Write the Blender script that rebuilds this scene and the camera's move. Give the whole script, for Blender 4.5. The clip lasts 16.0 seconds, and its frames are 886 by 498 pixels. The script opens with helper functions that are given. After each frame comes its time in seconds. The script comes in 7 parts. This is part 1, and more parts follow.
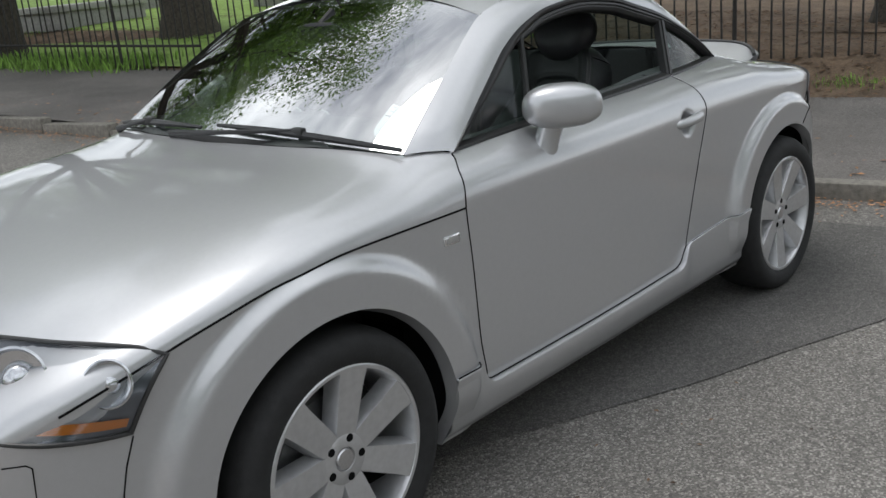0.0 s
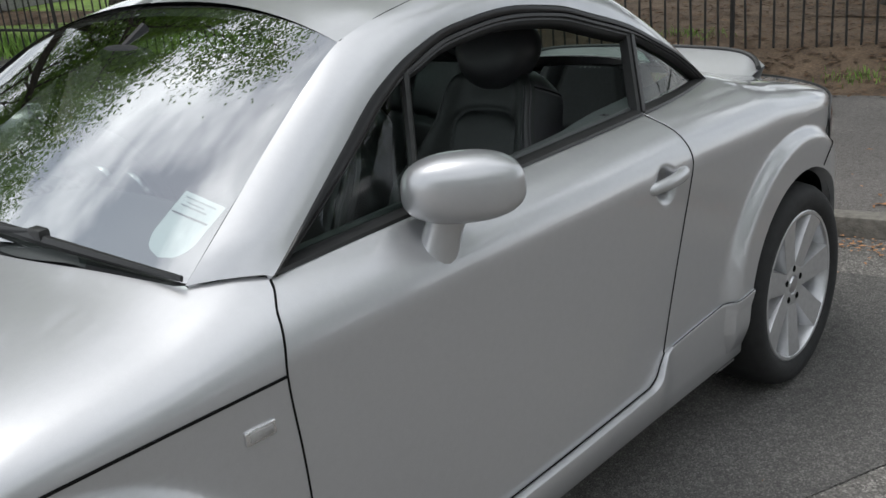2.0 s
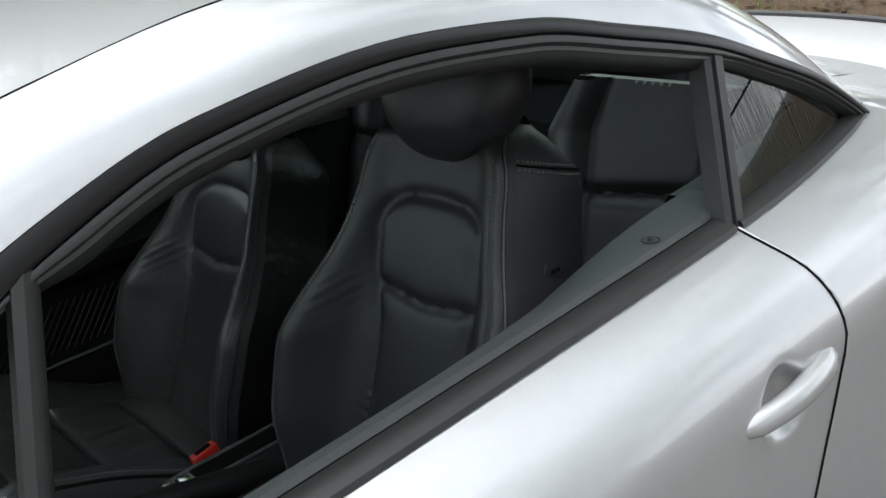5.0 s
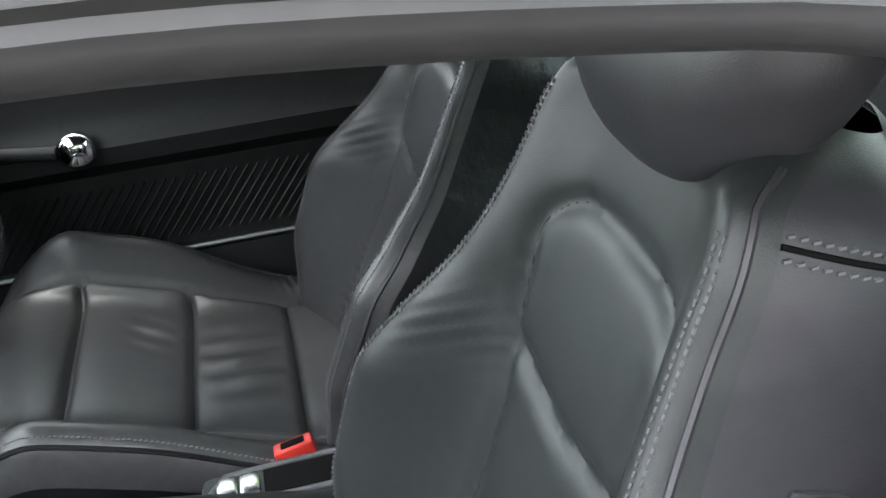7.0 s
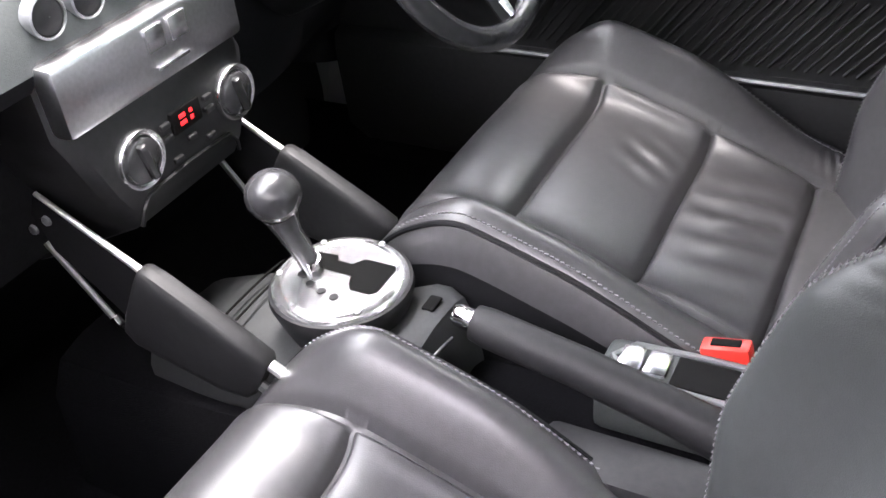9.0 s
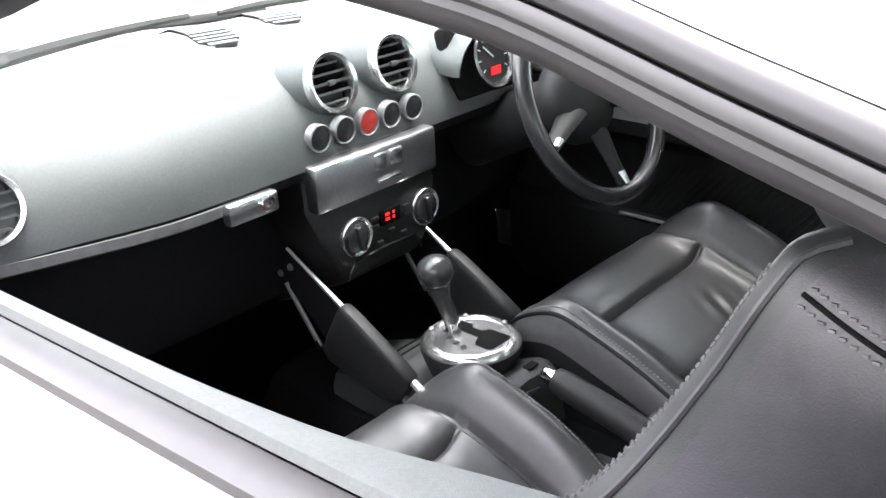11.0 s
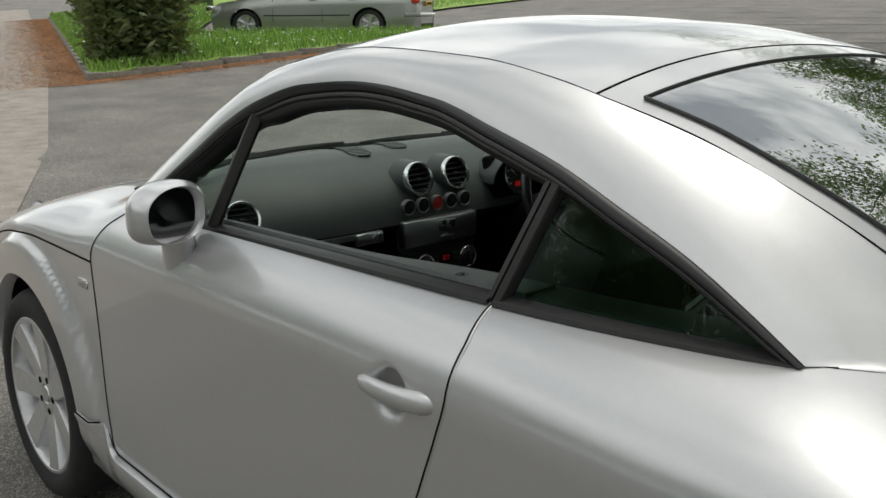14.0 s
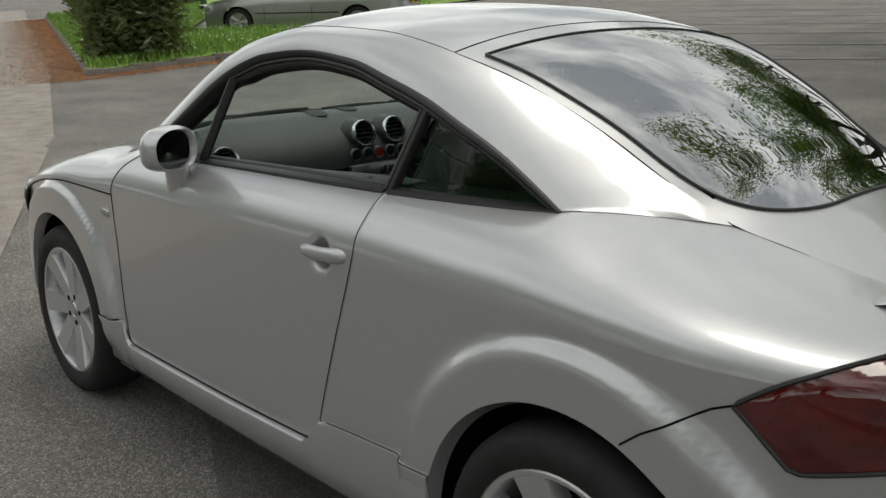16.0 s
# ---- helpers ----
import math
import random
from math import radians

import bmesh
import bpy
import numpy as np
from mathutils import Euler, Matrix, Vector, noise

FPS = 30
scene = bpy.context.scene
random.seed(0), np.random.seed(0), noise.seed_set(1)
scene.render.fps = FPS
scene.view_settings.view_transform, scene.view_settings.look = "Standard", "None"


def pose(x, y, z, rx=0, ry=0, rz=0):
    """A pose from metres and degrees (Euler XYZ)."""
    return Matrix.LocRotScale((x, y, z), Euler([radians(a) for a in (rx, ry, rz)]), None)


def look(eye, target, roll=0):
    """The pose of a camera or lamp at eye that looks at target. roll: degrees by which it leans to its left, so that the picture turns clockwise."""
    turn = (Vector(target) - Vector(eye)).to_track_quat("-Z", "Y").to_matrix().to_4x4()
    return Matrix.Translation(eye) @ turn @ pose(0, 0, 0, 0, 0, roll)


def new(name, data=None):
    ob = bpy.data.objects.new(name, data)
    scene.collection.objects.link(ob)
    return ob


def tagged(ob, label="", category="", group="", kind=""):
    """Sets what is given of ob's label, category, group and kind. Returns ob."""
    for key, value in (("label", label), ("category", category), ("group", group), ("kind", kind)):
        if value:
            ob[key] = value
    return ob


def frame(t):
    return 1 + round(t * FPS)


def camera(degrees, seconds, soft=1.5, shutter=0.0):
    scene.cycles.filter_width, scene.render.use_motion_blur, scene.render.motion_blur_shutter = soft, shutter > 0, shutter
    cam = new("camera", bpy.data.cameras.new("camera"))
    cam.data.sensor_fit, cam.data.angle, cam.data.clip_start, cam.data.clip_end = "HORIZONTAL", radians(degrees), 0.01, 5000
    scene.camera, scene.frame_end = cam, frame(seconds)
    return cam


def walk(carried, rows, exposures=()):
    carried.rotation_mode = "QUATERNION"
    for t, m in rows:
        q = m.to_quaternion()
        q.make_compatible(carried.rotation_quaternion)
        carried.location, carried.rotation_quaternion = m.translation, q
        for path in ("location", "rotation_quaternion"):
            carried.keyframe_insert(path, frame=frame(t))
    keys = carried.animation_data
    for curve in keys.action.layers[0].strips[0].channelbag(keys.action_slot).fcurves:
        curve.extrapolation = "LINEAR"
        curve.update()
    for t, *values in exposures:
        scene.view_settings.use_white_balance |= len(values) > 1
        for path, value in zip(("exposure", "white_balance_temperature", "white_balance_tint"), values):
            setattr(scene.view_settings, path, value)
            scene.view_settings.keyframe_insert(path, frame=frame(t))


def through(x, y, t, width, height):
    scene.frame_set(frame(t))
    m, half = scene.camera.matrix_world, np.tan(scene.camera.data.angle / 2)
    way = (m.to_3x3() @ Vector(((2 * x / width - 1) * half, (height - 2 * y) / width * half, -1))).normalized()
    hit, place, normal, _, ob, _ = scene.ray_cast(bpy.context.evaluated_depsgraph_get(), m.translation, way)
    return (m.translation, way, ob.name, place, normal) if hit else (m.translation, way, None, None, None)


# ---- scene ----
cam = camera(49.3, 16.0)
PATH = [
    (0, (-1.3, -2.458, 1.422), (0.089, -1.136, 0.854), -5.1),
    (0.5, (-1.062, -2.321, 1.431), (0.35, -1.022, 0.868), -6.1),
    (1, (-0.764, -2.221, 1.43), (0.636, -0.915, 0.852), -5.9),
    (1.5, (-0.539, -2.138, 1.432), (0.851, -0.824, 0.849), -4.4),
    (2, (-0.325, -1.976, 1.442), (1.054, -0.667, 0.821), -5.2),
    (2.5, (-0.134, -1.872, 1.437), (1.236, -0.565, 0.792), -5.9),
    (3, (0.117, -1.793, 1.433), (1.434, -0.438, 0.779), -4.5),
    (3.5, (0.298, -1.709, 1.43), (1.536, -0.297, 0.743), -5.7),
    (4, (0.493, -1.573, 1.434), (1.71, -0.156, 0.716), -6.1),
    (4.2, (0.57, -1.532, 1.435), (1.772, -0.109, 0.705), -7.2),
    (6.3, (1.214, -0.993, 1.368), (2.146, 0.567, 0.532), -6.5),
    (6.5, (1.278, -0.958, 1.357), (2.045, 0.654, 0.455), -5.8),
    (7, (1.411, -0.849, 1.297), (1.721, 0.868, 0.319), -6.1),
    (7.5, (1.447, -0.733, 1.249), (1.464, 0.945, 0.161), -6.9),
    (8, (1.474, -0.652, 1.220), (1.254, 0.931, 0.017), -7.0),
    (8.5, (1.480, -0.629, 1.182), (0.924, 0.863, -0.027), -7.2),
    (9, (1.498, -0.653, 1.193), (0.671, 0.747, 0.029), -6.2),
    (9.5, (1.512, -0.680, 1.198), (0.545, 0.651, 0.060), -5.4),
    (10, (1.564, -0.745, 1.230), (0.505, 0.580, 0.172), -4.2),
    (10.2, (1.611, -0.791, 1.246), (0.518, 0.553, 0.247), -3.5),
    (12.3, (2.225, -1.324, 1.395), (0.86, -0.013, 0.749), -2.7),
    (12.5, (2.289, -1.378, 1.401), (0.921, -0.057, 0.781), -2.3),
    (13, (2.477, -1.469, 1.395), (1.084, -0.145, 0.841), -1.4),
    (13.5, (2.621, -1.553, 1.411), (1.197, -0.262, 0.857), -0.2),
    (14, (2.771, -1.696, 1.407), (1.304, -0.425, 0.924), -0.5),
    (14.5, (2.932, -1.783, 1.412), (1.481, -0.485, 0.956), -0.1),
    (15, (3.144, -1.851, 1.408), (1.664, -0.587, 0.951), -0.6),
    (15.5, (3.307, -1.933, 1.401), (1.81, -0.693, 0.932), -0.3),
    (16, (3.487, -2.06, 1.384), (2.025, -0.785, 0.895), -1.1),
]

EXPOSURES = [(0.0, 0.35, 6250, 9), (3.5, 0.35, 6250, 9), (4.2, 0.4, 6250, 9), (5.2, 1.4, 6250, 8), (6.3, 2.6, 6200, 8), (7.0, 3.7, 6350, 15), (7.6, 4.65, 6600, 28), (8.5, 4.9, 6600, 28), (10.2, 4.72, 6600, 28), (11.4, 3.7, 6450, 16), (12.3, 3.2, 6500, 11), (12.5, 3.05, 6500, 10), (12.8, 2.35, 6500, 10), (13.4, 1.3, 6700, 8), (14.0, 0.2, 6700, 6), (14.5, 0.0, 6800, 5), (16.0, -0.05, 6750, 5)]
walk(cam, [(t, look(eye, target, roll)) for t, eye, target, roll in PATH], EXPOSURES)
# ---- daylight: bright thin cloud, soft sun ----
SUN_ELEV, SUN_AZ = 74.0, 352.0
world = bpy.data.worlds.new("world")
scene.world = world
world.use_nodes = True
wn, wl = world.node_tree.nodes, world.node_tree.links
wn.clear()
w_out = wn.new("ShaderNodeOutputWorld")
w_bg = wn.new("ShaderNodeBackground")
w_sky = wn.new("ShaderNodeTexSky")
w_sky.sky_type = "NISHITA"
w_sky.sun_disc = False
w_sky.sun_elevation = radians(SUN_ELEV)
w_sky.sun_rotation = radians(SUN_AZ)
w_sky.air_density, w_sky.dust_density = 1.0, 2.0
w_tc = wn.new("ShaderNodeTexCoord")
w_map = wn.new("ShaderNodeMapping")
w_map.inputs["Scale"].default_value = (1.0, 1.6, 2.4)
w_noise = wn.new("ShaderNodeTexNoise")
w_noise.inputs["Scale"].default_value = 2.6
w_noise.inputs["Detail"].default_value = 7.0
w_noise.inputs["Roughness"].default_value = 0.55
w_ramp = wn.new("ShaderNodeValToRGB")
w_ramp.color_ramp.elements[0].position = 0.36
w_ramp.color_ramp.elements[0].color = (3.2, 3.4, 3.7, 1)
w_ramp.color_ramp.elements[1].position = 0.66
w_ramp.color_ramp.elements[1].color = (13.5, 13.5, 13.3, 1)
w_mix = wn.new("ShaderNodeMix")
w_mix.data_type = "RGBA"
w_mix.inputs["Factor"].default_value = 0.85
wl.new(w_tc.outputs["Generated"], w_map.inputs["Vector"])
wl.new(w_map.outputs["Vector"], w_noise.inputs["Vector"])
wl.new(w_noise.outputs["Fac"], w_ramp.inputs["Fac"])
wl.new(w_sky.outputs["Color"], w_mix.inputs["A"])
wl.new(w_ramp.outputs["Color"], w_mix.inputs["B"])
wl.new(w_mix.outputs["Result"], w_bg.inputs["Color"])
w_bg.inputs["Strength"].default_value = 0.122
wl.new(w_bg.outputs["Background"], w_out.inputs["Surface"])

sun_data = bpy.data.lights.new("sun", "SUN")
sun_data.energy = 0.9
sun_data.angle = radians(26)
sun_data.color = (1.0, 0.96, 0.9)
sun = new("sun", sun_data)
SUN_DIR = Vector((math.sin(radians(SUN_AZ)) * math.cos(radians(SUN_ELEV)), math.cos(radians(SUN_AZ)) * math.cos(radians(SUN_ELEV)), math.sin(radians(SUN_ELEV))))
sun.matrix_world = Matrix.Translation((0, 0, 30)) @ SUN_DIR.to_track_quat("Z", "Y").to_matrix().to_4x4()
# ---- materials ----
def socket(node, name, value):
    node.inputs[name].default_value = value


def material(name, color, rough=0.5, metal=0.0, noise=0.0, scale=30.0, bump=0.0, bump_scale=None, coat=0.0, spec=0.5, color2=None, mottle=0.0, random_tint=0.0):
    """Principled surface with fine and coarse variation and a fine relief."""
    mat = bpy.data.materials.new(name)
    mat.use_nodes = True
    nt = mat.node_tree
    b = nt.nodes["Principled BSDF"]
    socket(b, "Base Color", (*color, 1))
    socket(b, "Roughness", rough)
    socket(b, "Metallic", metal)
    socket(b, "Coat Weight", coat)
    socket(b, "Coat Roughness", 0.04)
    socket(b, "Specular IOR Level", spec)
    tc = nt.nodes.new("ShaderNodeTexCoord")
    last = None
    if noise or color2 or mottle:
        n1 = nt.nodes.new("ShaderNodeTexNoise")
        socket(n1, "Scale", scale)
        socket(n1, "Detail", 6.0)
        nt.links.new(tc.outputs["Object"], n1.inputs["Vector"])
        n2 = nt.nodes.new("ShaderNodeTexNoise")
        socket(n2, "Scale", scale / 14.0)
        socket(n2, "Detail", 4.0)
        nt.links.new(tc.outputs["Object"], n2.inputs["Vector"])
        mix = nt.nodes.new("ShaderNodeMix")
        mix.data_type = "RGBA"
        c2 = color2 or tuple(min(1.0, c * (1 + noise)) for c in color)
        c1 = color if color2 else tuple(c * (1 - noise) for c in color)
        socket(mix, "A", (*c1, 1))
        socket(mix, "B", (*c2, 1))
        ramp = nt.nodes.new("ShaderNodeMapRange")
        socket(ramp, "From Min", 0.3)
        socket(ramp, "From Max", 0.7)
        nt.links.new(n1.outputs["Fac"], ramp.inputs["Value"])
        nt.links.new(ramp.outputs["Result"], mix.inputs["Factor"])
        last = mix.outputs["Result"]
        if mottle:
            hsv = nt.nodes.new("ShaderNodeHueSaturation")
            mr = nt.nodes.new("ShaderNodeMapRange")
            socket(mr, "From Min", 0.3)
            socket(mr, "From Max", 0.7)
            socket(mr, "To Min", 1 - mottle)
            socket(mr, "To Max", 1 + mottle)
            nt.links.new(n2.outputs["Fac"], mr.inputs["Value"])
            nt.links.new(mr.outputs["Result"], hsv.inputs["Value"])
            nt.links.new(last, hsv.inputs["Color"])
            last = hsv.outputs["Color"]
    if random_tint:
        info = nt.nodes.new("ShaderNodeNewGeometry")
        hsv = nt.nodes.new("ShaderNodeHueSaturation")
        mr = nt.nodes.new("ShaderNodeMapRange")
        socket(mr, "To Min", 1 - random_tint)
        socket(mr, "To Max", 1 + random_tint)
        nt.links.new(info.outputs["Random Per Island"], mr.inputs["Value"])
        nt.links.new(mr.outputs["Result"], hsv.inputs["Value"])
        if last is None:
            socket(hsv, "Color", (*color, 1))
        else:
            nt.links.new(last, hsv.inputs["Color"])
        last = hsv.outputs["Color"]
    if last is not None:
        nt.links.new(last, b.inputs["Base Color"])
    if bump:
        n3 = nt.nodes.new("ShaderNodeTexNoise")
        socket(n3, "Scale", bump_scale or scale * 2)
        socket(n3, "Detail", 5.0)
        nt.links.new(tc.outputs["Object"], n3.inputs["Vector"])
        bp = nt.nodes.new("ShaderNodeBump")
        socket(bp, "Strength", bump)
        socket(bp, "Distance", 0.01)
        nt.links.new(n3.outputs["Fac"], bp.inputs["Height"])
        nt.links.new(bp.outputs["Normal"], b.inputs["Normal"])
    return mat


def glass_material(name, tint, rough=0.0, strength=1.0):
    """Thin car glass: a clear sheet with true mirror gloss by angle."""
    mat = bpy.data.materials.new(name)
    mat.use_nodes = True
    nt = mat.node_tree
    nt.nodes.remove(nt.nodes["Principled BSDF"])
    out = nt.nodes["Material Output"]
    tr = nt.nodes.new("ShaderNodeBsdfTransparent")
    socket(tr, "Color", (*tint, 1))
    gl = nt.nodes.new("ShaderNodeBsdfGlossy")
    socket(gl, "Roughness", rough)
    fr = nt.nodes.new("ShaderNodeFresnel")
    socket(fr, "IOR", 1.52)
    mul = nt.nodes.new("ShaderNodeMath")
    mul.operation = "MULTIPLY_ADD"
    mul.use_clamp = True
    socket(fr, "IOR", 1.52)
    mul.inputs[1].default_value = 0.65 * strength
    mul.inputs[2].default_value = 0.02
    mx = nt.nodes.new("ShaderNodeMixShader")
    nt.links.new(fr.outputs["Fac"], mul.inputs[0])
    nt.links.new(mul.outputs["Value"], mx.inputs["Fac"])
    nt.links.new(tr.outputs["BSDF"], mx.inputs[1])
    nt.links.new(gl.outputs["BSDF"], mx.inputs[2])
    nt.links.new(mx.outputs["Shader"], out.inputs["Surface"])
    return mat


M_PAINT = material("silver_paint", (0.50, 0.502, 0.514), 0.38, 0.66, noise=0.04, scale=900, bump=0.015, bump_scale=1500, coat=1.0, mottle=0.015)
M_RIM = material("wheel_silver", (0.56, 0.56, 0.57), 0.35, 0.7, noise=0.06, scale=60, coat=0.3)
M_TYRE = material("tyre_rubber", (0.014, 0.014, 0.0145), 0.8, noise=0.25, scale=40, bump=0.1, bump_scale=200)
M_BLACK = material("black_plastic", (0.013, 0.013, 0.014), 0.55, noise=0.2, scale=120, bump=0.05, bump_scale=600, spec=0.3)
M_TRIM = material("black_window_trim", (0.017, 0.017, 0.017), 0.42, noise=0.15, scale=60, spec=0.55)
M_TRIM_GLOSS = material("polished_black_trim", (0.010, 0.010, 0.011), 0.40, noise=0.1, scale=60, spec=0.4)
M_GAP = material("panel_gap", (0.005, 0.005, 0.005), 0.9, spec=0.1)
M_CHROME = material("chrome", (0.85, 0.85, 0.87), 0.08, 1.0)
M_ALU = material("brushed_aluminium", (0.62, 0.62, 0.64), 0.28, 1.0, noise=0.08, scale=200)
M_GLASS = glass_material("window_glass", (0.86, 0.94, 0.90))
M_GLASS_DARK = glass_material("tinted_glass", (0.28, 0.36, 0.34), 0.0, 1.35)
M_BRIGHT = material("satin_bright_metal", (0.78, 0.78, 0.79), 0.24, 1.0, noise=0.04, scale=120)
M_GLASS_REAR = glass_material("rear_glass", (0.40, 0.48, 0.45), 0.0, 0.95)
M_GLASS_QUARTER = glass_material("quarter_glass", (0.44, 0.62, 0.53), 0.0, 1.2)
M_LEATHER = material("dark_grey_leather", (0.043, 0.042, 0.044), 0.36, noise=0.12, scale=90, bump=0.12, bump_scale=900, coat=0.30, mottle=0.12)
M_LEATHER.node_tree.nodes["Principled BSDF"].inputs["Coat Roughness"].default_value = 0.24
M_DASH = material("dash_soft_plastic", (0.046, 0.052, 0.051), 0.50, noise=0.12, scale=300, bump=0.15, bump_scale=900, mottle=0.05, spec=0.5)
# black plastic darkened further, as shade low in the cabin put into colour
M_LOWER = material("shade_dark_plastic", (0.008, 0.008, 0.009), 0.7, noise=0.2, scale=200, bump=0.05, bump_scale=600, spec=0.12)
M_CONSOLE = material("console_plastic", (0.034, 0.036, 0.037), 0.6, noise=0.12, scale=300, bump=0.12, bump_scale=900, spec=0.3)
M_CARPET = material("black_carpet", (0.006, 0.006, 0.007), 0.95, noise=0.4, scale=300, bump=0.4, bump_scale=800, spec=0.05)
M_HEADLINER = material("dark_headliner", (0.03, 0.03, 0.032), 0.9, noise=0.2, scale=200)
M_RED = material("red_plastic", (0.55, 0.03, 0.02), 0.4)
M_LAMP_RED = material("tail_lamp_red", (0.085, 0.004, 0.005), 0.06, noise=0.3, scale=20, coat=1.0)
M_AMBER = material("amber_lens", (0.5, 0.17, 0.03), 0.15, coat=1.0)
M_WHITE = material("white_paper", (0.80, 0.88, 0.88), 0.7, noise=0.04, scale=40)


def asphalt(name, binder, pale, speck, cell=170.0):
    """Worn tarmac: dark binder with paler stone chips, patchy at a metre's scale."""
    mat = material(name, binder, 0.93)
    nt = mat.node_tree
    b = nt.nodes["Principled BSDF"]
    tc = nt.nodes.new("ShaderNodeTexCoord")
    chips = nt.nodes.new("ShaderNodeTexVoronoi")
    socket(chips, "Scale", cell)
    fine = nt.nodes.new("ShaderNodeTexNoise")
    socket(fine, "Scale", 38.0)
    socket(fine, "Detail", 8.0)
    socket(fine, "Roughness", 0.75)
    wide = nt.nodes.new("ShaderNodeTexNoise")
    socket(wide, "Scale", 1.3)
    socket(wide, "Detail", 6.0)
    for n in (chips, fine, wide):
        nt.links.new(tc.outputs["Object"], n.inputs["Vector"])
    grey = nt.nodes.new("ShaderNodeSeparateColor")
    nt.links.new(chips.outputs["Color"], grey.inputs["Color"])
    ramp = nt.nodes.new("ShaderNodeValToRGB")
    e = ramp.color_ramp.elements
    e[0].position, e[0].color = 0.05, (*binder, 1)
    e[1].position, e[1].color = 1.0, (*speck, 1)
    m = e.new(0.72)
    m.color = (*pale, 1)
    nt.links.new(grey.outputs["Red"], ramp.inputs["Fac"])
    last = ramp.outputs["Color"]
    for src, lo, hi, a, c in ((fine, 0.3, 0.7, 0.72, 1.28), (wide, 0.32, 0.68, 0.80, 1.20)):
        hsv = nt.nodes.new("ShaderNodeHueSaturation")
        mr = nt.nodes.new("ShaderNodeMapRange")
        socket(mr, "From Min", lo)
        socket(mr, "From Max", hi)
        socket(mr, "To Min", a)
        socket(mr, "To Max", c)
        nt.links.new(src.outputs["Fac"], mr.inputs["Value"])
        nt.links.new(mr.outputs["Result"], hsv.inputs["Value"])
        nt.links.new(last, hsv.inputs["Color"])
        last = hsv.outputs["Color"]
    nt.links.new(last, b.inputs["Base Color"])
    bp = nt.nodes.new("ShaderNodeBump")
    socket(bp, "Strength", 0.7)
    socket(bp, "Distance", 0.006)
    nt.links.new(chips.outputs["Distance"], bp.inputs["Height"])
    bp.invert = True
    nt.links.new(bp.outputs["Normal"], b.inputs["Normal"])
    return mat


def leaf_material(name, color, through):
    """Thin leaf: part of the light passes through it."""
    mat = material(name, color, 0.55, noise=0.3, scale=3, random_tint=0.5)
    nt = mat.node_tree
    b, out = nt.nodes["Principled BSDF"], nt.nodes["Material Output"]
    tr = nt.nodes.new("ShaderNodeBsdfTranslucent")
    socket(tr, "Color", (*through, 1))
    mx = nt.nodes.new("ShaderNodeMixShader")
    socket(mx, "Fac", 0.4)
    nt.links.new(b.outputs["BSDF"], mx.inputs[1])
    nt.links.new(tr.outputs["BSDF"], mx.inputs[2])
    nt.links.new(mx.outputs["Shader"], out.inputs["Surface"])
    return mat


M_ASPHALT = asphalt("asphalt", (0.105, 0.097, 0.090), (0.20, 0.188, 0.172), (0.36, 0.34, 0.31))
M_PATCH = asphalt("patched_asphalt", (0.080, 0.076, 0.073), (0.135, 0.128, 0.120), (0.22, 0.21, 0.195), 240.0)
M_FOOTWAY = asphalt("footway_asphalt", (0.12, 0.108, 0.100), (0.18, 0.165, 0.152), (0.25, 0.235, 0.22), 220.0)
M_KERB = material("kerb_stone", (0.20, 0.185, 0.16), 0.9, noise=0.25, scale=30, bump=0.4, bump_scale=90, mottle=0.15)
M_SOIL = material("leaf_litter_soil", (0.10, 0.070, 0.048), 0.98, scale=40, color2=(0.20, 0.135, 0.085), mottle=0.3, bump=0.8, bump_scale=90)
M_LITTER = material("orange_leaf_litter", (0.56, 0.27, 0.12), 0.95, scale=80, color2=(0.42, 0.23, 0.12), mottle=0.3, bump=0.8, bump_scale=160, random_tint=0.35)
M_GRASS = material("grass", (0.17, 0.27, 0.05), 0.85, scale=60, color2=(0.26, 0.38, 0.08), mottle=0.25, bump=0.6, bump_scale=120)
M_BLADE = material("grass_blades", (0.20, 0.34, 0.06), 0.7, noise=0.3, scale=20, random_tint=0.4)
M_LEAF = leaf_material("tree_leaves", (0.075, 0.13, 0.028), (0.16, 0.26, 0.04))
M_LEAF_HEDGE = leaf_material("yew_leaves", (0.095, 0.125, 0.045), (0.15, 0.19, 0.05))
M_BARK = material("bark", (0.06, 0.05, 0.04), 0.95, noise=0.4, scale=25, bump=0.9, bump_scale=40)
M_IRON = material("dark_iron", (0.018, 0.016, 0.014), 0.6, noise=0.4, scale=80, bump=0.3, bump_scale=200)
M_STONE = material("grave_stone", (0.36, 0.35, 0.34), 0.9, noise=0.2, scale=30, bump=0.3, bump_scale=80, mottle=0.15)
M_LINE = material("white_road_paint", (0.42, 0.41, 0.39), 0.85, noise=0.3, scale=60, mottle=0.2)
M_BLACK_GLOSS = material("polished_black_leather", (0.03, 0.03, 0.032), 0.25, noise=0.15, scale=60, bump=0.05, bump_scale=300)
M_ALU_DULL = material("dull_metal_strip", (0.22, 0.225, 0.23), 0.45, 0.7, noise=0.1, scale=80)


def glow(name, color, strength):
    mat = material(name, color, 0.4)
    b = mat.node_tree.nodes["Principled BSDF"]
    socket(b, "Emission Color", (*color, 1))
    socket(b, "Emission Strength", strength)
    return mat


M_LED_RED = glow("red_display", (0.9, 0.02, 0.02), 0.09)
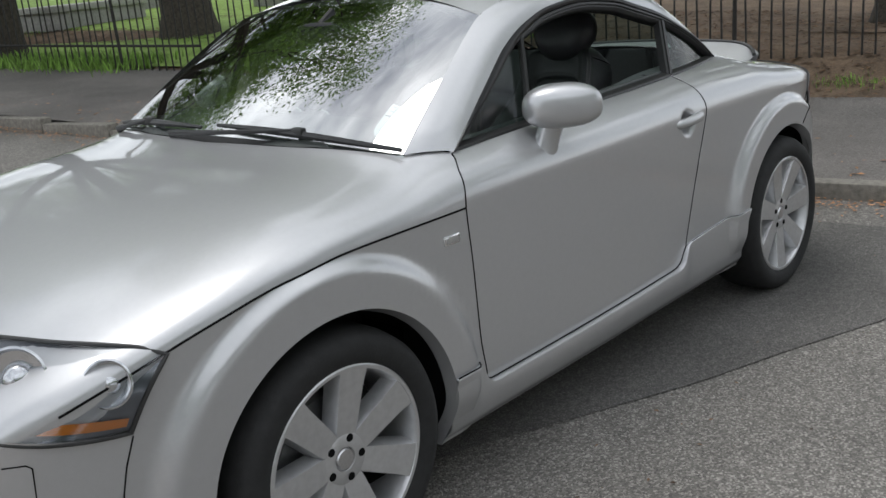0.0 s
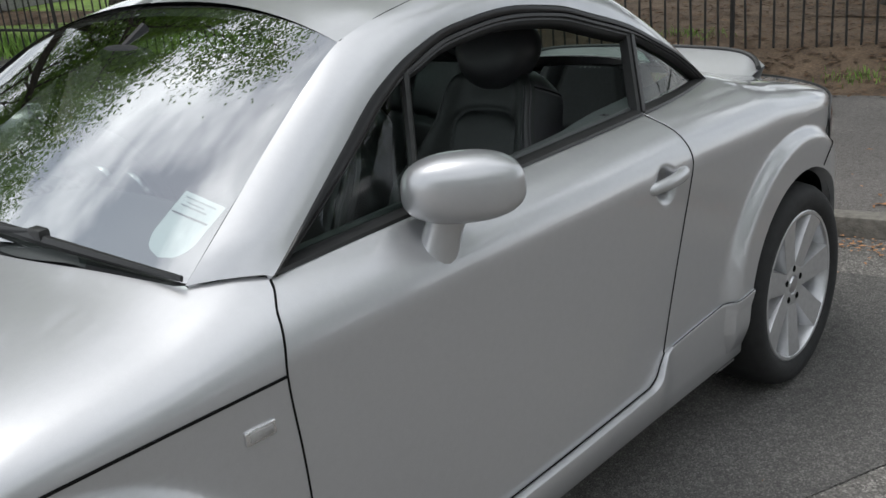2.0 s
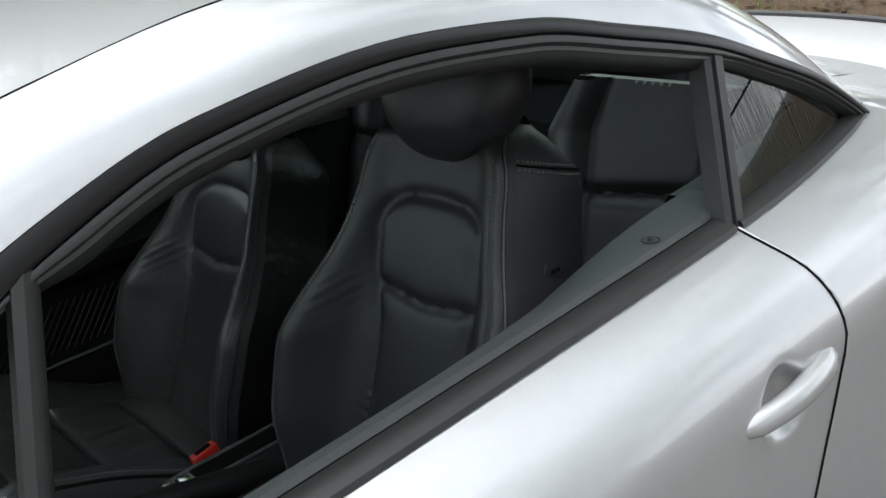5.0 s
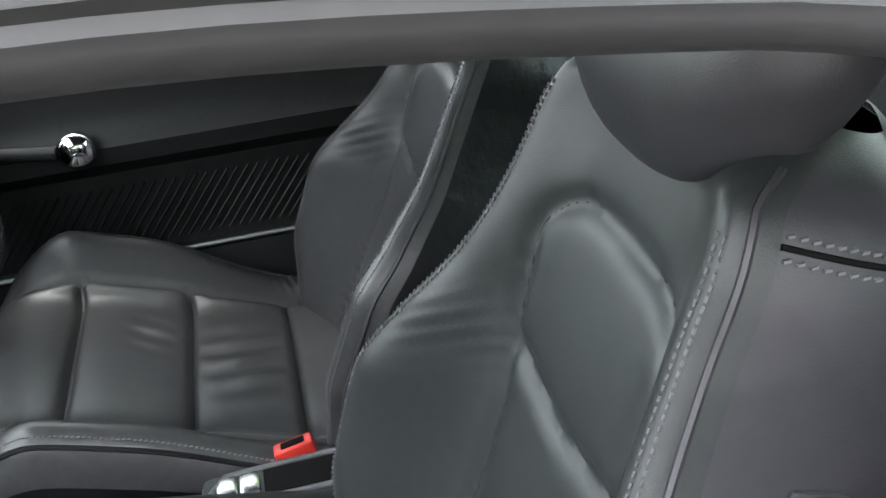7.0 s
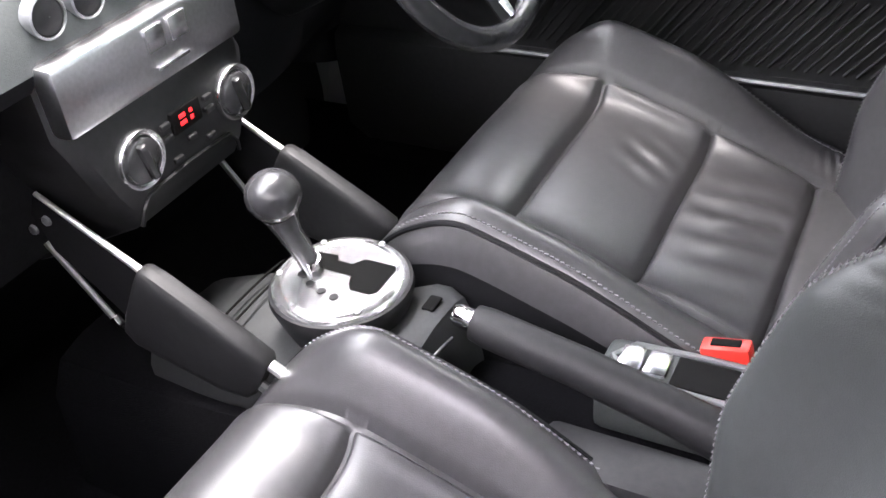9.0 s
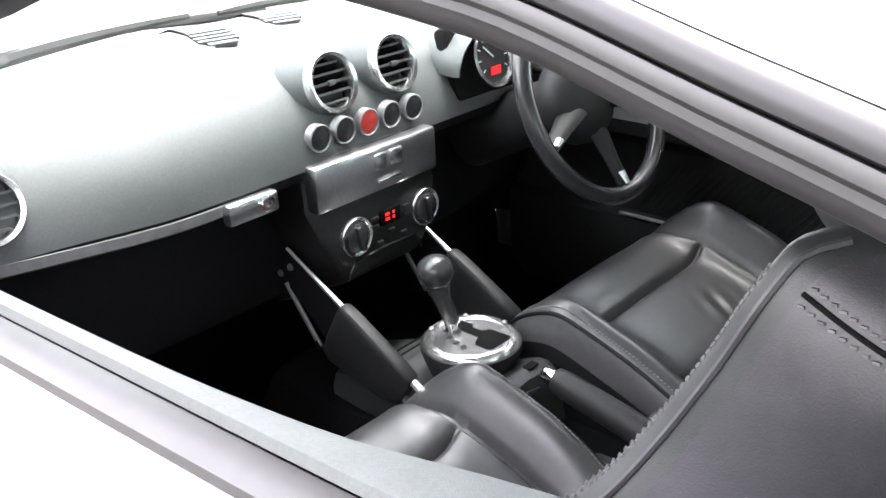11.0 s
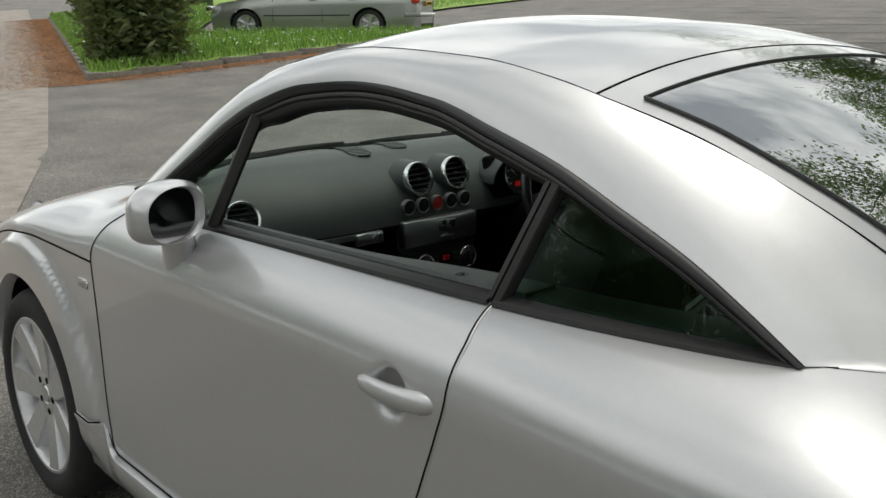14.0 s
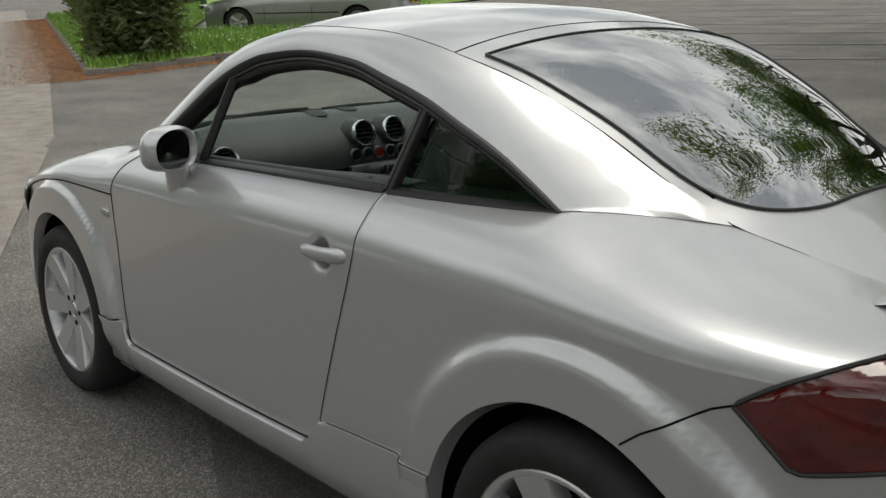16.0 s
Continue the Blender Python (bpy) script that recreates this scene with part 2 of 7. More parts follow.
# ---- mesh helpers ----
def mesh_from(bm, name, mats, smooth=True):
    bmesh.ops.remove_doubles(bm, verts=bm.verts, dist=0.00005)
    me = bpy.data.meshes.new(name)
    bm.to_mesh(me)
    bm.free()
    for m in mats if isinstance(mats, (list, tuple)) else [mats]:
        me.materials.append(m)
    if smooth:
        me.polygons.foreach_set("use_smooth", [True] * len(me.polygons))
        me.set_sharp_from_angle(angle=radians(42))
    return me


def part(name, bm, mat, parent, label="", smooth=True):
    ob = new(name, mesh_from(bm, name, mat, smooth))
    if parent is not None:
        ob.parent = parent
    if label:
        tagged(ob, label)
    return ob


def thing(name, label, category, group="", at=(0, 0, 0)):
    ob = new(name)
    ob.location = at
    ob.empty_display_size = 0.2
    return tagged(ob, label, category, group)


def spline(xs, ys):
    """A smooth monotone-ish curve through the table, as a function."""
    xs, ys = np.array(xs, float), np.array(ys, float)
    h, d = np.diff(xs), np.diff(ys) / np.diff(xs)
    m = np.zeros(len(xs))
    m[0], m[-1] = d[0], d[-1]
    for i in range(1, len(xs) - 1):
        m[i] = 0.0 if d[i - 1] * d[i] <= 0 else 2 * d[i - 1] * d[i] / (d[i - 1] + d[i])

    def f(x):
        x = np.clip(x, xs[0], xs[-1])
        i = int(np.clip(np.searchsorted(xs, x) - 1, 0, len(xs) - 2))
        t = (x - xs[i]) / h[i]
        return float((1 + 2 * t) * (1 - t) ** 2 * ys[i] + t * (1 - t) ** 2 * h[i] * m[i] + t * t * (3 - 2 * t) * ys[i + 1] + t * t * (t - 1) * h[i] * m[i + 1])

    return f


def smooth(a, b, x):
    t = min(1.0, max(0.0, (x - a) / (b - a)))
    return t * t * (3 - 2 * t)


def lattice(bm, rows, closed=False):
    """Faces over a grid of points; rows of equal length."""
    vs = [[bm.verts.new(p) for p in row] for row in rows]
    n = len(vs[0])
    for i in range(len(vs) - 1):
        for j in range(n if closed else n - 1):
            q = [vs[i][j], vs[i][(j + 1) % n], vs[i + 1][(j + 1) % n], vs[i + 1][j]]
            try:
                bm.faces.new(q)
            except ValueError:
                pass
    return vs


def tube(bm, pts, r, n=8, flat=1.0, caps=True):
    """A tube along points; r a number or one for each point; flat squeezes it along its second axis."""
    pts = [Vector(p) for p in pts]
    rs = r if isinstance(r, (list, tuple)) else [r] * len(pts)
    rows, side = [], None
    for i, p in enumerate(pts):
        d = (pts[min(i + 1, len(pts) - 1)] - pts[max(i - 1, 0)]).normalized()
        if side is None:
            side = d.orthogonal().normalized() if abs(d.z) > 0.95 else d.cross(Vector((0, 0, 1))).normalized()
        side = (side - side.dot(d) * d).normalized()
        up = d.cross(side)
        rows.append([p + rs[i] * (math.cos(a) * side + flat * math.sin(a) * up) for a in (2 * math.pi * k / n for k in range(n))])
    vs = lattice(bm, rows, closed=True)
    if caps:
        for ring in (vs[0][::-1], vs[-1]):
            try:
                bm.faces.new(ring)
            except ValueError:
                pass
    return vs


def block(bm, c, s, bevel=0.0, rot=None, seg=2):
    """A box at c of size s, with rounded edges, turned by the matrix rot."""
    r = bmesh.ops.create_cube(bm, size=1.0)
    vs = r["verts"]
    bmesh.ops.scale(bm, vec=s, verts=vs)
    if bevel:
        es = list({e for v in vs for e in v.link_edges})
        out = bmesh.ops.bevel(bm, geom=es, offset=bevel, segments=seg, profile=0.5, affect="EDGES")
        vs = list({v for f in out["faces"] for v in f.verts} | {v for v in vs if v.is_valid})
    if rot is not None:
        bmesh.ops.rotate(bm, cent=(0, 0, 0), matrix=rot, verts=vs)
    bmesh.ops.translate(bm, vec=c, verts=vs)
    return vs


def lathe(bm, profile, centre=(0, 0, 0), axis="y", n=32, caps=False):
    """Turns (radius, along) pairs round an axis."""
    rows = []
    for r, a in profile:
        row = []
        for k in range(n):
            c, s = math.cos(2 * math.pi * k / n) * r, math.sin(2 * math.pi * k / n) * r
            p = {"y": (c, a, s), "z": (c, s, a), "x": (a, c, s)}[axis]
            row.append(Vector(centre) + Vector(p))
        rows.append(row)
    vs = lattice(bm, rows, closed=True)
    if caps:
        for ring in (vs[0], vs[-1]):
            try:
                bm.faces.new(ring)
            except ValueError:
                pass
    return vs


# ---- the car: x runs from its nose to its tail, the near flank is at -y ----
WHEEL_R, ARCH_R, AXLE_F, AXLE_R, HUB_Z = 0.318, 0.368, 0.0, 2.42, 0.318
half_width = spline([-0.87, -0.84, -0.78, -0.68, -0.55, -0.4, -0.2, 0.0, 0.5, 1.1, 1.75, 2.2, 2.6, 2.8, 2.95, 3.05, 3.12, 3.17],
                    [0.35, 0.48, 0.60, 0.70, 0.77, 0.815, 0.842, 0.852, 0.853, 0.852, 0.846, 0.845, 0.838, 0.788, 0.695, 0.600, 0.49, 0.34])
shoulder_z = spline([-0.87, -0.7, -0.5, -0.3, -0.1, 0.1, 0.5, 1.0, 2.0, 2.5, 2.8, 3.0, 3.17], [0.50, 0.61, 0.695, 0.755, 0.795, 0.812, 0.815, 0.82, 0.83, 0.83, 0.82, 0.80, 0.76])
top_z = spline([-0.87, -0.8, -0.6, -0.3, 0.0, 0.3, 0.55, 1.0, 1.75, 2.22, 2.47, 2.78, 3.0, 3.1, 3.17], [0.56, 0.64, 0.755, 0.86, 0.93, 0.972, 1.035, 1.045, 1.05, 1.027, 0.960, 0.902, 0.868, 0.84, 0.79])
belt_y = spline([0.5, 0.547, 0.99, 1.758, 2.223, 2.472], [0.757, 0.753, 0.74, 0.715, 0.638, 0.418])
belt_z = spline([0.5, 0.547, 1.0, 1.758, 2.223, 2.472], [0.943, 0.945, 0.956, 0.974, 0.979, 0.952])
door_front = spline([0.2, 0.32, 0.45, 0.67, 0.815, 0.90, 0.947, 1.1], [0.525, 0.52, 0.503, 0.495, 0.486, 0.51, 0.547, 0.55])
door_rear = spline([0.2, 0.32, 0.40, 0.57, 0.72, 0.80, 0.86, 0.92, 0.975, 1.1], [1.58, 1.60, 1.625, 1.684, 1.741, 1.772, 1.79, 1.785, 1.758, 1.75])
sill_top = spline([0.3, 0.475, 0.495, 0.512, 0.54, 0.7, 1.55, 1.585, 1.615, 1.635, 1.68, 2.12], [0.392, 0.392, 0.375, 0.334, 0.318, 0.318, 0.332, 0.345, 0.385, 0.403, 0.408, 0.432])
SQ = spline([-1.0, 2.1, 2.6, 3.2], [2.5, 2.5, 3.0, 3.0])


def flare(x, z):
    """How far the round wheel-arch flares stand out."""
    out = 0.0
    for ax in (AXLE_F, AXLE_R):
        r = math.hypot(x - ax, z - HUB_Z)
        out += 0.030 * (1 - smooth(0.456, 0.492, r)) * smooth(0.12, 0.34, z)
    return out


def dish(x, z):
    """The round hollow behind the door handle."""
    r = math.hypot(x - 1.655, (z - 0.828) * 1.02)
    return 0.024 * (1 - smooth(0.018, 0.052, r)) if r < 0.06 else 0.0


def flank(x, z):
    """Half width of the body side below the shoulder."""
    y = half_width(x)
    y -= 0.040 * (1 - smooth(0.16, 0.36, z))
    return y + flare(x, z) - dish(x, z)


def shoulder(x, a):
    """The rounded upper body: a from 0 at the shoulder line to 1 on the centre line."""
    th = a * math.pi / 2
    zs = shoulder_z(x)
    z = zs + (top_z(x) - zs) * math.sin(th) ** (2 / SQ(x))
    return (half_width(x) + flare(x, zs)) * math.cos(th) ** (2 / SQ(x)) - dish(x, z), z


def angle_at(x, y):
    c = min(1.0, max(0.0, y / (half_width(x) + flare(x, shoulder_z(x)))))
    return math.acos(c ** (SQ(x) / 2)) / (math.pi / 2)


def warp(x0, z):
    """Moves the upright rows so that two of them follow the door's edges."""
    w1, w2 = max(0.0, 1 - abs(x0 - 0.49) / 0.14), max(0.0, 1 - abs(x0 - 1.75) / 0.26)
    return x0 + w1 * (door_front(z) - 0.49) + w2 * (door_rear(z) - 1.75)


def stations(a, b, n):
    return [a + (b - a) * i / n for i in range(n + 1)]


def cut_arches(bm, s):
    """Opens the wheel arches with a clean round rim."""
    for ax in (AXLE_F, AXLE_R):
        def rad(v):
            return math.hypot(v.co.x - ax, v.co.z - HUB_Z)
        gone = [f for f in bm.faces if all(rad(v) < ARCH_R for v in f.verts)]
        bmesh.ops.delete(bm, geom=gone, context="FACES")
        for v in bm.verts:
            r = rad(v)
            if r < ARCH_R and r > 1e-4:
                k = ARCH_R / r
                v.co.x, v.co.z = ax + (v.co.x - ax) * k, HUB_Z + (v.co.z - HUB_Z) * k
                v.co.y = s * flank(v.co.x, v.co.z)
        rim = [e for e in bm.edges if e.is_boundary and all(abs(rad(v) - ARCH_R) < 0.002 for v in e.verts)]
        if rim:
            out = bmesh.ops.extrude_edge_only(bm, edges=rim)
            for v in out["geom"]:
                if isinstance(v, bmesh.types.BMVert):
                    v.co.y -= s * 0.035
                    k = (ARCH_R - 0.012) / ARCH_R
                    v.co.x, v.co.z = ax + (v.co.x - ax) * k, HUB_Z + (v.co.z - HUB_Z) * k


car = thing("sports_coupe", "silver two-door sports coupe with one window open, on asphalt", "car")
XS = stations(-0.86, 0.36, 61) + stations(0.39, 0.49, 5) + stations(0.52, 1.75, 62)[0:] + stations(1.78, 3.165, 69)
XS += stations(1.588, 1.722, 22)
XS = sorted(set(round(x, 4) for x in XS))
XS = [x for i, x in enumerate(XS) if i == 0 or x - XS[i - 1] > 0.003 or x in (0.49, 1.75)]
SIDE_T = [0.0, 0.03, 0.06, 0.10, 0.14, 0.165, 0.18, 0.19, 0.20, 0.21, 0.225, 0.25, 0.28, 0.31] + stations(0.34, 0.92, 29) + stations(0.93, 1.0, 10)


def side_point(x0, t, s):
    z = 0.195 + 0.02 * smooth(1.9, 3.0, x0) + (shoulder_z(x0) - 0.195) * t
    x = warp(x0, z)
    z = 0.195 + (shoulder_z(x) - 0.195) * t
    return (x, s * flank(x, z), z)


def upper_point(x0, k, s):
    """k from 0 at the shoulder line to 1 at the belt or the centre line."""
    x = x0
    for _ in range(3):
        a_end = angle_at(x, belt_y(x)) if x0 > 0.489 else 1.0
        y, z = shoulder(x, k * a_end)
        x = warp(x0, z)
    a_end = angle_at(x, belt_y(x)) if x0 > 0.489 else 1.0
    y, z = shoulder(x, k * a_end)
    return (x, s * y, z)


def panel(x_from, x_to, s, lower=True, upper=True, steps=26):
    bm = bmesh.new()
    xs = [x for x in XS if x_from - 1e-6 <= x <= x_to + 1e-6]
    if lower:
        lattice(bm, [[side_point(x, t, s) for t in SIDE_T] for x in xs])
    if upper:
        lattice(bm, [[upper_point(x, k / steps, s) for k in range(steps + 1)] for x in xs])
    bmesh.ops.remove_doubles(bm, verts=bm.verts, dist=0.0004)
    cut_arches(bm, s)
    bmesh.ops.recalc_face_normals(bm, faces=bm.faces)
    return bm


for s in (-1, 1):
    part("front_wing", panel(-0.86, 0.49, s, upper=False), M_PAINT, car)
    part("door_panel", panel(0.49, 1.75, s), M_PAINT, car, "silver door skin, its window wound down" if s < 0 else "")
    bm = panel(1.75, 3.165, s, upper=False)
    xs = [x for x in XS if 1.75 <= x < 2.469] + [2.4699]
    lattice(bm, [[upper_point(x, k / 10, s) for k in range(11)] for x in xs])
    bmesh.ops.remove_doubles(bm, verts=bm.verts, dist=0.0004)
    bmesh.ops.recalc_face_normals(bm, faces=bm.faces)
    part("rear_wing", bm, M_PAINT, car)

# bonnet: from the shoulder line over the centre line, back to the cowl
bonnet_cowl = spline([0.0, 0.3, 0.57, 0.66, 0.70, 0.72, 0.745], [0.30, 0.325, 0.385, 0.415, 0.434, 0.482, 0.540])


def bonnet_back(y):
    """Rear edge of the bonnet: the cowl, then along the door's front edge."""
    if y < 0.742:
        return bonnet_cowl(y)
    x = 0.5
    for _ in range(5):
        x = door_front(shoulder(x, angle_at(x, y))[1])
    return x - 0.0025




def bonnet_point(u, v):
    """u from the nose to the cowl, v from -1 to 1 across."""
    a = 1 - abs(v)
    x = -0.865 + (0.40 + 0.865) * u
    for _ in range(6):
        y, z = shoulder(x, a)
        x = -0.865 + (bonnet_back(y) + 0.865) * u
    y, z = shoulder(x, a)
    return (x, math.copysign(y, v), z)


bm = bmesh.new()
lattice(bm, [[bonnet_point(u, v) for v in stations(-1, 1, 48)] for u in stations(0, 1, 56)])
part("bonnet", bm, M_PAINT, car)

# rear deck flanks between wing and boot lid, and the tail
bm = bmesh.new()
strake_y = spline([0.896, 1.05, 1.28, 1.55, 1.803, 2.0, 2.16, 2.32, 2.472, 2.9, 3.1], [0.595, 0.587, 0.573, 0.558, 0.545, 0.508, 0.477, 0.447, 0.418, 0.415, 0.40])
for s in (-1, 1):
    rows = []
    for x in [2.4699] + [x for x in XS if x > 2.4705]:
        a_end = angle_at(x, min(strake_y(x), half_width(x) * 0.9))
        rows.append([(x, s * shoulder(x, a_end * k / 10)[0], shoulder(x, a_end * k / 10)[1]) for k in range(11)])
    lattice(bm, rows)
lattice(bm, [[(3.165, y * half_width(3.165), z0 + (0.78 - z0) * t) for t in stations(0, 1, 6)] for z0 in [0.25] for y in stations(-1, 1, 8)])
part("rear_deck", bm, M_PAINT, car)

# ---- greenhouse ----
ARCH_X = [0.552, 0.663, 0.803, 0.908, 1.017, 1.15, 1.34, 1.53, 1.676, 1.816, 1.939, 2.053, 2.158, 2.224]
ARCH_Z = [0.945, 1.007, 1.092, 1.160, 1.212, 1.250, 1.266, 1.250, 1.214, 1.174, 1.124, 1.075, 1.018, 0.979]
arch_z = spline(ARCH_X, ARCH_Z)
RAIL_X = [0.43, 0.52, 0.66, 0.78, 0.896, 1.05, 1.28, 1.55, 1.72, 1.85, 2.0, 2.16, 2.32, 2.472]
RAIL_Z = [0.955, 1.02, 1.12, 1.2, 1.265, 1.307, 1.338, 1.327, 1.3, 1.2655, 1.2124, 1.1342, 1.037, 0.9545]
rail_y0 = spline([0.43, 0.52, 0.66, 0.78, 0.896], [0.70, 0.682, 0.65, 0.622, 0.595])


def glass_y(x, z):
    """Half width of the side window plane, leaning inwards."""
    return belt_y(x) - 0.33 * (z - belt_z(x))


arch_x_of, rail_x_of, rail_z_of = spline(range(14), ARCH_X), spline(range(14), RAIL_X), spline(range(14), RAIL_Z)


def arch_point(q, s=-1, off=0.0):
    x = arch_x_of(q)
    z = arch_z(x)
    return Vector((x, s * (glass_y(x, z) + off), z))


arch_out = spline([0, 2.5, 5, 7.5, 10, 13], [0.0, 0.022, 0.016, 0.012, 0.012, 0.004])
arch_lat = spline([0, 2.5, 5, 7.5, 10, 13], [0.0, 0.0, 0.006, -0.006, -0.010, -0.006])


def arch_frame(q, s):
    """A point of the window arch, the way into the opening and the way out of the glass."""
    d = (arch_point(min(13, q + 0.05), s) - arch_point(max(0, q - 0.05), s)).normalized()
    inward = Vector((d.z, s * 0.33 * d.x, -d.x))
    return arch_point(q, s), inward, Vector((0, s, 0.33)).normalized()


def paint_edge(q, s):
    """Where the painted roof rail ends and the black moulding begins."""
    o, inward, n = arch_frame(q, s)
    return o - inward * arch_out(q) + Vector((0, s * (0.014 + arch_lat(q)), 0))


def rail_point(q, s=-1):
    x = rail_x_of(q)
    return Vector((x, s * (rail_y0(x) if x < 0.896 else strake_y(x)), rail_z_of(q)))


for s in (-1, 1):
    bm = bmesh.new()
    rows = []
    for q in stations(0, 13, 78):
        a, r = paint_edge(q, s), rail_point(q, s)
        bulge = Vector((0, s * 0.55, 0.83)) * 0.013 * min(1, q * 1.2 + 0.3)
        rows.append([a.lerp(r, k / 8) + bulge * 4 * (k / 8) * (1 - k / 8) * (1.25 - 0.5 * k / 8) for k in range(9)])
    foot = [Vector((bonnet_back(y), s * y, shoulder(bonnet_back(y), angle_at(bonnet_back(y), y))[1])) for y in stations(0.765, 0.70, 8)]
    tail = [Vector(upper_point(p.x, 1.0, s)) + Vector((0, 0, 0.001)) for p in rows[-1]]
    lattice(bm, [rows[-1], [a.lerp(b, 0.5) for a, b in zip(rows[-1], tail)], tail])
    lattice(bm, [foot, [a.lerp(b, 0.5) + Vector((0, s * 0.002, 0.002)) for a, b in zip(foot, rows[0])]] + rows)
    part("roof_rail", bm, M_PAINT, car)



def screen_point(u, v):
    """The windscreen, u up, v across from -1 to 1."""
    low = Vector((0.335 + 0.095 * v * v, 0.70 * v, 0.985 - 0.03 * v * v))
    top = Vector((0.935 - 0.039 * v * v, 0.595 * v, 1.337 - 0.072 * abs(v) ** 2.4))
    p = low.lerp(top, u)
    p += Vector((-0.5, 0, 0.85)) * 0.05 * u * (1 - u) * (1 - 0.5 * v * v)
    return p


bm = bmesh.new()
lattice(bm, [[screen_point(u, v) for v in stations(-1, 1, 36)] for u in stations(0, 1, 24)])
screen = part("windscreen", bm, M_GLASS, car, "tinted windscreen with reflections and a dark border")
bm = bmesh.new()
for rows in ([[screen_point(u, v) + Vector((0.004, 0, -0.006)) for v in stations(-1, 1, 36)] for u in (0.955, 1.0)],
             [[screen_point(u, v) + Vector((0.004, 0, -0.006)) for v in stations(-1, 1, 36)] for u in (0.0, 0.03)],
             [[screen_point(u, v) + Vector((0.004, 0, -0.006)) for u in stations(0, 1, 20)] for v in (-1.0, -0.94)],
             [[screen_point(u, v) + Vector((0.004, 0, -0.006)) for u in stations(0, 1, 20)] for v in (0.94, 1.0)]):
    lattice(bm, rows)
part("screen_border", bm, M_BLACK, car)

crown = spline([0.90, 1.2, 1.6, 1.8, 2.1, 2.35, 2.47, 2.7, 3.0], [0.072, 0.055, 0.05, 0.05, 0.055, 0.06, 0.052, 0.03, 0.012])
lid_z = spline([0.896, 1.05, 1.28, 1.55, 1.72, 1.803, 1.952, 2.1, 2.2, 2.32, 2.43, 2.50, 2.6, 2.78, 2.92, 3.05],
               [1.265, 1.307, 1.338, 1.327, 1.300, 1.279, 1.232, 1.165, 1.112, 1.037, 0.972, 0.948, 0.929, 0.893, 0.875, 0.862])


def lid_point(x, v, lift=0.0):
    return Vector((x, strake_y(x) * v, lid_z(x) + crown(x) * (1 - abs(v) ** 2.3) + lift))


bm = bmesh.new()
lattice(bm, [[lid_point(0.896 + 0.039 * (1 - v * v) * (1 - t) + (1.80 - 0.896 - 0.02 * (1 - v * v)) * t, v) for v in stations(-1, 1, 32)] for t in stations(0, 1, 40)])
part("roof_panel", bm, M_PAINT, car)
GL0, GL1, GLV = 1.868, 2.545, 0.915
bm = bmesh.new()
xs = [1.806, 1.83, 1.85, GL0] + stations(GL0, GL1, 34)[1:] + stations(GL1, 3.04, 22)[1:]
vv = [-1, -0.97, -0.94, -GLV] + stations(-GLV, GLV, 30)[1:-1] + [GLV, 0.94, 0.97, 1]


def in_glass(x, v):
    if not (GL0 <= x <= GL1 and abs(v) <= GLV):
        return False
    ry = strake_y(x)
    dx, dy = x - (GL1 - 0.24), (abs(v) - GLV + 0.55)
    return not (dx > 0 and dy > 0 and (dx / 0.24) ** 2.2 + (dy / 0.55) ** 2.2 > 1)


def hatch_x(x, v):
    """The hatch's front edge follows the roof's curved rear edge."""
    return x - 0.02 * (1 - v * v) * max(0.0, (GL0 - x) / (GL0 - 1.806)) if x < GL0 else x


for i in range(len(xs) - 1):
    for j in range(len(vv) - 1):
        xm, vm = (xs[i] + xs[i + 1]) / 2, (vv[j] + vv[j + 1]) / 2
        if not in_glass(xm, vm):
            bm.faces.new([bm.verts.new(lid_point(hatch_x(x, v), v)) for x, v in ((xs[i], vv[j]), (xs[i], vv[j + 1]), (xs[i + 1], vv[j + 1]), (xs[i + 1], vv[j]))])
bmesh.ops.remove_doubles(bm, verts=bm.verts, dist=0.0003)
part("hatch", bm, M_PAINT, car, "silver tailgate with a large curved glass")


def rear_glass_point(t, v, lift):
    """t down the glass, with its lower corners drawn in round."""
    e = max(0.0, (abs(v) - (1 - 0.55 / GLV)) / (0.55 / GLV))
    low = GL1 + 0.012 - 0.252 * (1 - max(0.0, 1 - e ** 2.2) ** (1 / 2.2))
    return lid_point(GL0 - 0.008 + (low - GL0 + 0.008) * t, v * (GLV + 0.015), lift)


bm = bmesh.new()
lattice(bm, [[rear_glass_point(t, v, 0.003) for v in [math.sin(a * math.pi / 2) for a in stations(-1, 1, 40)]] for t in stations(0, 1, 30)])
rear_glass = part("rear_window", bm, M_GLASS_REAR, car, "curved rear window reflecting trees and sky")
bm = bmesh.new()
edge = [rear_glass_point(0, v, 0.004) for v in stations(-1, 1, 24)] + [rear_glass_point(t, 1, 0.004) for t in stations(0, 1, 24)][1:] + [rear_glass_point(1, v, 0.004) for v in [math.sin(a * math.pi / 2) for a in stations(1, -1, 48)]][1:] + [rear_glass_point(t, -1, 0.004) for t in stations(1, 0, 24)][1:]
tube(bm, edge, 0.0032, 6)
part("rear_window_seal", bm, M_TRIM, car)
bm = bmesh.new()
for rows in ([[rear_glass_point(t, v, -0.002) for v in stations(-1, 1, 36)] for t in (0.0, 0.07)],
             [[rear_glass_point(t, v, -0.002) for v in stations(-1, 1, 36)] for t in (0.95, 1.0)],
             [[rear_glass_point(t, v, -0.002) for t in stations(0, 1, 24)] for v in (-1.0, -0.90)],
             [[rear_glass_point(t, v, -0.002) for t in stations(0, 1, 24)] for v in (0.90, 1.0)]):
    lattice(bm, rows)
part("rear_window_border", bm, M_TRIM, car, "black printed border of the rear window")

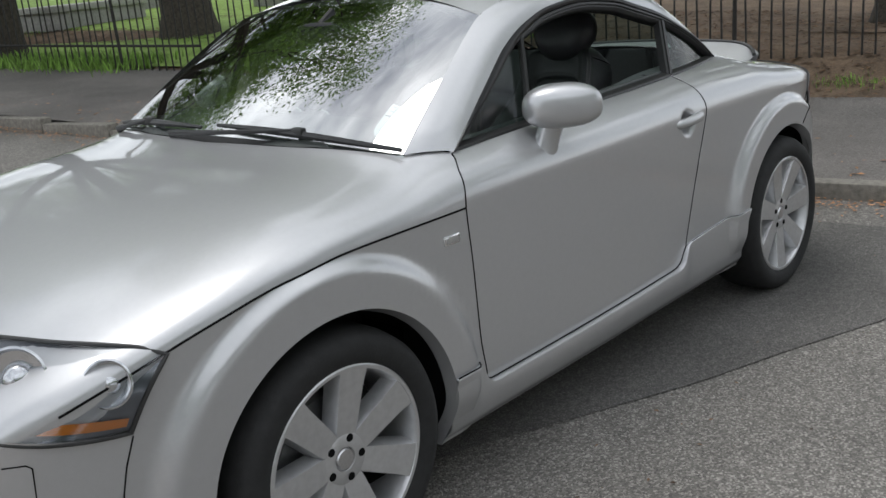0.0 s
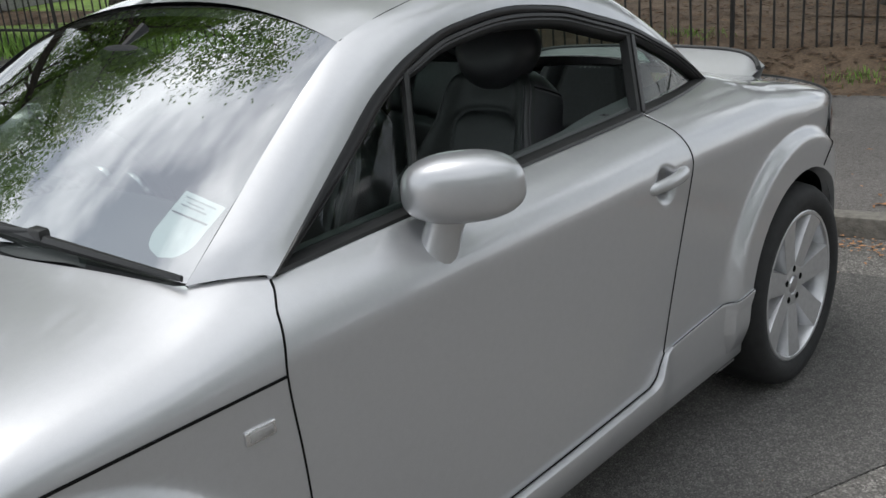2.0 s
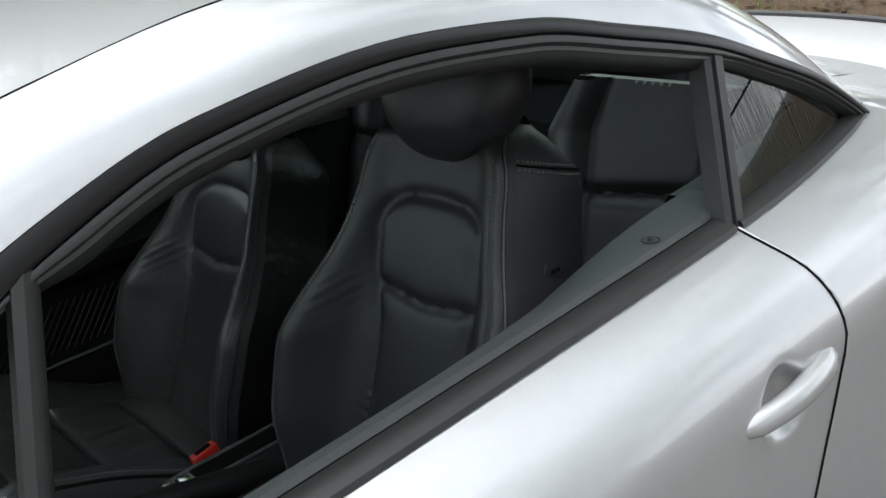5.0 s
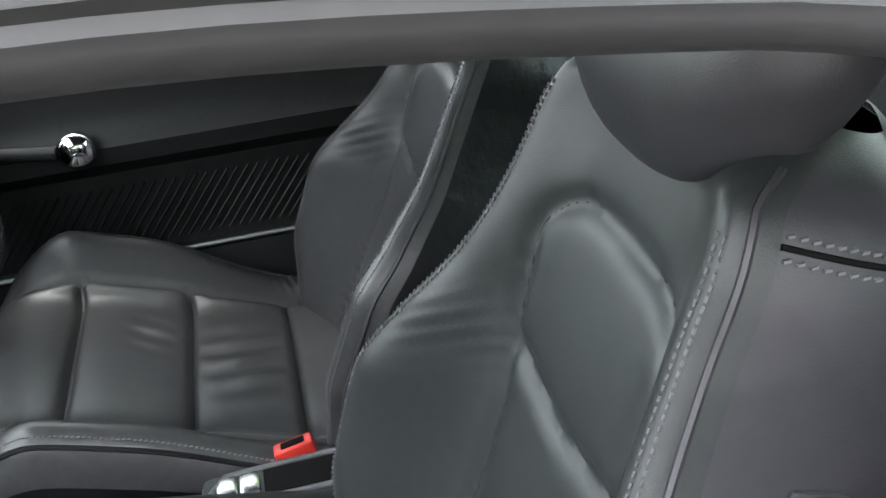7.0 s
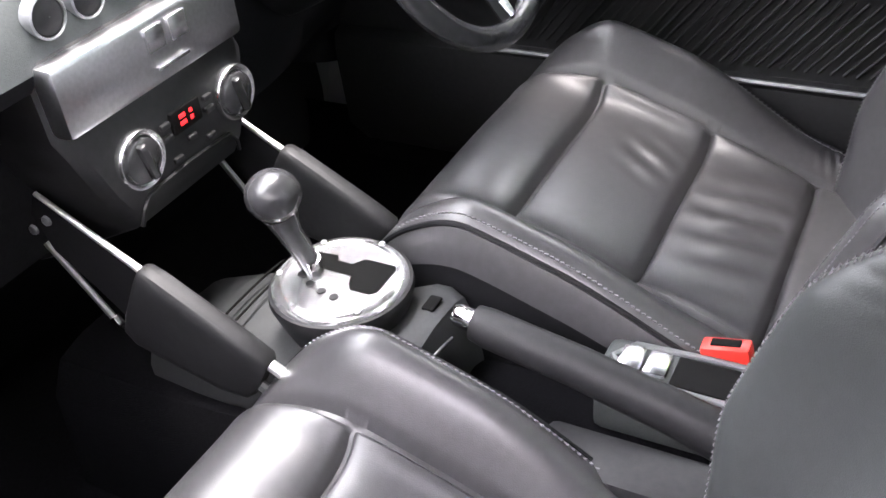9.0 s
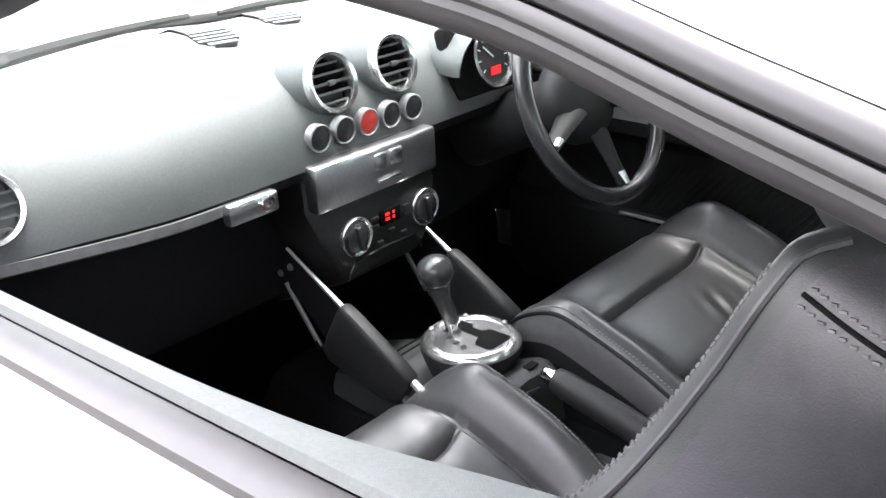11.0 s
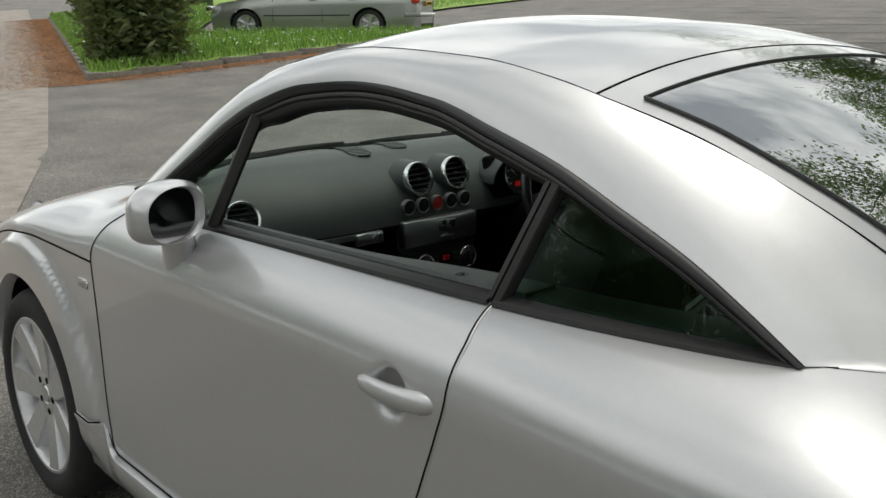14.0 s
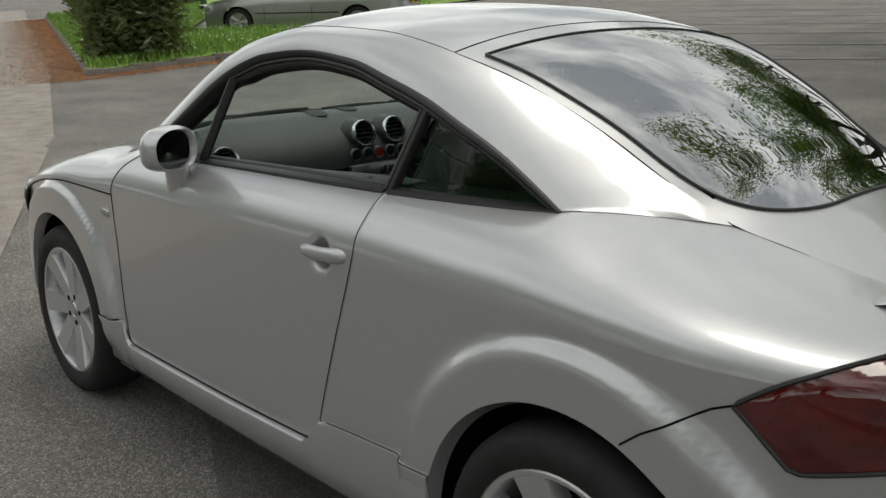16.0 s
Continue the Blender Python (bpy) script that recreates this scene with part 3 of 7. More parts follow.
# side windows: fixed quarter lights in front and behind, the door glass wound down on the near side
for s in (-1, 1):
    def side_glass(x0, x1, inset=0.012):
        bm = bmesh.new()
        rows = []
        for x in stations(x0, x1, 14):
            zt, zl = arch_z(x) - 0.01, belt_z(x) + 0.006
            rows.append([(x, s * (glass_y(x, zl + (zt - zl) * k / 8) - inset), zl + max(0.0, zt - zl) * k / 8) for k in range(9)])
        lattice(bm, rows)
        return bm
    bm = bmesh.new()
    rows = []
    for k in range(11):
        t = k / 10
        z = 0.955 + (1.20 - 0.955) * t
        xf = np.interp(z, [0.945, 1.007, 1.092, 1.16, 1.205], [0.56, 0.663, 0.803, 0.908, 1.0]) + 0.004
        xb = 0.905 + (0.995 - 0.905) * t
        rows.append([(xf + (xb - xf) * j / 6, s * (glass_y(xf + (xb - xf) * j / 6, z) - 0.012), z) for j in range(7)])
    lattice(bm, rows)
    g1 = part("front_quarter_light", bm, M_GLASS, car)
    bm = bmesh.new()
    rows = []
    for k in range(11):
        t = k / 10
        z = 0.985 + (1.168 - 0.985) * t
        xb = np.interp(-z, [-1.174, -1.124, -1.075, -1.018, -0.979], [1.816, 1.939, 2.053, 2.158, 2.224]) - 0.006
        xf = 1.775 + (1.815 - 1.775) * t
        rows.append([(xf + (xb - xf) * j / 8, s * (glass_y(xf + (xb - xf) * j / 8, z) - 0.012), z) for j in range(9)])
    lattice(bm, rows)
    g2 = part("rear_quarter_window", bm, M_GLASS_QUARTER, car)
    if s > 0:
        g3 = part("door_glass", side_glass(1.0, 1.79), M_GLASS, car)

# black window surround: wide rubber arch, sash bars, waist rail
for s in (-1, 1):
    bm = bmesh.new()
    rows = []
    gloss = []
    for q in stations(0, 13, 90):
        o, inward, n = arch_frame(q, s)
        e = paint_edge(q, s)
        mid = o + inward * 0.006 + n * 0.0135
        gloss.append([e - n * 0.004, e + n * 0.0015 + inward * 0.001, e.lerp(mid, 0.35) + n * 0.0035, e.lerp(mid, 0.75) + n * 0.003, mid, mid - n * 0.006 + inward * 0.0015])
        prof = [(0.0075, 0.006), (0.0085, 0.0105), (0.012, 0.0115), (0.0155, 0.011), (0.018, 0.005), (0.022, 0.005), (0.025, 0.001), (0.030, -0.004), (0.032, -0.015), (0.030, -0.035)]
        slim = 1 - 0.5 * smooth(8.6, 9.6, q) - 0.65 * (1 - smooth(3.4, 4.2, q))
        rows.append([o + inward * (0.0075 + (a - 0.0075) * slim) + n * b for a, b in prof])
    lattice(bm, rows)
    outer = bmesh.new()
    lattice(outer, gloss)
    part("window_moulding", outer, M_TRIM_GLOSS, car, "smooth black window moulding")
    part("window_seal", bm, M_TRIM, car, "black rubber window surround")
    bm = bmesh.new()
    tube(bm, [(0.915, s * (glass_y(0.915, 0.962) + 0.002), 0.958), (0.955, s * (glass_y(0.955, 1.08) + 0.002), 1.08), (0.996, s * (glass_y(0.996, 1.2) + 0.002), 1.20)], 0.010, 8, flat=1.5)
    part("sash_bar", bm, M_TRIM, car)
    bm = bmesh.new()
    rows = []
    for t in stations(0, 1, 6):
        x, z = 1.757 + 0.065 * t, 0.972 + 0.20 * t
        o = Vector((x, s * glass_y(x, z), z))
        rows.append([o + Vector((a, s * b, 0)) for a, b in ((-0.016, -0.02), (-0.015, 0.004), (-0.004, 0.006), (-0.003, -0.006), (0.001, -0.006), (0.002, 0.008), (0.016, 0.008), (0.0185, 0.004), (0.019, -0.016))])
    lattice(bm, rows)
    part("door_pillar", bm, M_TRIM, car)
    for name, x0, x1 in (("waist_rail", 0.56, 1.752), ("quarter_waist_rail", 1.764, 2.222)):
        bm = bmesh.new()
        rows = []
        for x in stations(x0, x1, 30):
            y, z = belt_y(x), belt_z(x)
            rows.append([(x, s * (y + a), z + b) for a, b in ((0.008, -0.008), (0.0135, -0.003), (0.011, 0.003), (0.003, 0.006), (-0.006, 0.009), (-0.016, 0.009), (-0.022, 0.003), (-0.024, -0.03))])
        lattice(bm, rows)
        part(name, bm, M_TRIM, car)

# panel gaps
def line(name, pts, r=0.0028):
    bm = bmesh.new()
    tube(bm, pts, r, 6)
    return part(name, bm, M_GAP, car)


for s in (-1, 1):
    line("bonnet_gap", [(x, s * (flank(x, shoulder_z(x)) + 0.0002), shoulder_z(x)) for x in stations(-0.60, 0.486, 40)])
    line("door_front_gap", [side_point(0.49, t, s) for t in stations(0.19, 1, 30)] + [upper_point(0.49001, k / 16, s) for k in range(1, 17)], 0.0021)
    edge = [Vector(side_point(1.75, t, s)) for t in stations(0.33, 1, 30)] + [Vector(upper_point(1.75, k / 10, s)) for k in range(1, 11)]
    line("door_rear_gap", [p + Vector((-0.0015, 0, 0)) for p in edge], 0.0022)
    bm = bmesh.new()
    tube(bm, [p + Vector((0.0022, -s * 0.0012, 0)) for p in edge], 0.0027, 8)
    part("wing_edge", bm, M_PAINT, car)
    line("sill_gap", [(x, s * (flank(x, sill_top(x) + 0.003) + 0.0005), sill_top(x) + 0.002) for x in stations(0.50, 1.63, 90)], 0.0017)
    line("rear_sill_gap", [(x, s * (flank(x, sill_top(x)) + 0.0068), sill_top(x) + 0.001) for x in stations(1.66, 2.07, 24)], 0.0012)
    line("front_sill_gap", [(x, s * (flank(x, sill_top(x)) + 0.0065), sill_top(x) + 0.001) for x in stations(0.365, 0.475, 10)], 0.0022)
    line("roof_ditch", [Vector((x, s * strake_y(x), lid_z(x) - 0.0001)) for x in stations(0.90, 2.90, 80)], 0.0012)
    bm = bmesh.new()
    rows = []
    for x in stations(0.345, 0.47, 12) + stations(0.475, 0.56, 18) + stations(0.58, 1.54, 30) + stations(1.55, 1.66, 24) + stations(1.68, 2.09, 20):
        zt, yf = sill_top(x), flank(x, sill_top(x))
        yl = half_width(x)
        k = 0.007 + 0.014 * smooth(0.47, 0.56, x) * (1 - smooth(1.58, 1.68, x))
        rows.append([(x, s * yy, zz) for yy, zz in ((yf - 0.006, zt - 0.001), (yf + k * 0.7, zt), (yf + k * 0.95, zt - 0.003), (yf + k, zt - 0.008), (yl + 0.75 * k, 0.285), (yl - 0.002, 0.235), (yl - 0.022, 0.207), (yl - 0.055, 0.198))])
    lattice(bm, rows)
    for ax in (AXLE_F, AXLE_R):
        for v in bm.verts:
            r = math.hypot(v.co.x - ax, v.co.z - HUB_Z)
            if r < ARCH_R:
                v.co.x = ax + math.copysign(math.sqrt(max(0.0, ARCH_R**2 - (v.co.z - HUB_Z) ** 2)), v.co.x - ax)
    part("sill", bm, M_PAINT, car, "silver sill moulding with a bright upper ledge")
line("hatch_gap", [lid_point(1.803 - 0.02 * (1 - v * v), v, 0.0) for v in stations(-1, 1, 40)], 0.0014)

# underside, wheel wells and floor close the shell
bm = bmesh.new()
lattice(bm, [[(x, y * (half_width(x) - 0.05), 0.19) for y in stations(-1, 1, 4)] for x in stations(-0.8, 3.1, 20)])
part("underbody", bm, M_BLACK, car)
for ax in (AXLE_F, AXLE_R):
    for s in (-1, 1):
        bm = bmesh.new()
        rows = []
        for a in stations(-0.25, math.pi + 0.25, 28):
            rows.append([(ax + r * math.cos(a), s * min(y, flank(ax + r * math.cos(a), HUB_Z + r * math.sin(a)) - 0.014), HUB_Z + r * math.sin(a)) for y, r in ((0.840, 0.360), (0.815, 0.385), (0.70, 0.385), (0.58, 0.385))])
        lattice(bm, rows)
        cap = [bm.verts.new((ax + 0.385 * math.cos(a), s * 0.58, HUB_Z + 0.385 * math.sin(a))) for a in stations(-0.25, math.pi + 0.25, 28)]
        bm.faces.new(cap)
        part("wheel_well", bm, M_BLACK, car)
# ---- wheels: seven broad flat spokes ----
def build_wheel(ax, s, phase):
    wheel = new("wheel")
    wheel.parent = car
    wheel.location = (ax, s * 0.76, HUB_Z)
    o = s
    bm = bmesh.new()
    prof = [(0.232, -0.10), (0.262, -0.112), (0.295, -0.108), (0.312, -0.085), (0.318, -0.05), (0.318, 0.05), (0.312, 0.085), (0.298, 0.106), (0.280, 0.113), (0.262, 0.113), (0.245, 0.108), (0.234, 0.100)]
    lathe(bm, [(r, o * a) for r, a in prof], n=64)
    part("tyre", bm, M_TYRE, wheel)
    bm = bmesh.new()
    lathe(bm, [(r, o * a) for r, a in [(0.236, 0.101), (0.232, 0.104), (0.224, 0.103), (0.218, 0.092), (0.214, 0.03), (0.20, -0.08), (0.21, -0.10)]], n=64)
    part("rim", bm, M_RIM, wheel)
    for k in range(7):
        th = -1.379 + phase + 2 * math.pi * k / 7
        bm = bmesh.new()
        rows = []
        for r, w, a in ((0.03, 0.018, 0.080), (0.062, 0.029, 0.083), (0.075, 0.031, 0.0845), (0.13, 0.0345, 0.090), (0.185, 0.038, 0.096), (0.212, 0.041, 0.1005), (0.226, 0.043, 0.1015)):
            rows.append([(r, o * (a - d), c) for c, d in ((-w - 0.009, 0.045), (-w - 0.004, 0.012), (-w, 0.0), (w, 0.0), (w + 0.004, 0.012), (w + 0.009, 0.045))])
        lattice(bm, rows)
        bmesh.ops.rotate(bm, cent=(0, 0, 0), matrix=Matrix.Rotation(th, 3, "Y"), verts=bm.verts)
        part("spoke", bm, M_RIM, wheel)
    bm = bmesh.new()
    lathe(bm, [(0.0, o * 0.078), (0.028, o * 0.078), (0.031, o * 0.083), (0.062, o * 0.0832), (0.068, o * 0.080), (0.072, o * 0.03)], n=40)
    part("hub", bm, M_RIM, wheel)
    bm = bmesh.new()
    lathe(bm, [(0.0, o * 0.086), (0.024, o * 0.085), (0.027, o * 0.080)], n=24)
    part("hub_cap", bm, M_ALU, wheel, "dull grey centre cap")
    for k in range(5):
        th = 2 * math.pi * k / 5 + 1.17 + phase
        bm = bmesh.new()
        c = (0.052 * math.cos(th), 0, 0.052 * math.sin(th))
        lathe(bm, [(0.0, o * 0.0846), (0.0098, o * 0.0846), (0.0112, o * 0.082)], centre=c, n=12)
        part("wheel_bolt", bm, M_GAP, wheel)
    bm = bmesh.new()
    lathe(bm, [(0.05, o * 0.02), (0.145, o * 0.02), (0.15, o * 0.01), (0.15, -o * 0.005)], n=40)
    part("brake_disc", bm, M_ALU_DULL, wheel)
    bm = bmesh.new()
    lathe(bm, [(0.0, -o * 0.02), (0.2, -o * 0.02), (0.205, -o * 0.03)], n=32)
    part("dust_shield", bm, M_BLACK, wheel)
    return wheel


for ax in (AXLE_F, AXLE_R):
    for s in (-1, 1):
        build_wheel(ax, s, 0.0 if ax == AXLE_F else 0.35)
# ---- outer fittings of the car ----
def cup(bm, c, rx, ry, rz, n=28, m=16, power=2.6, cut=-1.0):
    """A rounded shell like a squared egg; cut limits it along x."""
    rows = []
    for i in range(m + 1):
        a = -math.pi / 2 + math.pi * i / m
        row = []
        for k in range(n):
            b = 2 * math.pi * k / n
            ca, sa, cb, sb = math.cos(a), math.sin(a), math.cos(b), math.sin(b)
            f = lambda v: math.copysign(abs(v) ** (2 / power), v)
            row.append((c[0] + rx * max(cut, f(sa)), c[1] + ry * f(ca) * f(cb), c[2] + rz * f(ca) * f(sb)))
        rows.append(row)
    lattice(bm, rows, closed=True)


def door_mirror(s):
    """A swept-back rounded shell, sliced off behind for the glass, on a stout foot."""
    m = new("door_mirror")
    m.parent = car
    tagged(m, "silver body-coloured door mirror on a short foot")
    c = Vector((0.928, s * 0.850, 1.003))
    bm = bmesh.new()
    f = lambda v, p: math.copysign(abs(v) ** (2 / p), v)
    rows = []
    for i in range(25):
        a = -math.pi / 2 + math.pi * i / 24
        rows.append([(0.114 * f(math.sin(a), 2.3), 0.070 * f(math.cos(a), 2.7) * f(math.cos(b), 2.7), 0.067 * f(math.cos(a), 2.7) * f(math.sin(b), 3.0) * (1.0 if math.sin(b) > 0 else 0.88)) for b in (2 * math.pi * k / 40 for k in range(40))])
    lattice(bm, rows, closed=True)
    bmesh.ops.remove_doubles(bm, verts=bm.verts, dist=0.0002)
    bmesh.ops.rotate(bm, cent=(0, 0, 0), matrix=Matrix.Rotation(s * radians(44), 3, "Z"), verts=bm.verts)
    cut, face = Vector((0.050, 0, 0)), Vector((0.93, -s * 0.36, 0.06)).normalized()
    geom = list(bm.verts) + list(bm.edges) + list(bm.faces)
    bmesh.ops.bisect_plane(bm, geom=geom, dist=0.0001, plane_co=cut, plane_no=face, clear_outer=True)
    rim = [e for e in bm.edges if e.is_boundary]
    mid = Vector((0, 0, 0))
    ring_verts = {v for e in rim for v in e.verts}
    for v in ring_verts:
        mid += v.co / len(ring_verts)
    for scale, push in ((0.985, 0.003), (0.965, 0.0035), (0.945, 0.0), (0.93, -0.016)):
        out = bmesh.ops.extrude_edge_only(bm, edges=rim)["geom"]
        fresh = [v for v in out if isinstance(v, bmesh.types.BMVert)]
        if scale == 0.985:
            base = {v: v.co.copy() for v in fresh}
            order = base
        else:
            base = {v: min(order.values(), key=lambda q, w=v: ((q - mid) * last + mid + face * gone - w.co).length) for v in fresh}
            order = base
        for v in fresh:
            v.co = (base[v] - mid) * scale + mid + face * push
        last, gone = scale, push
        rim = [e for e in out if isinstance(e, bmesh.types.BMEdge)]
    loop = [v.co.copy() for v in fresh]
    bmesh.ops.recalc_face_normals(bm, faces=bm.faces)
    bmesh.ops.translate(bm, vec=c, verts=bm.verts)
    part("mirror_shell", bm, M_PAINT, m)
    e1 = face.cross(Vector((0, 0, 1))).normalized()
    e2 = face.cross(e1)
    loop.sort(key=lambda p: math.atan2((p - mid).dot(e2), (p - mid).dot(e1)))
    bm = bmesh.new()
    vs = [bm.verts.new(p + face * 0.006 + c) for p in loop]
    hub = bm.verts.new(mid + face * -0.012 + c)
    for i in range(len(vs)):
        bm.faces.new((vs[i], vs[(i + 1) % len(vs)], hub))
    part("mirror_glass", bm, M_CHROME, m, "mirror glass", smooth=False)
    bm = bmesh.new()
    rows = []
    for t in stations(0, 1, 10):
        p = Vector((0.884, s * 0.803, 0.868)).lerp(Vector((0.912, s * 0.826, 0.962)), t)
        w = 0.040 + 0.014 * (1 - t) ** 3 + 0.006 * t
        rows.append([p + Vector((w * 1.05 * math.cos(a), s * w * 0.75 * math.sin(a), 0)) for a in (2 * math.pi * q / 20 for q in range(20))])
    lattice(bm, rows, closed=True)
    part("mirror_foot", bm, M_PAINT, m)


for s in (-1, 1):
    door_mirror(s)

for s in (-1, 1):
    # door handle: a bar across a round dish
    bm = bmesh.new()
    a, b = Vector((1.572, s * 0.838, 0.829)), Vector((1.762, s * 0.838, 0.838))
    pts, rs = [], []
    for t in stations(0, 1, 14):
        p = a.lerp(b, t)
        p.y += s * (0.020 * math.sin(t * math.pi) ** 0.6 - 0.004)
        pts.append(p)
        rs.append(0.0125 + 0.004 * t - 0.006 * (1 - min(1, 8 * min(t, 1 - t))))
    tube(bm, pts, rs, 14, flat=1.15)
    handle = part("door_handle", bm, M_PAINT, car, "silver bar door handle over a round dish")
    # side repeater
    bm = bmesh.new()
    block(bm, (0.420, s * 0.853, 0.748), (0.060, 0.010, 0.026), 0.0045)
    part("side_repeater", bm, M_BRIGHT, car, "small clear side repeater lamp")
    bm = bmesh.new()
    block(bm, (0.420, s * 0.8575, 0.748), (0.044, 0.006, 0.015), 0.002)
    part("repeater_lens", bm, M_STONE, car)


def surface(x, z, s, off):
    """A point on the outer skin, lifted off it."""
    zs = shoulder_z(x)
    y = flank(x, z) if z <= zs else half_width(x) * (1 - min(0.999, (z - zs) / (top_z(x) - zs)) ** SQ(x)) ** (1 / SQ(x))
    return Vector((x, s * (y + off), z + off * 0.4))


M_LENS = glass_material("lamp_lens", (0.86, 0.88, 0.9), 0.0, 1.0)
# brighter red that paints a glint on the tail lamp
M_LAMP_GLINT = material("red_lens_glint", (0.22, 0.006, 0.006), 0.08, coat=1.0)
M_REFLECTOR = material("lamp_reflector", (0.55, 0.56, 0.58), 0.22, 0.9, noise=0.05, scale=60)
M_HOUSING = material("lamp_housing", (0.16, 0.165, 0.18), 0.25, 0.6, noise=0.1, scale=30)
for s in (-1, 1):
    lamp = new("headlamp")
    lamp.parent = car
    tagged(lamp, "clear headlamp with an amber strip along its lower edge")
    up = [Vector(p) for p in ((-0.389, -0.815, 0.723), (-0.44, -0.765, 0.748), (-0.508, -0.66, 0.757), (-0.561, -0.50, 0.755), (-0.60, -0.36, 0.745))]
    lo = [Vector(p) for p in ((-0.481, -0.791, 0.585), (-0.535, -0.775, 0.590), (-0.62, -0.74, 0.604), (-0.70, -0.66, 0.622), (-0.78, -0.52, 0.645))]
    ux, uy, uz = (spline(range(5), [p[i] for p in up]) for i in range(3))
    lx, ly, lz = (spline(range(5), [p[i] for p in lo]) for i in range(3))
    def lamp_point(u, v, off):
        a, b = Vector((lx(u), ly(u), lz(u))), Vector((ux(u), uy(u), uz(u)))
        p = a.lerp(b, v) + Vector((-0.55, -0.6, 0.45)) * (0.028 * 4 * v * (1 - v) * 0.6 + off)
        return Vector((p.x, -s * p.y, p.z))
    for name, off, mat in (("lamp_back", 0.004, M_HOUSING), ("lamp_cover", 0.013, M_LENS)):
        bm = bmesh.new()
        lattice(bm, [[lamp_point(u, v, off) for v in stations(0, 1, 10)] for u in stations(0, 4, 24)])
        ob = part(name, bm, mat, lamp)
        if mat == M_LENS:
            ob.visible_shadow = False
    bm = bmesh.new()
    rim = [lamp_point(u, 0, 0.011) for u in stations(4, 0, 20)] + [lamp_point(0, v, 0.010) for v in stations(0, 1, 10)][1:] + [lamp_point(u, 1, 0.011) for u in stations(0, 4, 20)][1:]
    tube(bm, rim, 0.0052, 8)
    part("lamp_frame", bm, M_TRIM, lamp)
    bm = bmesh.new()
    lattice(bm, [[lamp_point(u, v, 0.0125) for v in (0.09, 0.13, 0.19)] for u in stations(0.25, 4, 24)])
    part("amber_strip", bm, M_AMBER, lamp)
    for u, v, r in ((1.15, 0.60, 0.050), (2.7, 0.60, 0.068)):
        bm = bmesh.new()
        c = lamp_point(u, v, 0.001)
        d = Vector((-0.62, s * 0.62, 0.25)).normalized()
        e1 = d.orthogonal().normalized()
        e2 = d.cross(e1)
        rows = []
        for rr, hh in ((r, 0.016), (r * 0.93, 0.018), (r * 0.85, 0.008), (r * 0.5, 0.0), (r * 0.44, 0.010), (r * 0.25, 0.018), (0.002, 0.020)):
            rows.append([c + d * hh + rr * (math.cos(a) * e1 + math.sin(a) * e2) for a in (2 * math.pi * q / 28 for q in range(28))])
        lattice(bm, rows, closed=True)
        part("reflector", bm, M_REFLECTOR, lamp)
    tail = new("tail_lamp")
    tail.parent = car
    tagged(tail, "dark red tail lamp wrapping the corner")
    upz = spline([2.735, 2.78, 2.82, 2.88, 2.95, 3.03, 3.10], [0.776, 0.808, 0.832, 0.856, 0.868, 0.862, 0.85])
    loz = spline([2.735, 2.76, 2.80, 2.825, 2.88, 2.95, 3.10], [0.772, 0.747, 0.703, 0.681, 0.688, 0.70, 0.71])
    bm = bmesh.new()
    lattice(bm, [[surface(x, loz(x) + (upz(x) - loz(x)) * v, s, 0.003 + 0.009 * math.sin(math.pi * v) ** 0.7 * smooth(2.735, 2.79, x)) for v in stations(0, 1, 10)] for x in stations(2.735, 3.12, 30)])
    part("lamp_lens", bm, M_LAMP_RED, tail)
    bm = bmesh.new()
    tube(bm, [surface(x, loz(x), s, 0.003) for x in stations(3.12, 2.735, 24)] + [surface(x, upz(x), s, 0.003) for x in stations(2.74, 3.12, 24)], 0.0045, 6)
    part("lamp_seal", bm, M_TRIM, tail)
    # a glint of light, put in as a small brighter red dome
    for x, r in ((2.985, 0.026),):
        bm = bmesh.new()
        rows = []
        for rr, hh in ((r, 0.004), (r * 0.8, 0.009), (r * 0.4, 0.012), (0.001, 0.013)):
            rows.append([surface(x + rr * 0.9 * math.cos(a), 0.765 + rr * math.sin(a), s, 0.009 + 0.4 * hh) for a in (2 * math.pi * q / 24 for q in range(24))])
        lattice(bm, rows, closed=True)
        part("lens_glint", bm, M_LAMP_GLINT, tail)
    line("rear_bumper_gap", [surface(x, z, s, 0.0005) for x, z in ((x, float(np.interp(x, (2.56, 0.01 + 2.59, 2.652, 2.70, 2.735), (0.668, 0.700, 0.731, 0.762, 0.775)))) for x in stations(2.56, 2.735, 30))], 0.0022)
    line("front_bumper_gap", [surface(x, z, s, 0.0005) for x, z in ((-0.483, 0.580), (-0.505, 0.52), (-0.52, 0.46), (-0.525, 0.38), (-0.50, 0.30))], 0.0018)
    line("washer_flap_gap", [surface(x, z, s, 0.0005) for x, z in ((-0.70, 0.575), (-0.665, 0.573), (-0.656, 0.565), (-0.660, 0.50), (-0.70, 0.495))], 0.0016)

# rear spoiler standing on the boot lid
bm = bmesh.new()
rows = []
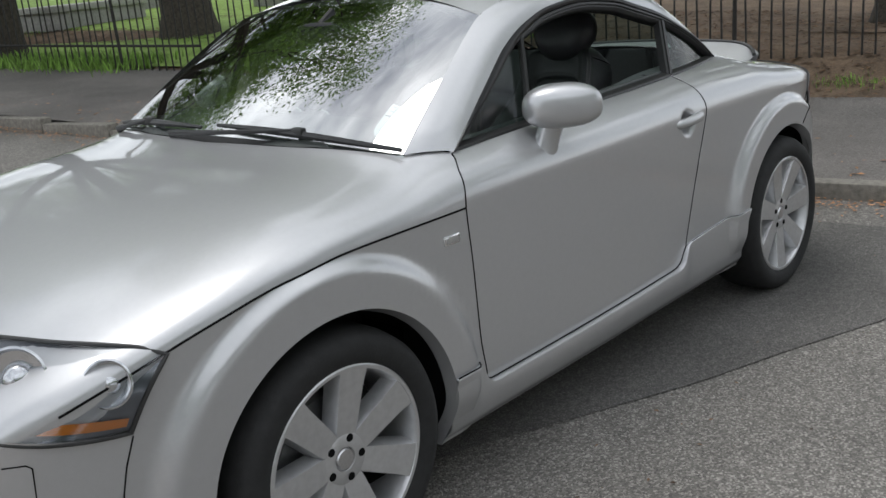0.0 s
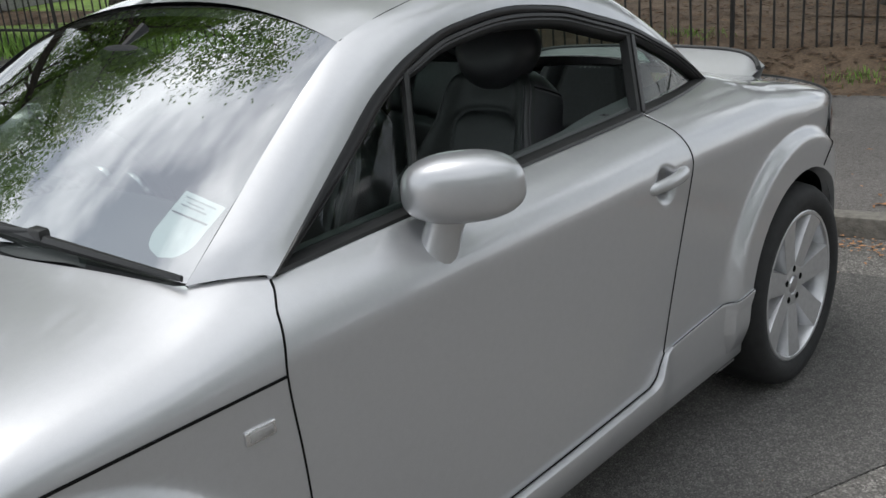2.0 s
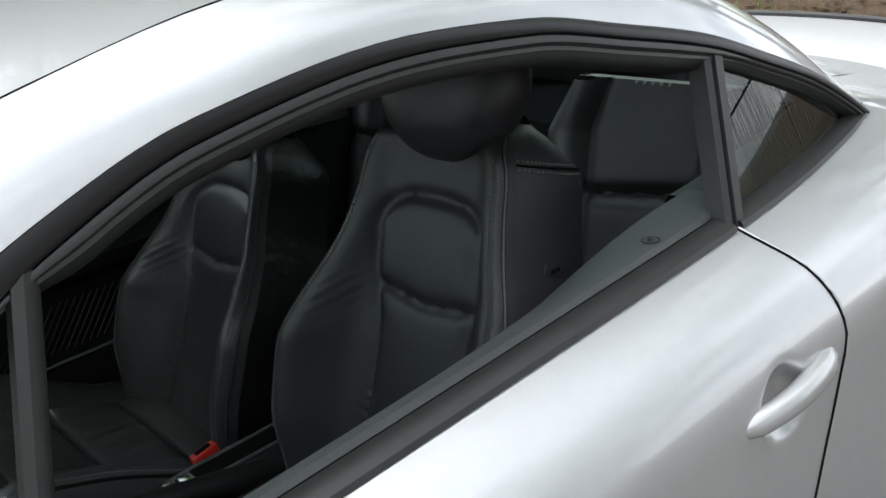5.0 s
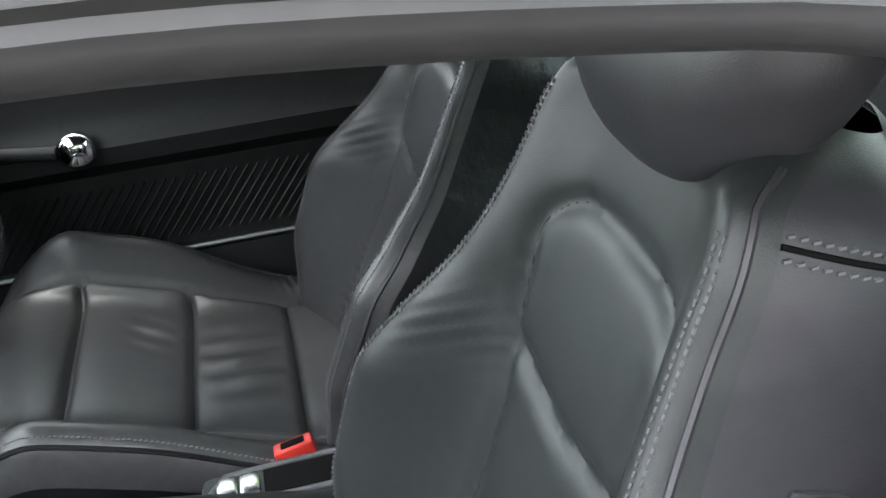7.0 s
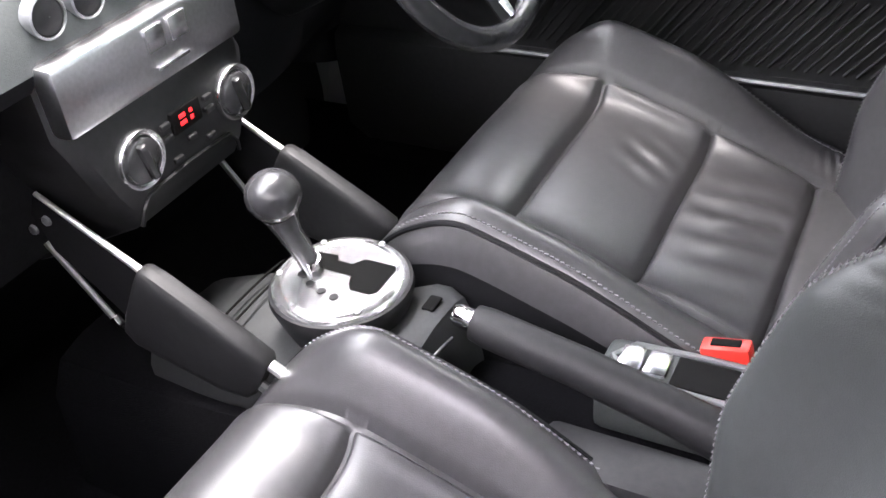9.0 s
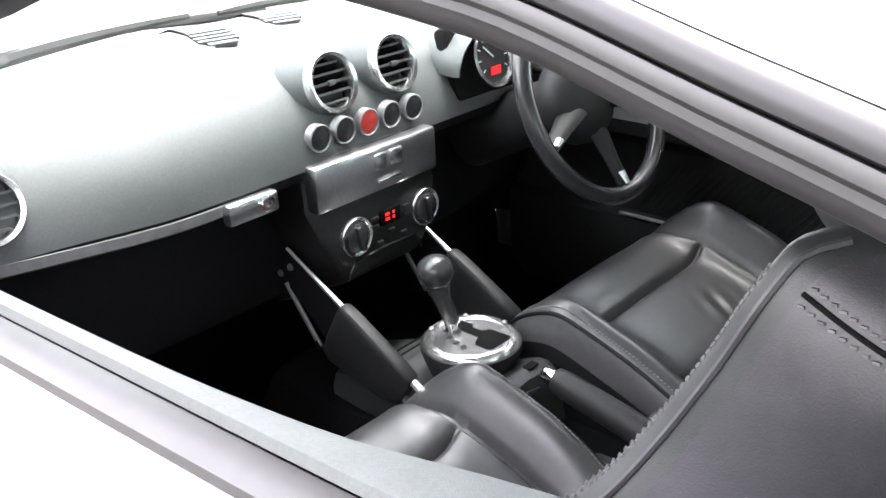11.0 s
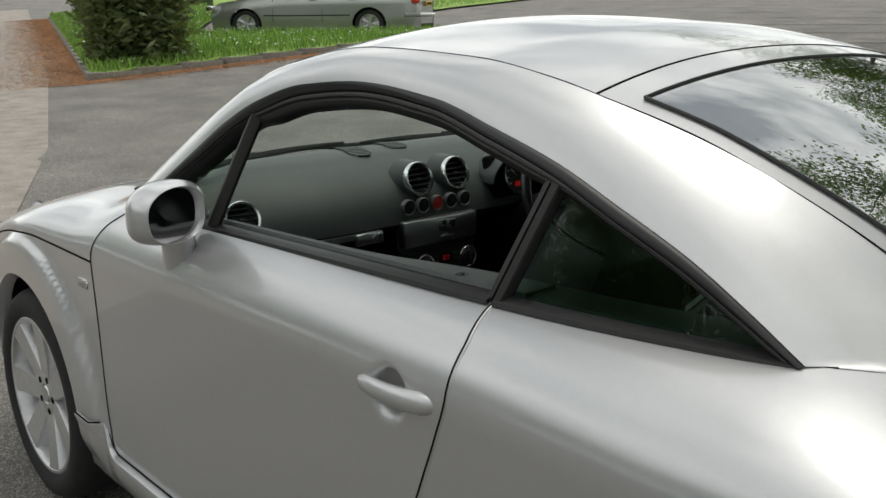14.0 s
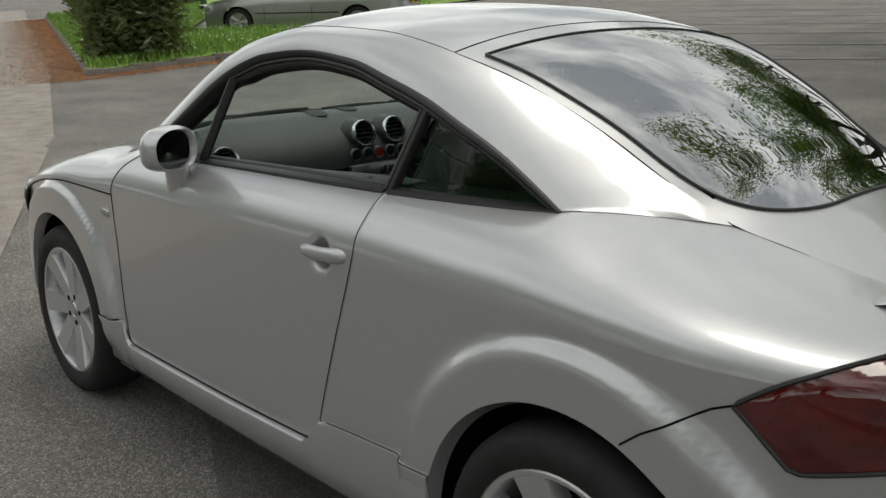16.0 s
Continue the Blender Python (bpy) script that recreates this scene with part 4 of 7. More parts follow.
for v in stations(-1, 1, 40):
    y = 0.52 * v
    x0 = 2.86 - 0.07 * v * v
    z0 = lid_z(min(2.95, x0)) + crown(2.9) * (1 - v * v) - 0.012
    h = 0.074 * (1 - 0.6 * abs(v) ** 10)
    rows.append([(x0 - 0.03, y, z0 + 0.0), (x0 + 0.03, y, z0 + h * 0.45), (x0 + 0.10, y, z0 + h * 0.93), (x0 + 0.115, y, z0 + h), (x0 + 0.118, y, z0 + h - 0.008), (x0 + 0.10, y, z0 + h * 0.55), (x0 + 0.08, y, z0 - 0.01)])
lattice(bm, rows)
part("spoiler", bm, M_PAINT, car, "silver boot spoiler with a black lip")
bm = bmesh.new()
tube(bm, [(2.86 - 0.07 * v * v + 0.116 - 0.05 * abs(v) ** 16, 0.52 * v, lid_z(min(2.95, 2.86 - 0.07 * v * v)) + crown(2.9) * (1 - v * v) - 0.012 + 0.074 * (1 - 0.6 * abs(v) ** 10)) for v in [math.sin(a * math.pi / 2) for a in stations(-1, 1, 60)]], 0.009, 8)
part("spoiler_lip", bm, M_TRIM, car)

# cowl and wipers
bm = bmesh.new()
lattice(bm, [[Vector((bonnet_back(abs(0.645 * v)) - 0.005, 0.645 * v, shoulder(bonnet_back(abs(0.645 * v)), angle_at(bonnet_back(abs(0.645 * v)), abs(0.645 * v)))[1] - 0.016)).lerp(screen_point(0.02, v * 0.93) + Vector((0, 0, -0.004)), k / 3) for k in range(4)] for v in stations(-1, 1, 30)])
part("cowl_panel", bm, M_BLACK, car)


def on_screen(u, v, off):
    return screen_point(u, v) + Vector((-0.5, 0, 0.86)) * off


def wiper(pivot, mid, tip, blade0, blade1):
    w = new("wiper")
    w.parent = car
    bm = bmesh.new()
    tube(bm, [on_screen(*pivot, 0.004), on_screen(*pivot, 0.020), on_screen(*mid, 0.030), on_screen(*tip, 0.026)], [0.013, 0.012, 0.008, 0.006], 8, flat=0.7)
    part("wiper_arm", bm, M_TRIM, w)
    bm = bmesh.new()
    pts = [on_screen(blade0[0] + (blade1[0] - blade0[0]) * t, blade0[1] + (blade1[1] - blade0[1]) * t, 0.012 + 0.006 * math.sin(math.pi * t)) for t in stations(0, 1, 16)]
    tube(bm, pts, [0.004 + 0.004 * math.sin(math.pi * t) for t in stations(0, 1, 16)], 6, flat=1.4)
    part("wiper_blade", bm, M_TRIM, w)
    bm = bmesh.new()
    block(bm, on_screen(*tip, 0.022), (0.022, 0.045, 0.022), 0.005)
    part("wiper_clip", bm, M_TRIM, w)


wiper((-0.035, 0.28), (-0.02, -0.10), (0.035, -0.52), (0.045, 0.0), (0.005, -1.0))
wiper((-0.035, 0.93), (-0.015, 0.75), (0.035, 0.58), (0.03, 1.0), (0.025, 0.10))

# paper permit holder stuck behind the windscreen
bm = bmesh.new()
rows = []
for t in stations(0, 1, 16):
    w = 0.070 * (1 - max(0.0, 1 - t / 0.38) ** 2) ** 0.5 if t < 0.38 else 0.070 + 0.006 * (t - 0.38)
    rows.append([on_screen(0.068 + 0.215 * t - 0.14 * w * q, -0.880 - 0.028 * t + w * -q, -0.003) for q in stations(-1, 1, 10)])
lattice(bm, rows)
part("permit_holder", bm, M_WHITE, car, "pale paper permit in a clear holder")
M_INK = material("grey_print", (0.22, 0.26, 0.27), 0.8)
bm = bmesh.new()
tube(bm, [on_screen(0.068 + 0.215 * 0.66 - 0.14 * 0.06 * q, -0.898 + 0.062 * -q, -0.0022) for q in stations(-1, 1, 8)], 0.0016, 6)
part("holder_strip", bm, M_GAP, car)
for t, q0, q1 in ((0.92, -0.8, 0.75), (0.85, -0.6, 0.3), (0.79, -0.8, 0.5)):
    bm = bmesh.new()
    tube(bm, [on_screen(0.068 + 0.215 * t - 0.0098 * q, -0.905 - 0.068 * q, -0.0022) for q in stations(q0, q1, 6)], 0.0016, 4)
    part("print_bar", bm, M_INK, car)
# ---- inside of the car ----
M_LEATHER_SIDE = material("smooth_leather", (0.034, 0.033, 0.037), 0.40, noise=0.10, scale=60, bump=0.10, bump_scale=800, mottle=0.10)
# seat leather with shade put into its colour, for cushion sides and their piping
M_LEATHER_SHADED = material("shade_dark_leather", (0.008, 0.008, 0.009), 0.45, noise=0.10, scale=60, bump=0.10, bump_scale=800, mottle=0.10, spec=0.15)
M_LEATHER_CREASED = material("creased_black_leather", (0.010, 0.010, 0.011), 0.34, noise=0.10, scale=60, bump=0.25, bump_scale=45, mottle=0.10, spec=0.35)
M_LEATHER_BACK = material("matt_grey_leather", (0.025, 0.028, 0.028), 0.42, noise=0.10, scale=90, bump=0.10, bump_scale=900, mottle=0.10)
M_THREAD = material("grey_thread", (0.13, 0.125, 0.135), 0.8)
def cushion_z(x, v):
    """Height of the seat cushion: sewn centre panels between raised side rolls."""
    a = abs(v)
    z = 0.545 - 0.31 * (x - 1.06) * smooth(0.86, 1.2, x) + 0.012 * math.cos(v * 1.4)
    roll = math.exp(-((a - 0.86) / 0.19) ** 2)
    z += roll * ((0.066 if v < 0 else 0.080) * smooth(0.95, 1.09, x) * (1 - (0.60 if v < 0 else 0.74) * smooth(1.18, 1.40, x)) + 0.012)
    z -= 0.075 * max(0.0, (1.02 - x) / 0.095) ** 2.4
    z -= 0.030 * max(0.0, (a - 0.93) / 0.07) ** 2
    if a < 0.68:
        fade = 1 - smooth(0.60, 0.68, a)
        dist = min(abs(x - sx) for sx in (1.088, 1.243, 1.388))
        z -= 0.012 * math.exp(-(dist / 0.0045) ** 2) * fade
        z += 0.011 * (1 - math.exp(-dist / 0.022)) * fade
        k = math.exp(-((x - 1.325) / 0.045) ** 2) * math.exp(-((v - 0.05) / 0.32) ** 2)
        z += 0.0042 * k * math.sin(v * 34 + 2.2 * math.sin(x * 26))
        k = math.exp(-((x - 1.19) / 0.03) ** 2) * math.exp(-((v - 0.25) / 0.16) ** 2)
        z += 0.002 * k * math.sin(v * 40 + x * 60)
    z -= 0.010 * math.exp(-((a - 0.66) / 0.014) ** 2) * smooth(0.95, 1.0, x)
    k = math.exp(-((x - 1.41) / 0.03) ** 2) * math.exp(-((a - 0.84) / 0.10) ** 2)
    return z + 0.0022 * k * math.sin(x * 420 + a * 30)


def cushion_part(seat, c, name, drop):
    bm = bmesh.new()
    xs = stations(0.925, 1.53, 150)
    vs = stations(-1, 1, 120)
    rows = [[(x, c + 0.275 * v, cushion_z(x, v) - drop) for v in vs] for x in xs]
    lattice(bm, rows)
    front = [(p[0] - 0.005, p[1], 0.33) for p in rows[0]]
    lattice(bm, [front, rows[0]])
    bmesh.ops.recalc_face_normals(bm, faces=bm.faces)
    part(name, bm, M_LEATHER, seat)
    # steep cushion sides: near-black colour stands in for the shade on them
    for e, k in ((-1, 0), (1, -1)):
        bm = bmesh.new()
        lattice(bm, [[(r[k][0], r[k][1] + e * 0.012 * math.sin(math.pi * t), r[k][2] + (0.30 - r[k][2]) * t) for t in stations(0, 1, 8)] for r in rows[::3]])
        part("cushion_side", bm, M_LEATHER_SHADED, seat)
    for e in (-1, 1):
        bm = bmesh.new()
        for x in stations(0.99, 1.49, 84):
            block(bm, (x, c + 0.275 * e * 0.915, cushion_z(x, e * 0.915) - drop + 0.0006), (0.0042, 0.0018, 0.0018))
        part("stitching", bm, M_THREAD, seat)


BACK_H = 0.675
back_half = spline([0, 0.08, 0.2, 0.28, 0.34, 0.42, 0.5, 0.56, 0.60, 0.63, 0.66, 0.675], [0.190, 0.218, 0.240, 0.242, 0.234, 0.204, 0.170, 0.154, 0.148, 0.136, 0.108, 0.075])
roll_out = spline([0, 0.1, 0.2, 0.3, 0.38, 0.46, 0.55, 0.62, 0.675], [0.03, 0.060, 0.088, 0.090, 0.066, 0.040, 0.028, 0.022, 0.012])
ins_h, ins_m = [0.02, 0.15, 0.27, 0.34, 0.40, 0.455, 0.505, 0.538, 0.556, 0.560], [0.120, 0.104, 0.092, 0.092, 0.100, 0.108, 0.108, 0.092, 0.055, 0.0]
INS_H, INS_M = spline(range(10), ins_h), spline(range(10), ins_m)
INSERT = np.array([(INS_H(q), -INS_M(q)) for q in stations(0, 9, 60)] + [(INS_H(q), INS_M(q)) for q in stations(9, 0, 60)])
CROSS = np.array([(0.418 - 0.012 * (1 - abs(m / 0.094)), m) for m in stations(-0.094, 0.094, 40)])
ins_edge = spline(ins_h, ins_m)


def back_axes(lean):
    return Vector((math.sin(lean), 0, math.cos(lean))), Vector((-math.cos(lean), 0, math.sin(lean)))


def back_point(foot, h, v, off=0.0, lean=0.0):
    """A point of the backrest's face: h metres up it, v across."""
    BACK_UP, BACK_FWD = back_axes(lean)
    a, w = abs(v), back_half(h)
    m = w * v
    d = 0.020 + roll_out(h) * math.exp(-((a - 0.88) / 0.24) ** 2) - 0.022 * max(0.0, (a - 0.92) / 0.08) ** 2 - 0.03 * smooth(0.635, 0.675, h)
    p = np.array((h, m))
    near = np.hypot(*(INSERT - p).T).min()
    cross = np.hypot(*(CROSS - p).T).min()
    d -= 0.0050 * math.exp(-(near / 0.009) ** 2) + 0.0045 * math.exp(-(cross / 0.009) ** 2)
    if h < 0.560 and abs(m) < ins_edge(h):
        d += 0.006 * (1 - math.exp(-min(near, cross) / 0.02))
    else:
        d += 0.004 * (1 - math.exp(-near / 0.03))
        k = math.exp(-((h - 0.385) / 0.04) ** 2) * math.exp(-((a - 0.72) / 0.16) ** 2)
        d += 0.0013 * k * math.sin((h + 0.75 * abs(m)) * 330 + 2.0 * math.sin(m * 40))
    return foot + Vector((0, m, 0)) + BACK_UP * h + BACK_FWD * (d + off)


def seat_back(seat, foot, outer, LEAN):
    BACK_UP, BACK_FWD = back_axes(LEAN)
    bm = bmesh.new()
    hs = stations(0, BACK_H, 120)
    vs = [0.35 * v + 0.65 * math.sin(v * math.pi / 2) for v in stations(-1, 1, 104)]
    face = [[back_point(foot, h, v, 0.0, LEAN) for v in vs] for h in hs]
    lattice(bm, face)
    part("backrest", bm, M_LEATHER_BACK if outer < 0 else M_LEATHER, seat)
    for pts in (INSERT, CROSS):
        bm = bmesh.new()
        tube(bm, [back_point(foot, h, m / back_half(h), 0.0, LEAN) for h, m in pts], 0.0009, 5)
        part("seam", bm, M_GAP, seat)
    # side and rear shell
    edge_l, edge_r = [r[0] for r in face], [r[-1] for r in face]

    def side(i, e, t):
        """From the front edge (t 0) to the rear edge (t 1) of the side panel."""
        h, w = hs[i], back_half(hs[i])
        front = edge_r[i] if e > 0 else edge_l[i]
        deep = -0.115 + 0.045 * smooth(0.61, 0.675, h)
        rear = foot + Vector((0, e * w * 0.96, 0)) + BACK_UP * h + BACK_FWD * deep
        return front.lerp(rear, t) + Vector((0, e * 0.011 * math.sin(math.pi * t), 0))

    bm = bmesh.new()
    rows = []
    for i in range(len(hs)):
        l, r = [side(i, -1, t) for t in stations(0, 1, 8)], [side(i, 1, t) for t in stations(1, 0, 8)]
        rows.append(l + [l[-1].lerp(r[0], 0.12) - BACK_FWD * 0.020, l[-1].lerp(r[0], 0.5) - BACK_FWD * 0.03, l[-1].lerp(r[0], 0.88) - BACK_FWD * 0.020] + r)
    lattice(bm, rows)
    rl, rr = side(len(hs) - 1, -1, 1), side(len(hs) - 1, 1, 1)
    lid = []
    for j, v in enumerate(vs):
        a, b = face[-1][j], rl.lerp(rr, (v + 1) / 2) - BACK_FWD * 0.03 * (1 - v**4)
        lid.append([a.lerp(b, t) + BACK_UP * 0.016 * math.sin(math.pi * t) for t in stations(0, 1, 6)])
    lattice(bm, lid)
    # the driver's shell takes a darker leather than the passenger's
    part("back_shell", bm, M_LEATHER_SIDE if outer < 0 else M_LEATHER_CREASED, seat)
    for e in (-1, 1):
        bm = bmesh.new()
        tube(bm, [back_point(foot, h, e * 0.975, 0.002, LEAN) for h in stations(0.02, 0.655, 70)], 0.0028, 6)
        part("piping", bm, M_LEATHER_SIDE, seat)
        for k, (v, off) in enumerate(((0.93, 0.0015), (0.885, 0.0015))):
            bm = bmesh.new()
            for h in stations(0.03, 0.62, 100):
                block(bm, back_point(foot, h, e * v, off - 0.0008, LEAN), (0.0013, 0.0013, 0.0038), 0.0, Matrix.Rotation(LEAN, 3, "Y"))
            part("stitching", bm, M_THREAD, seat)
    i0 = 111
    bm = bmesh.new()
    tube(bm, [side(i0, outer, t) + Vector((0, outer * 0.0006, 0)) for t in stations(0, 1, 12)], 0.0018, 6)
    part("side_seam", bm, M_GAP, seat)
    for di in (-1, 1):
        bm = bmesh.new()
        for t in stations(0.03, 0.97, 17):
            block(bm, side(i0 + di, outer, t) + Vector((0, outer * 0.001, 0)), (0.0042, 0.0018, 0.0018))
        part("stitching", bm, M_THREAD, seat)
    bm = bmesh.new()
    p = side(88, outer, 0.45)
    block(bm, p + Vector((0, outer * 0.001, 0)), (0.036, 0.005, 0.022), 0.0022, Matrix.Rotation(LEAN, 3, "Y"))
    part("side_tag", bm, M_LEATHER_SIDE, seat)
    bm = bmesh.new()
    for k in (-1, 0, 1):
        block(bm, p + Vector((0.006 * k, outer * 0.0038, 0.0)), (0.004, 0.001, 0.006))
    part("tag_mark", bm, M_GAP, seat)
    bm = bmesh.new()
    rows = []
    centre = foot + BACK_UP * 0.712 + BACK_FWD * 0.004
    for i in range(21):
        t = math.sin((-1 + 2 * i / 20) * math.pi / 2)
        k = max(0.0, 1 - abs(t) ** 2.5) ** 0.5
        row = []
        for q in range(32):
            a = 2 * math.pi * q / 32
            ca, sa = math.copysign(abs(math.cos(a)) ** 0.8, math.cos(a)), math.copysign(abs(math.sin(a)) ** 0.8, math.sin(a))
            row.append(centre + BACK_UP * (0.100 * t) + BACK_FWD * (0.062 * k * sa + 0.015) + Vector((0, (0.130 - 0.030 * max(0.0, -t)) * (0.12 + 0.88 * k) * ca, 0)))
        rows.append(row)
    lattice(bm, rows, closed=True)
    part("headrest", bm, M_LEATHER_SIDE, seat)
    for e in (-1, 1):
        bm = bmesh.new()
        b = foot + Vector((0, e * 0.07, 0)) + BACK_UP * 0.645 + BACK_FWD * -0.03
        tube(bm, [b, b + BACK_UP * 0.04], 0.005, 8)
        part("headrest_post", bm, M_CHROME, seat)


for name, c, text in (("passenger_seat", -0.336, "dark grey leather bucket seat beside the open window"), ("driver_seat", 0.358, "dark grey leather bucket seat with creased cushion")):
    seat = new(name)
    seat.parent = car
    tagged(seat, text)
    drop = 0.022 if c < 0 else 0.0
    cushion_part(seat, c, "cushion", drop)
    seat_back(seat, Vector((1.452 if c < 0 else 1.452, c, 0.455 if c < 0 else 0.362)), -1 if c < 0 else 1, radians(20 if c < 0 else 24))
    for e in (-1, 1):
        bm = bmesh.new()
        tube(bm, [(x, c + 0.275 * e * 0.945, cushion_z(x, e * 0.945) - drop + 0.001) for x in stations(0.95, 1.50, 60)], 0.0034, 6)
        part("piping", bm, M_LEATHER_SHADED, seat)

# floor, tunnel, bulkheads
bm = bmesh.new()
lattice(bm, [[(x, y, 0.225) for y in stations(-0.76, 0.76, 6)] for x in stations(0.30, 2.3, 10)])
lattice(bm, [[(0.30 + 0.06 * t, y, 0.225 + 0.6 * t) for y in stations(-0.74, 0.74, 6)] for t in (0, 0.5, 1)])
lattice(bm, [[(2.25 + 0.1 * t, y, 0.225 + 0.45 * t) for y in stations(-0.7, 0.7, 6)] for t in (0, 0.5, 1)])
for e in (-1, 1):
    lattice(bm, [[(x, e * 0.755, z) for z in (0.225, 0.33)] for x in stations(0.3, 2.3, 6)])
part("cabin_floor", bm, M_CARPET, car)
bm = bmesh.new()
rows = []
for x in stations(0.60, 1.60, 24):
    h = 0.43 + 0.02 * smooth(0.8, 1.0, x)
    rows.append([(x, -0.135, 0.22), (x, -0.125, h - 0.05), (x, -0.10, h - 0.01), (x, -0.06, h), (x, 0.06, h), (x, 0.10, h - 0.01), (x, 0.125, h - 0.05), (x, 0.135, 0.22)])
lattice(bm, rows)
part("centre_tunnel", bm, M_CARPET, car)

# dashboard
dash = new("dashboard")
dash.parent = car
tagged(dash, "soft grey-green dashboard with round metal-ringed vents")
DASH_PROFILE = [(0.335, 0.972), (0.40, 0.998), (0.46, 1.015), (0.53, 1.019), (0.60, 1.011), (0.665, 0.985), (0.715, 0.948), (0.750, 0.912), (0.772, 0.875), (0.779, 0.845), (0.772, 0.828), (0.75, 0.820), (0.70, 0.815), (0.675, 0.80), (0.67, 0.74), (0.68, 0.66), (0.66, 0.60), (0.58, 0.56), (0.45, 0.55)]


def dash_shift(y):
    return -0.085 * smooth(0.30, 0.70, abs(y))


def dash_sheet(profile):
    m = bmesh.new()
    lattice(m, [[(x + dash_shift(y) * smooth(0.45, 0.70, x) + (0.10 * smooth(0.3, 0.72, abs(y)) if x < 0.5 else 0.0), y, z - (0.012 + (0.068 if x < 0.56 else 0.020 if x < 0.64 else 0.0)) * smooth(0.44, 0.70, abs(y))) for x, z in profile] for y in stations(-0.735, 0.735, 60)])
    return m


bm = dash_sheet(DASH_PROFILE[:10])
# underside of the dash: its shade is put into a near-black colour
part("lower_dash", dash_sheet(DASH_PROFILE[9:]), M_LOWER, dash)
part("dash_body", bm, M_DASH, dash)
bm = bmesh.new()
rows = []
for a in stations(0, math.pi, 24):
    rows.append([(x, 0.392 + 0.185 * math.cos(a) * k, 0.915 + 0.098 * math.sin(a) * k) for x, k in ((0.62, 0.80), (0.70, 0.93), (0.785, 1.0), (0.795, 0.985), (0.792, 0.95), (0.75, 0.92))])
lattice(bm, rows)
part("binnacle_hood", bm, M_DASH, dash)
bm = bmesh.new()
block(bm, (0.750, 0.392, 0.925), (0.03, 0.33, 0.13), 0.012, Matrix.Rotation(radians(-16), 3, "Y"))
part("binnacle_back", bm, M_GAP, dash)
tilt = Matrix.Rotation(radians(-16), 3, "Y")
for y, r in ((0.328, 0.054), (0.456, 0.054)):
    seat_at = Vector((0.768, y, 0.924))

    def gauge(name, profile, mat, n=36):
        m = bmesh.new()
        lathe(m, profile, axis="x", n=n)
        bmesh.ops.rotate(m, cent=(0, 0, 0), matrix=tilt, verts=m.verts)
        bmesh.ops.translate(m, vec=seat_at, verts=m.verts)
        return part(name, m, mat, dash)

    gauge("gauge_ring", [(r, -0.006), (r, 0.010), (r - 0.005, 0.012), (r - 0.009, 0.003)], M_BRIGHT)
    gauge("gauge_face", [(r - 0.008, 0.003), (0.001, 0.003)], M_BLACK)
    for k in range(9):
        a = radians(215 - 31 * k)
        bm = bmesh.new()
        block(bm, seat_at + tilt @ Vector((0.005, 0.036 * math.cos(a), 0.036 * math.sin(a))), (0.001, 0.0022, 0.007), 0.0, Matrix.Rotation(radians(-16), 3, "Y") @ Matrix.Rotation(a - math.pi / 2, 3, "X"))
        part("gauge_tick", bm, M_WHITE, dash)
    bm = bmesh.new()
    block(bm, seat_at + tilt @ Vector((0.006, -0.010, 0.010)), (0.0015, 0.030, 0.0025), 0.0, tilt @ Matrix.Rotation(radians(135), 3, "X"))
    part("gauge_needle", bm, M_WHITE, dash)
    bm = bmesh.new()
    block(bm, seat_at + tilt @ Vector((0.005, 0.0, -0.024)), (0.002, 0.026, 0.014))
    part("gauge_display", bm, M_LED_RED, dash)


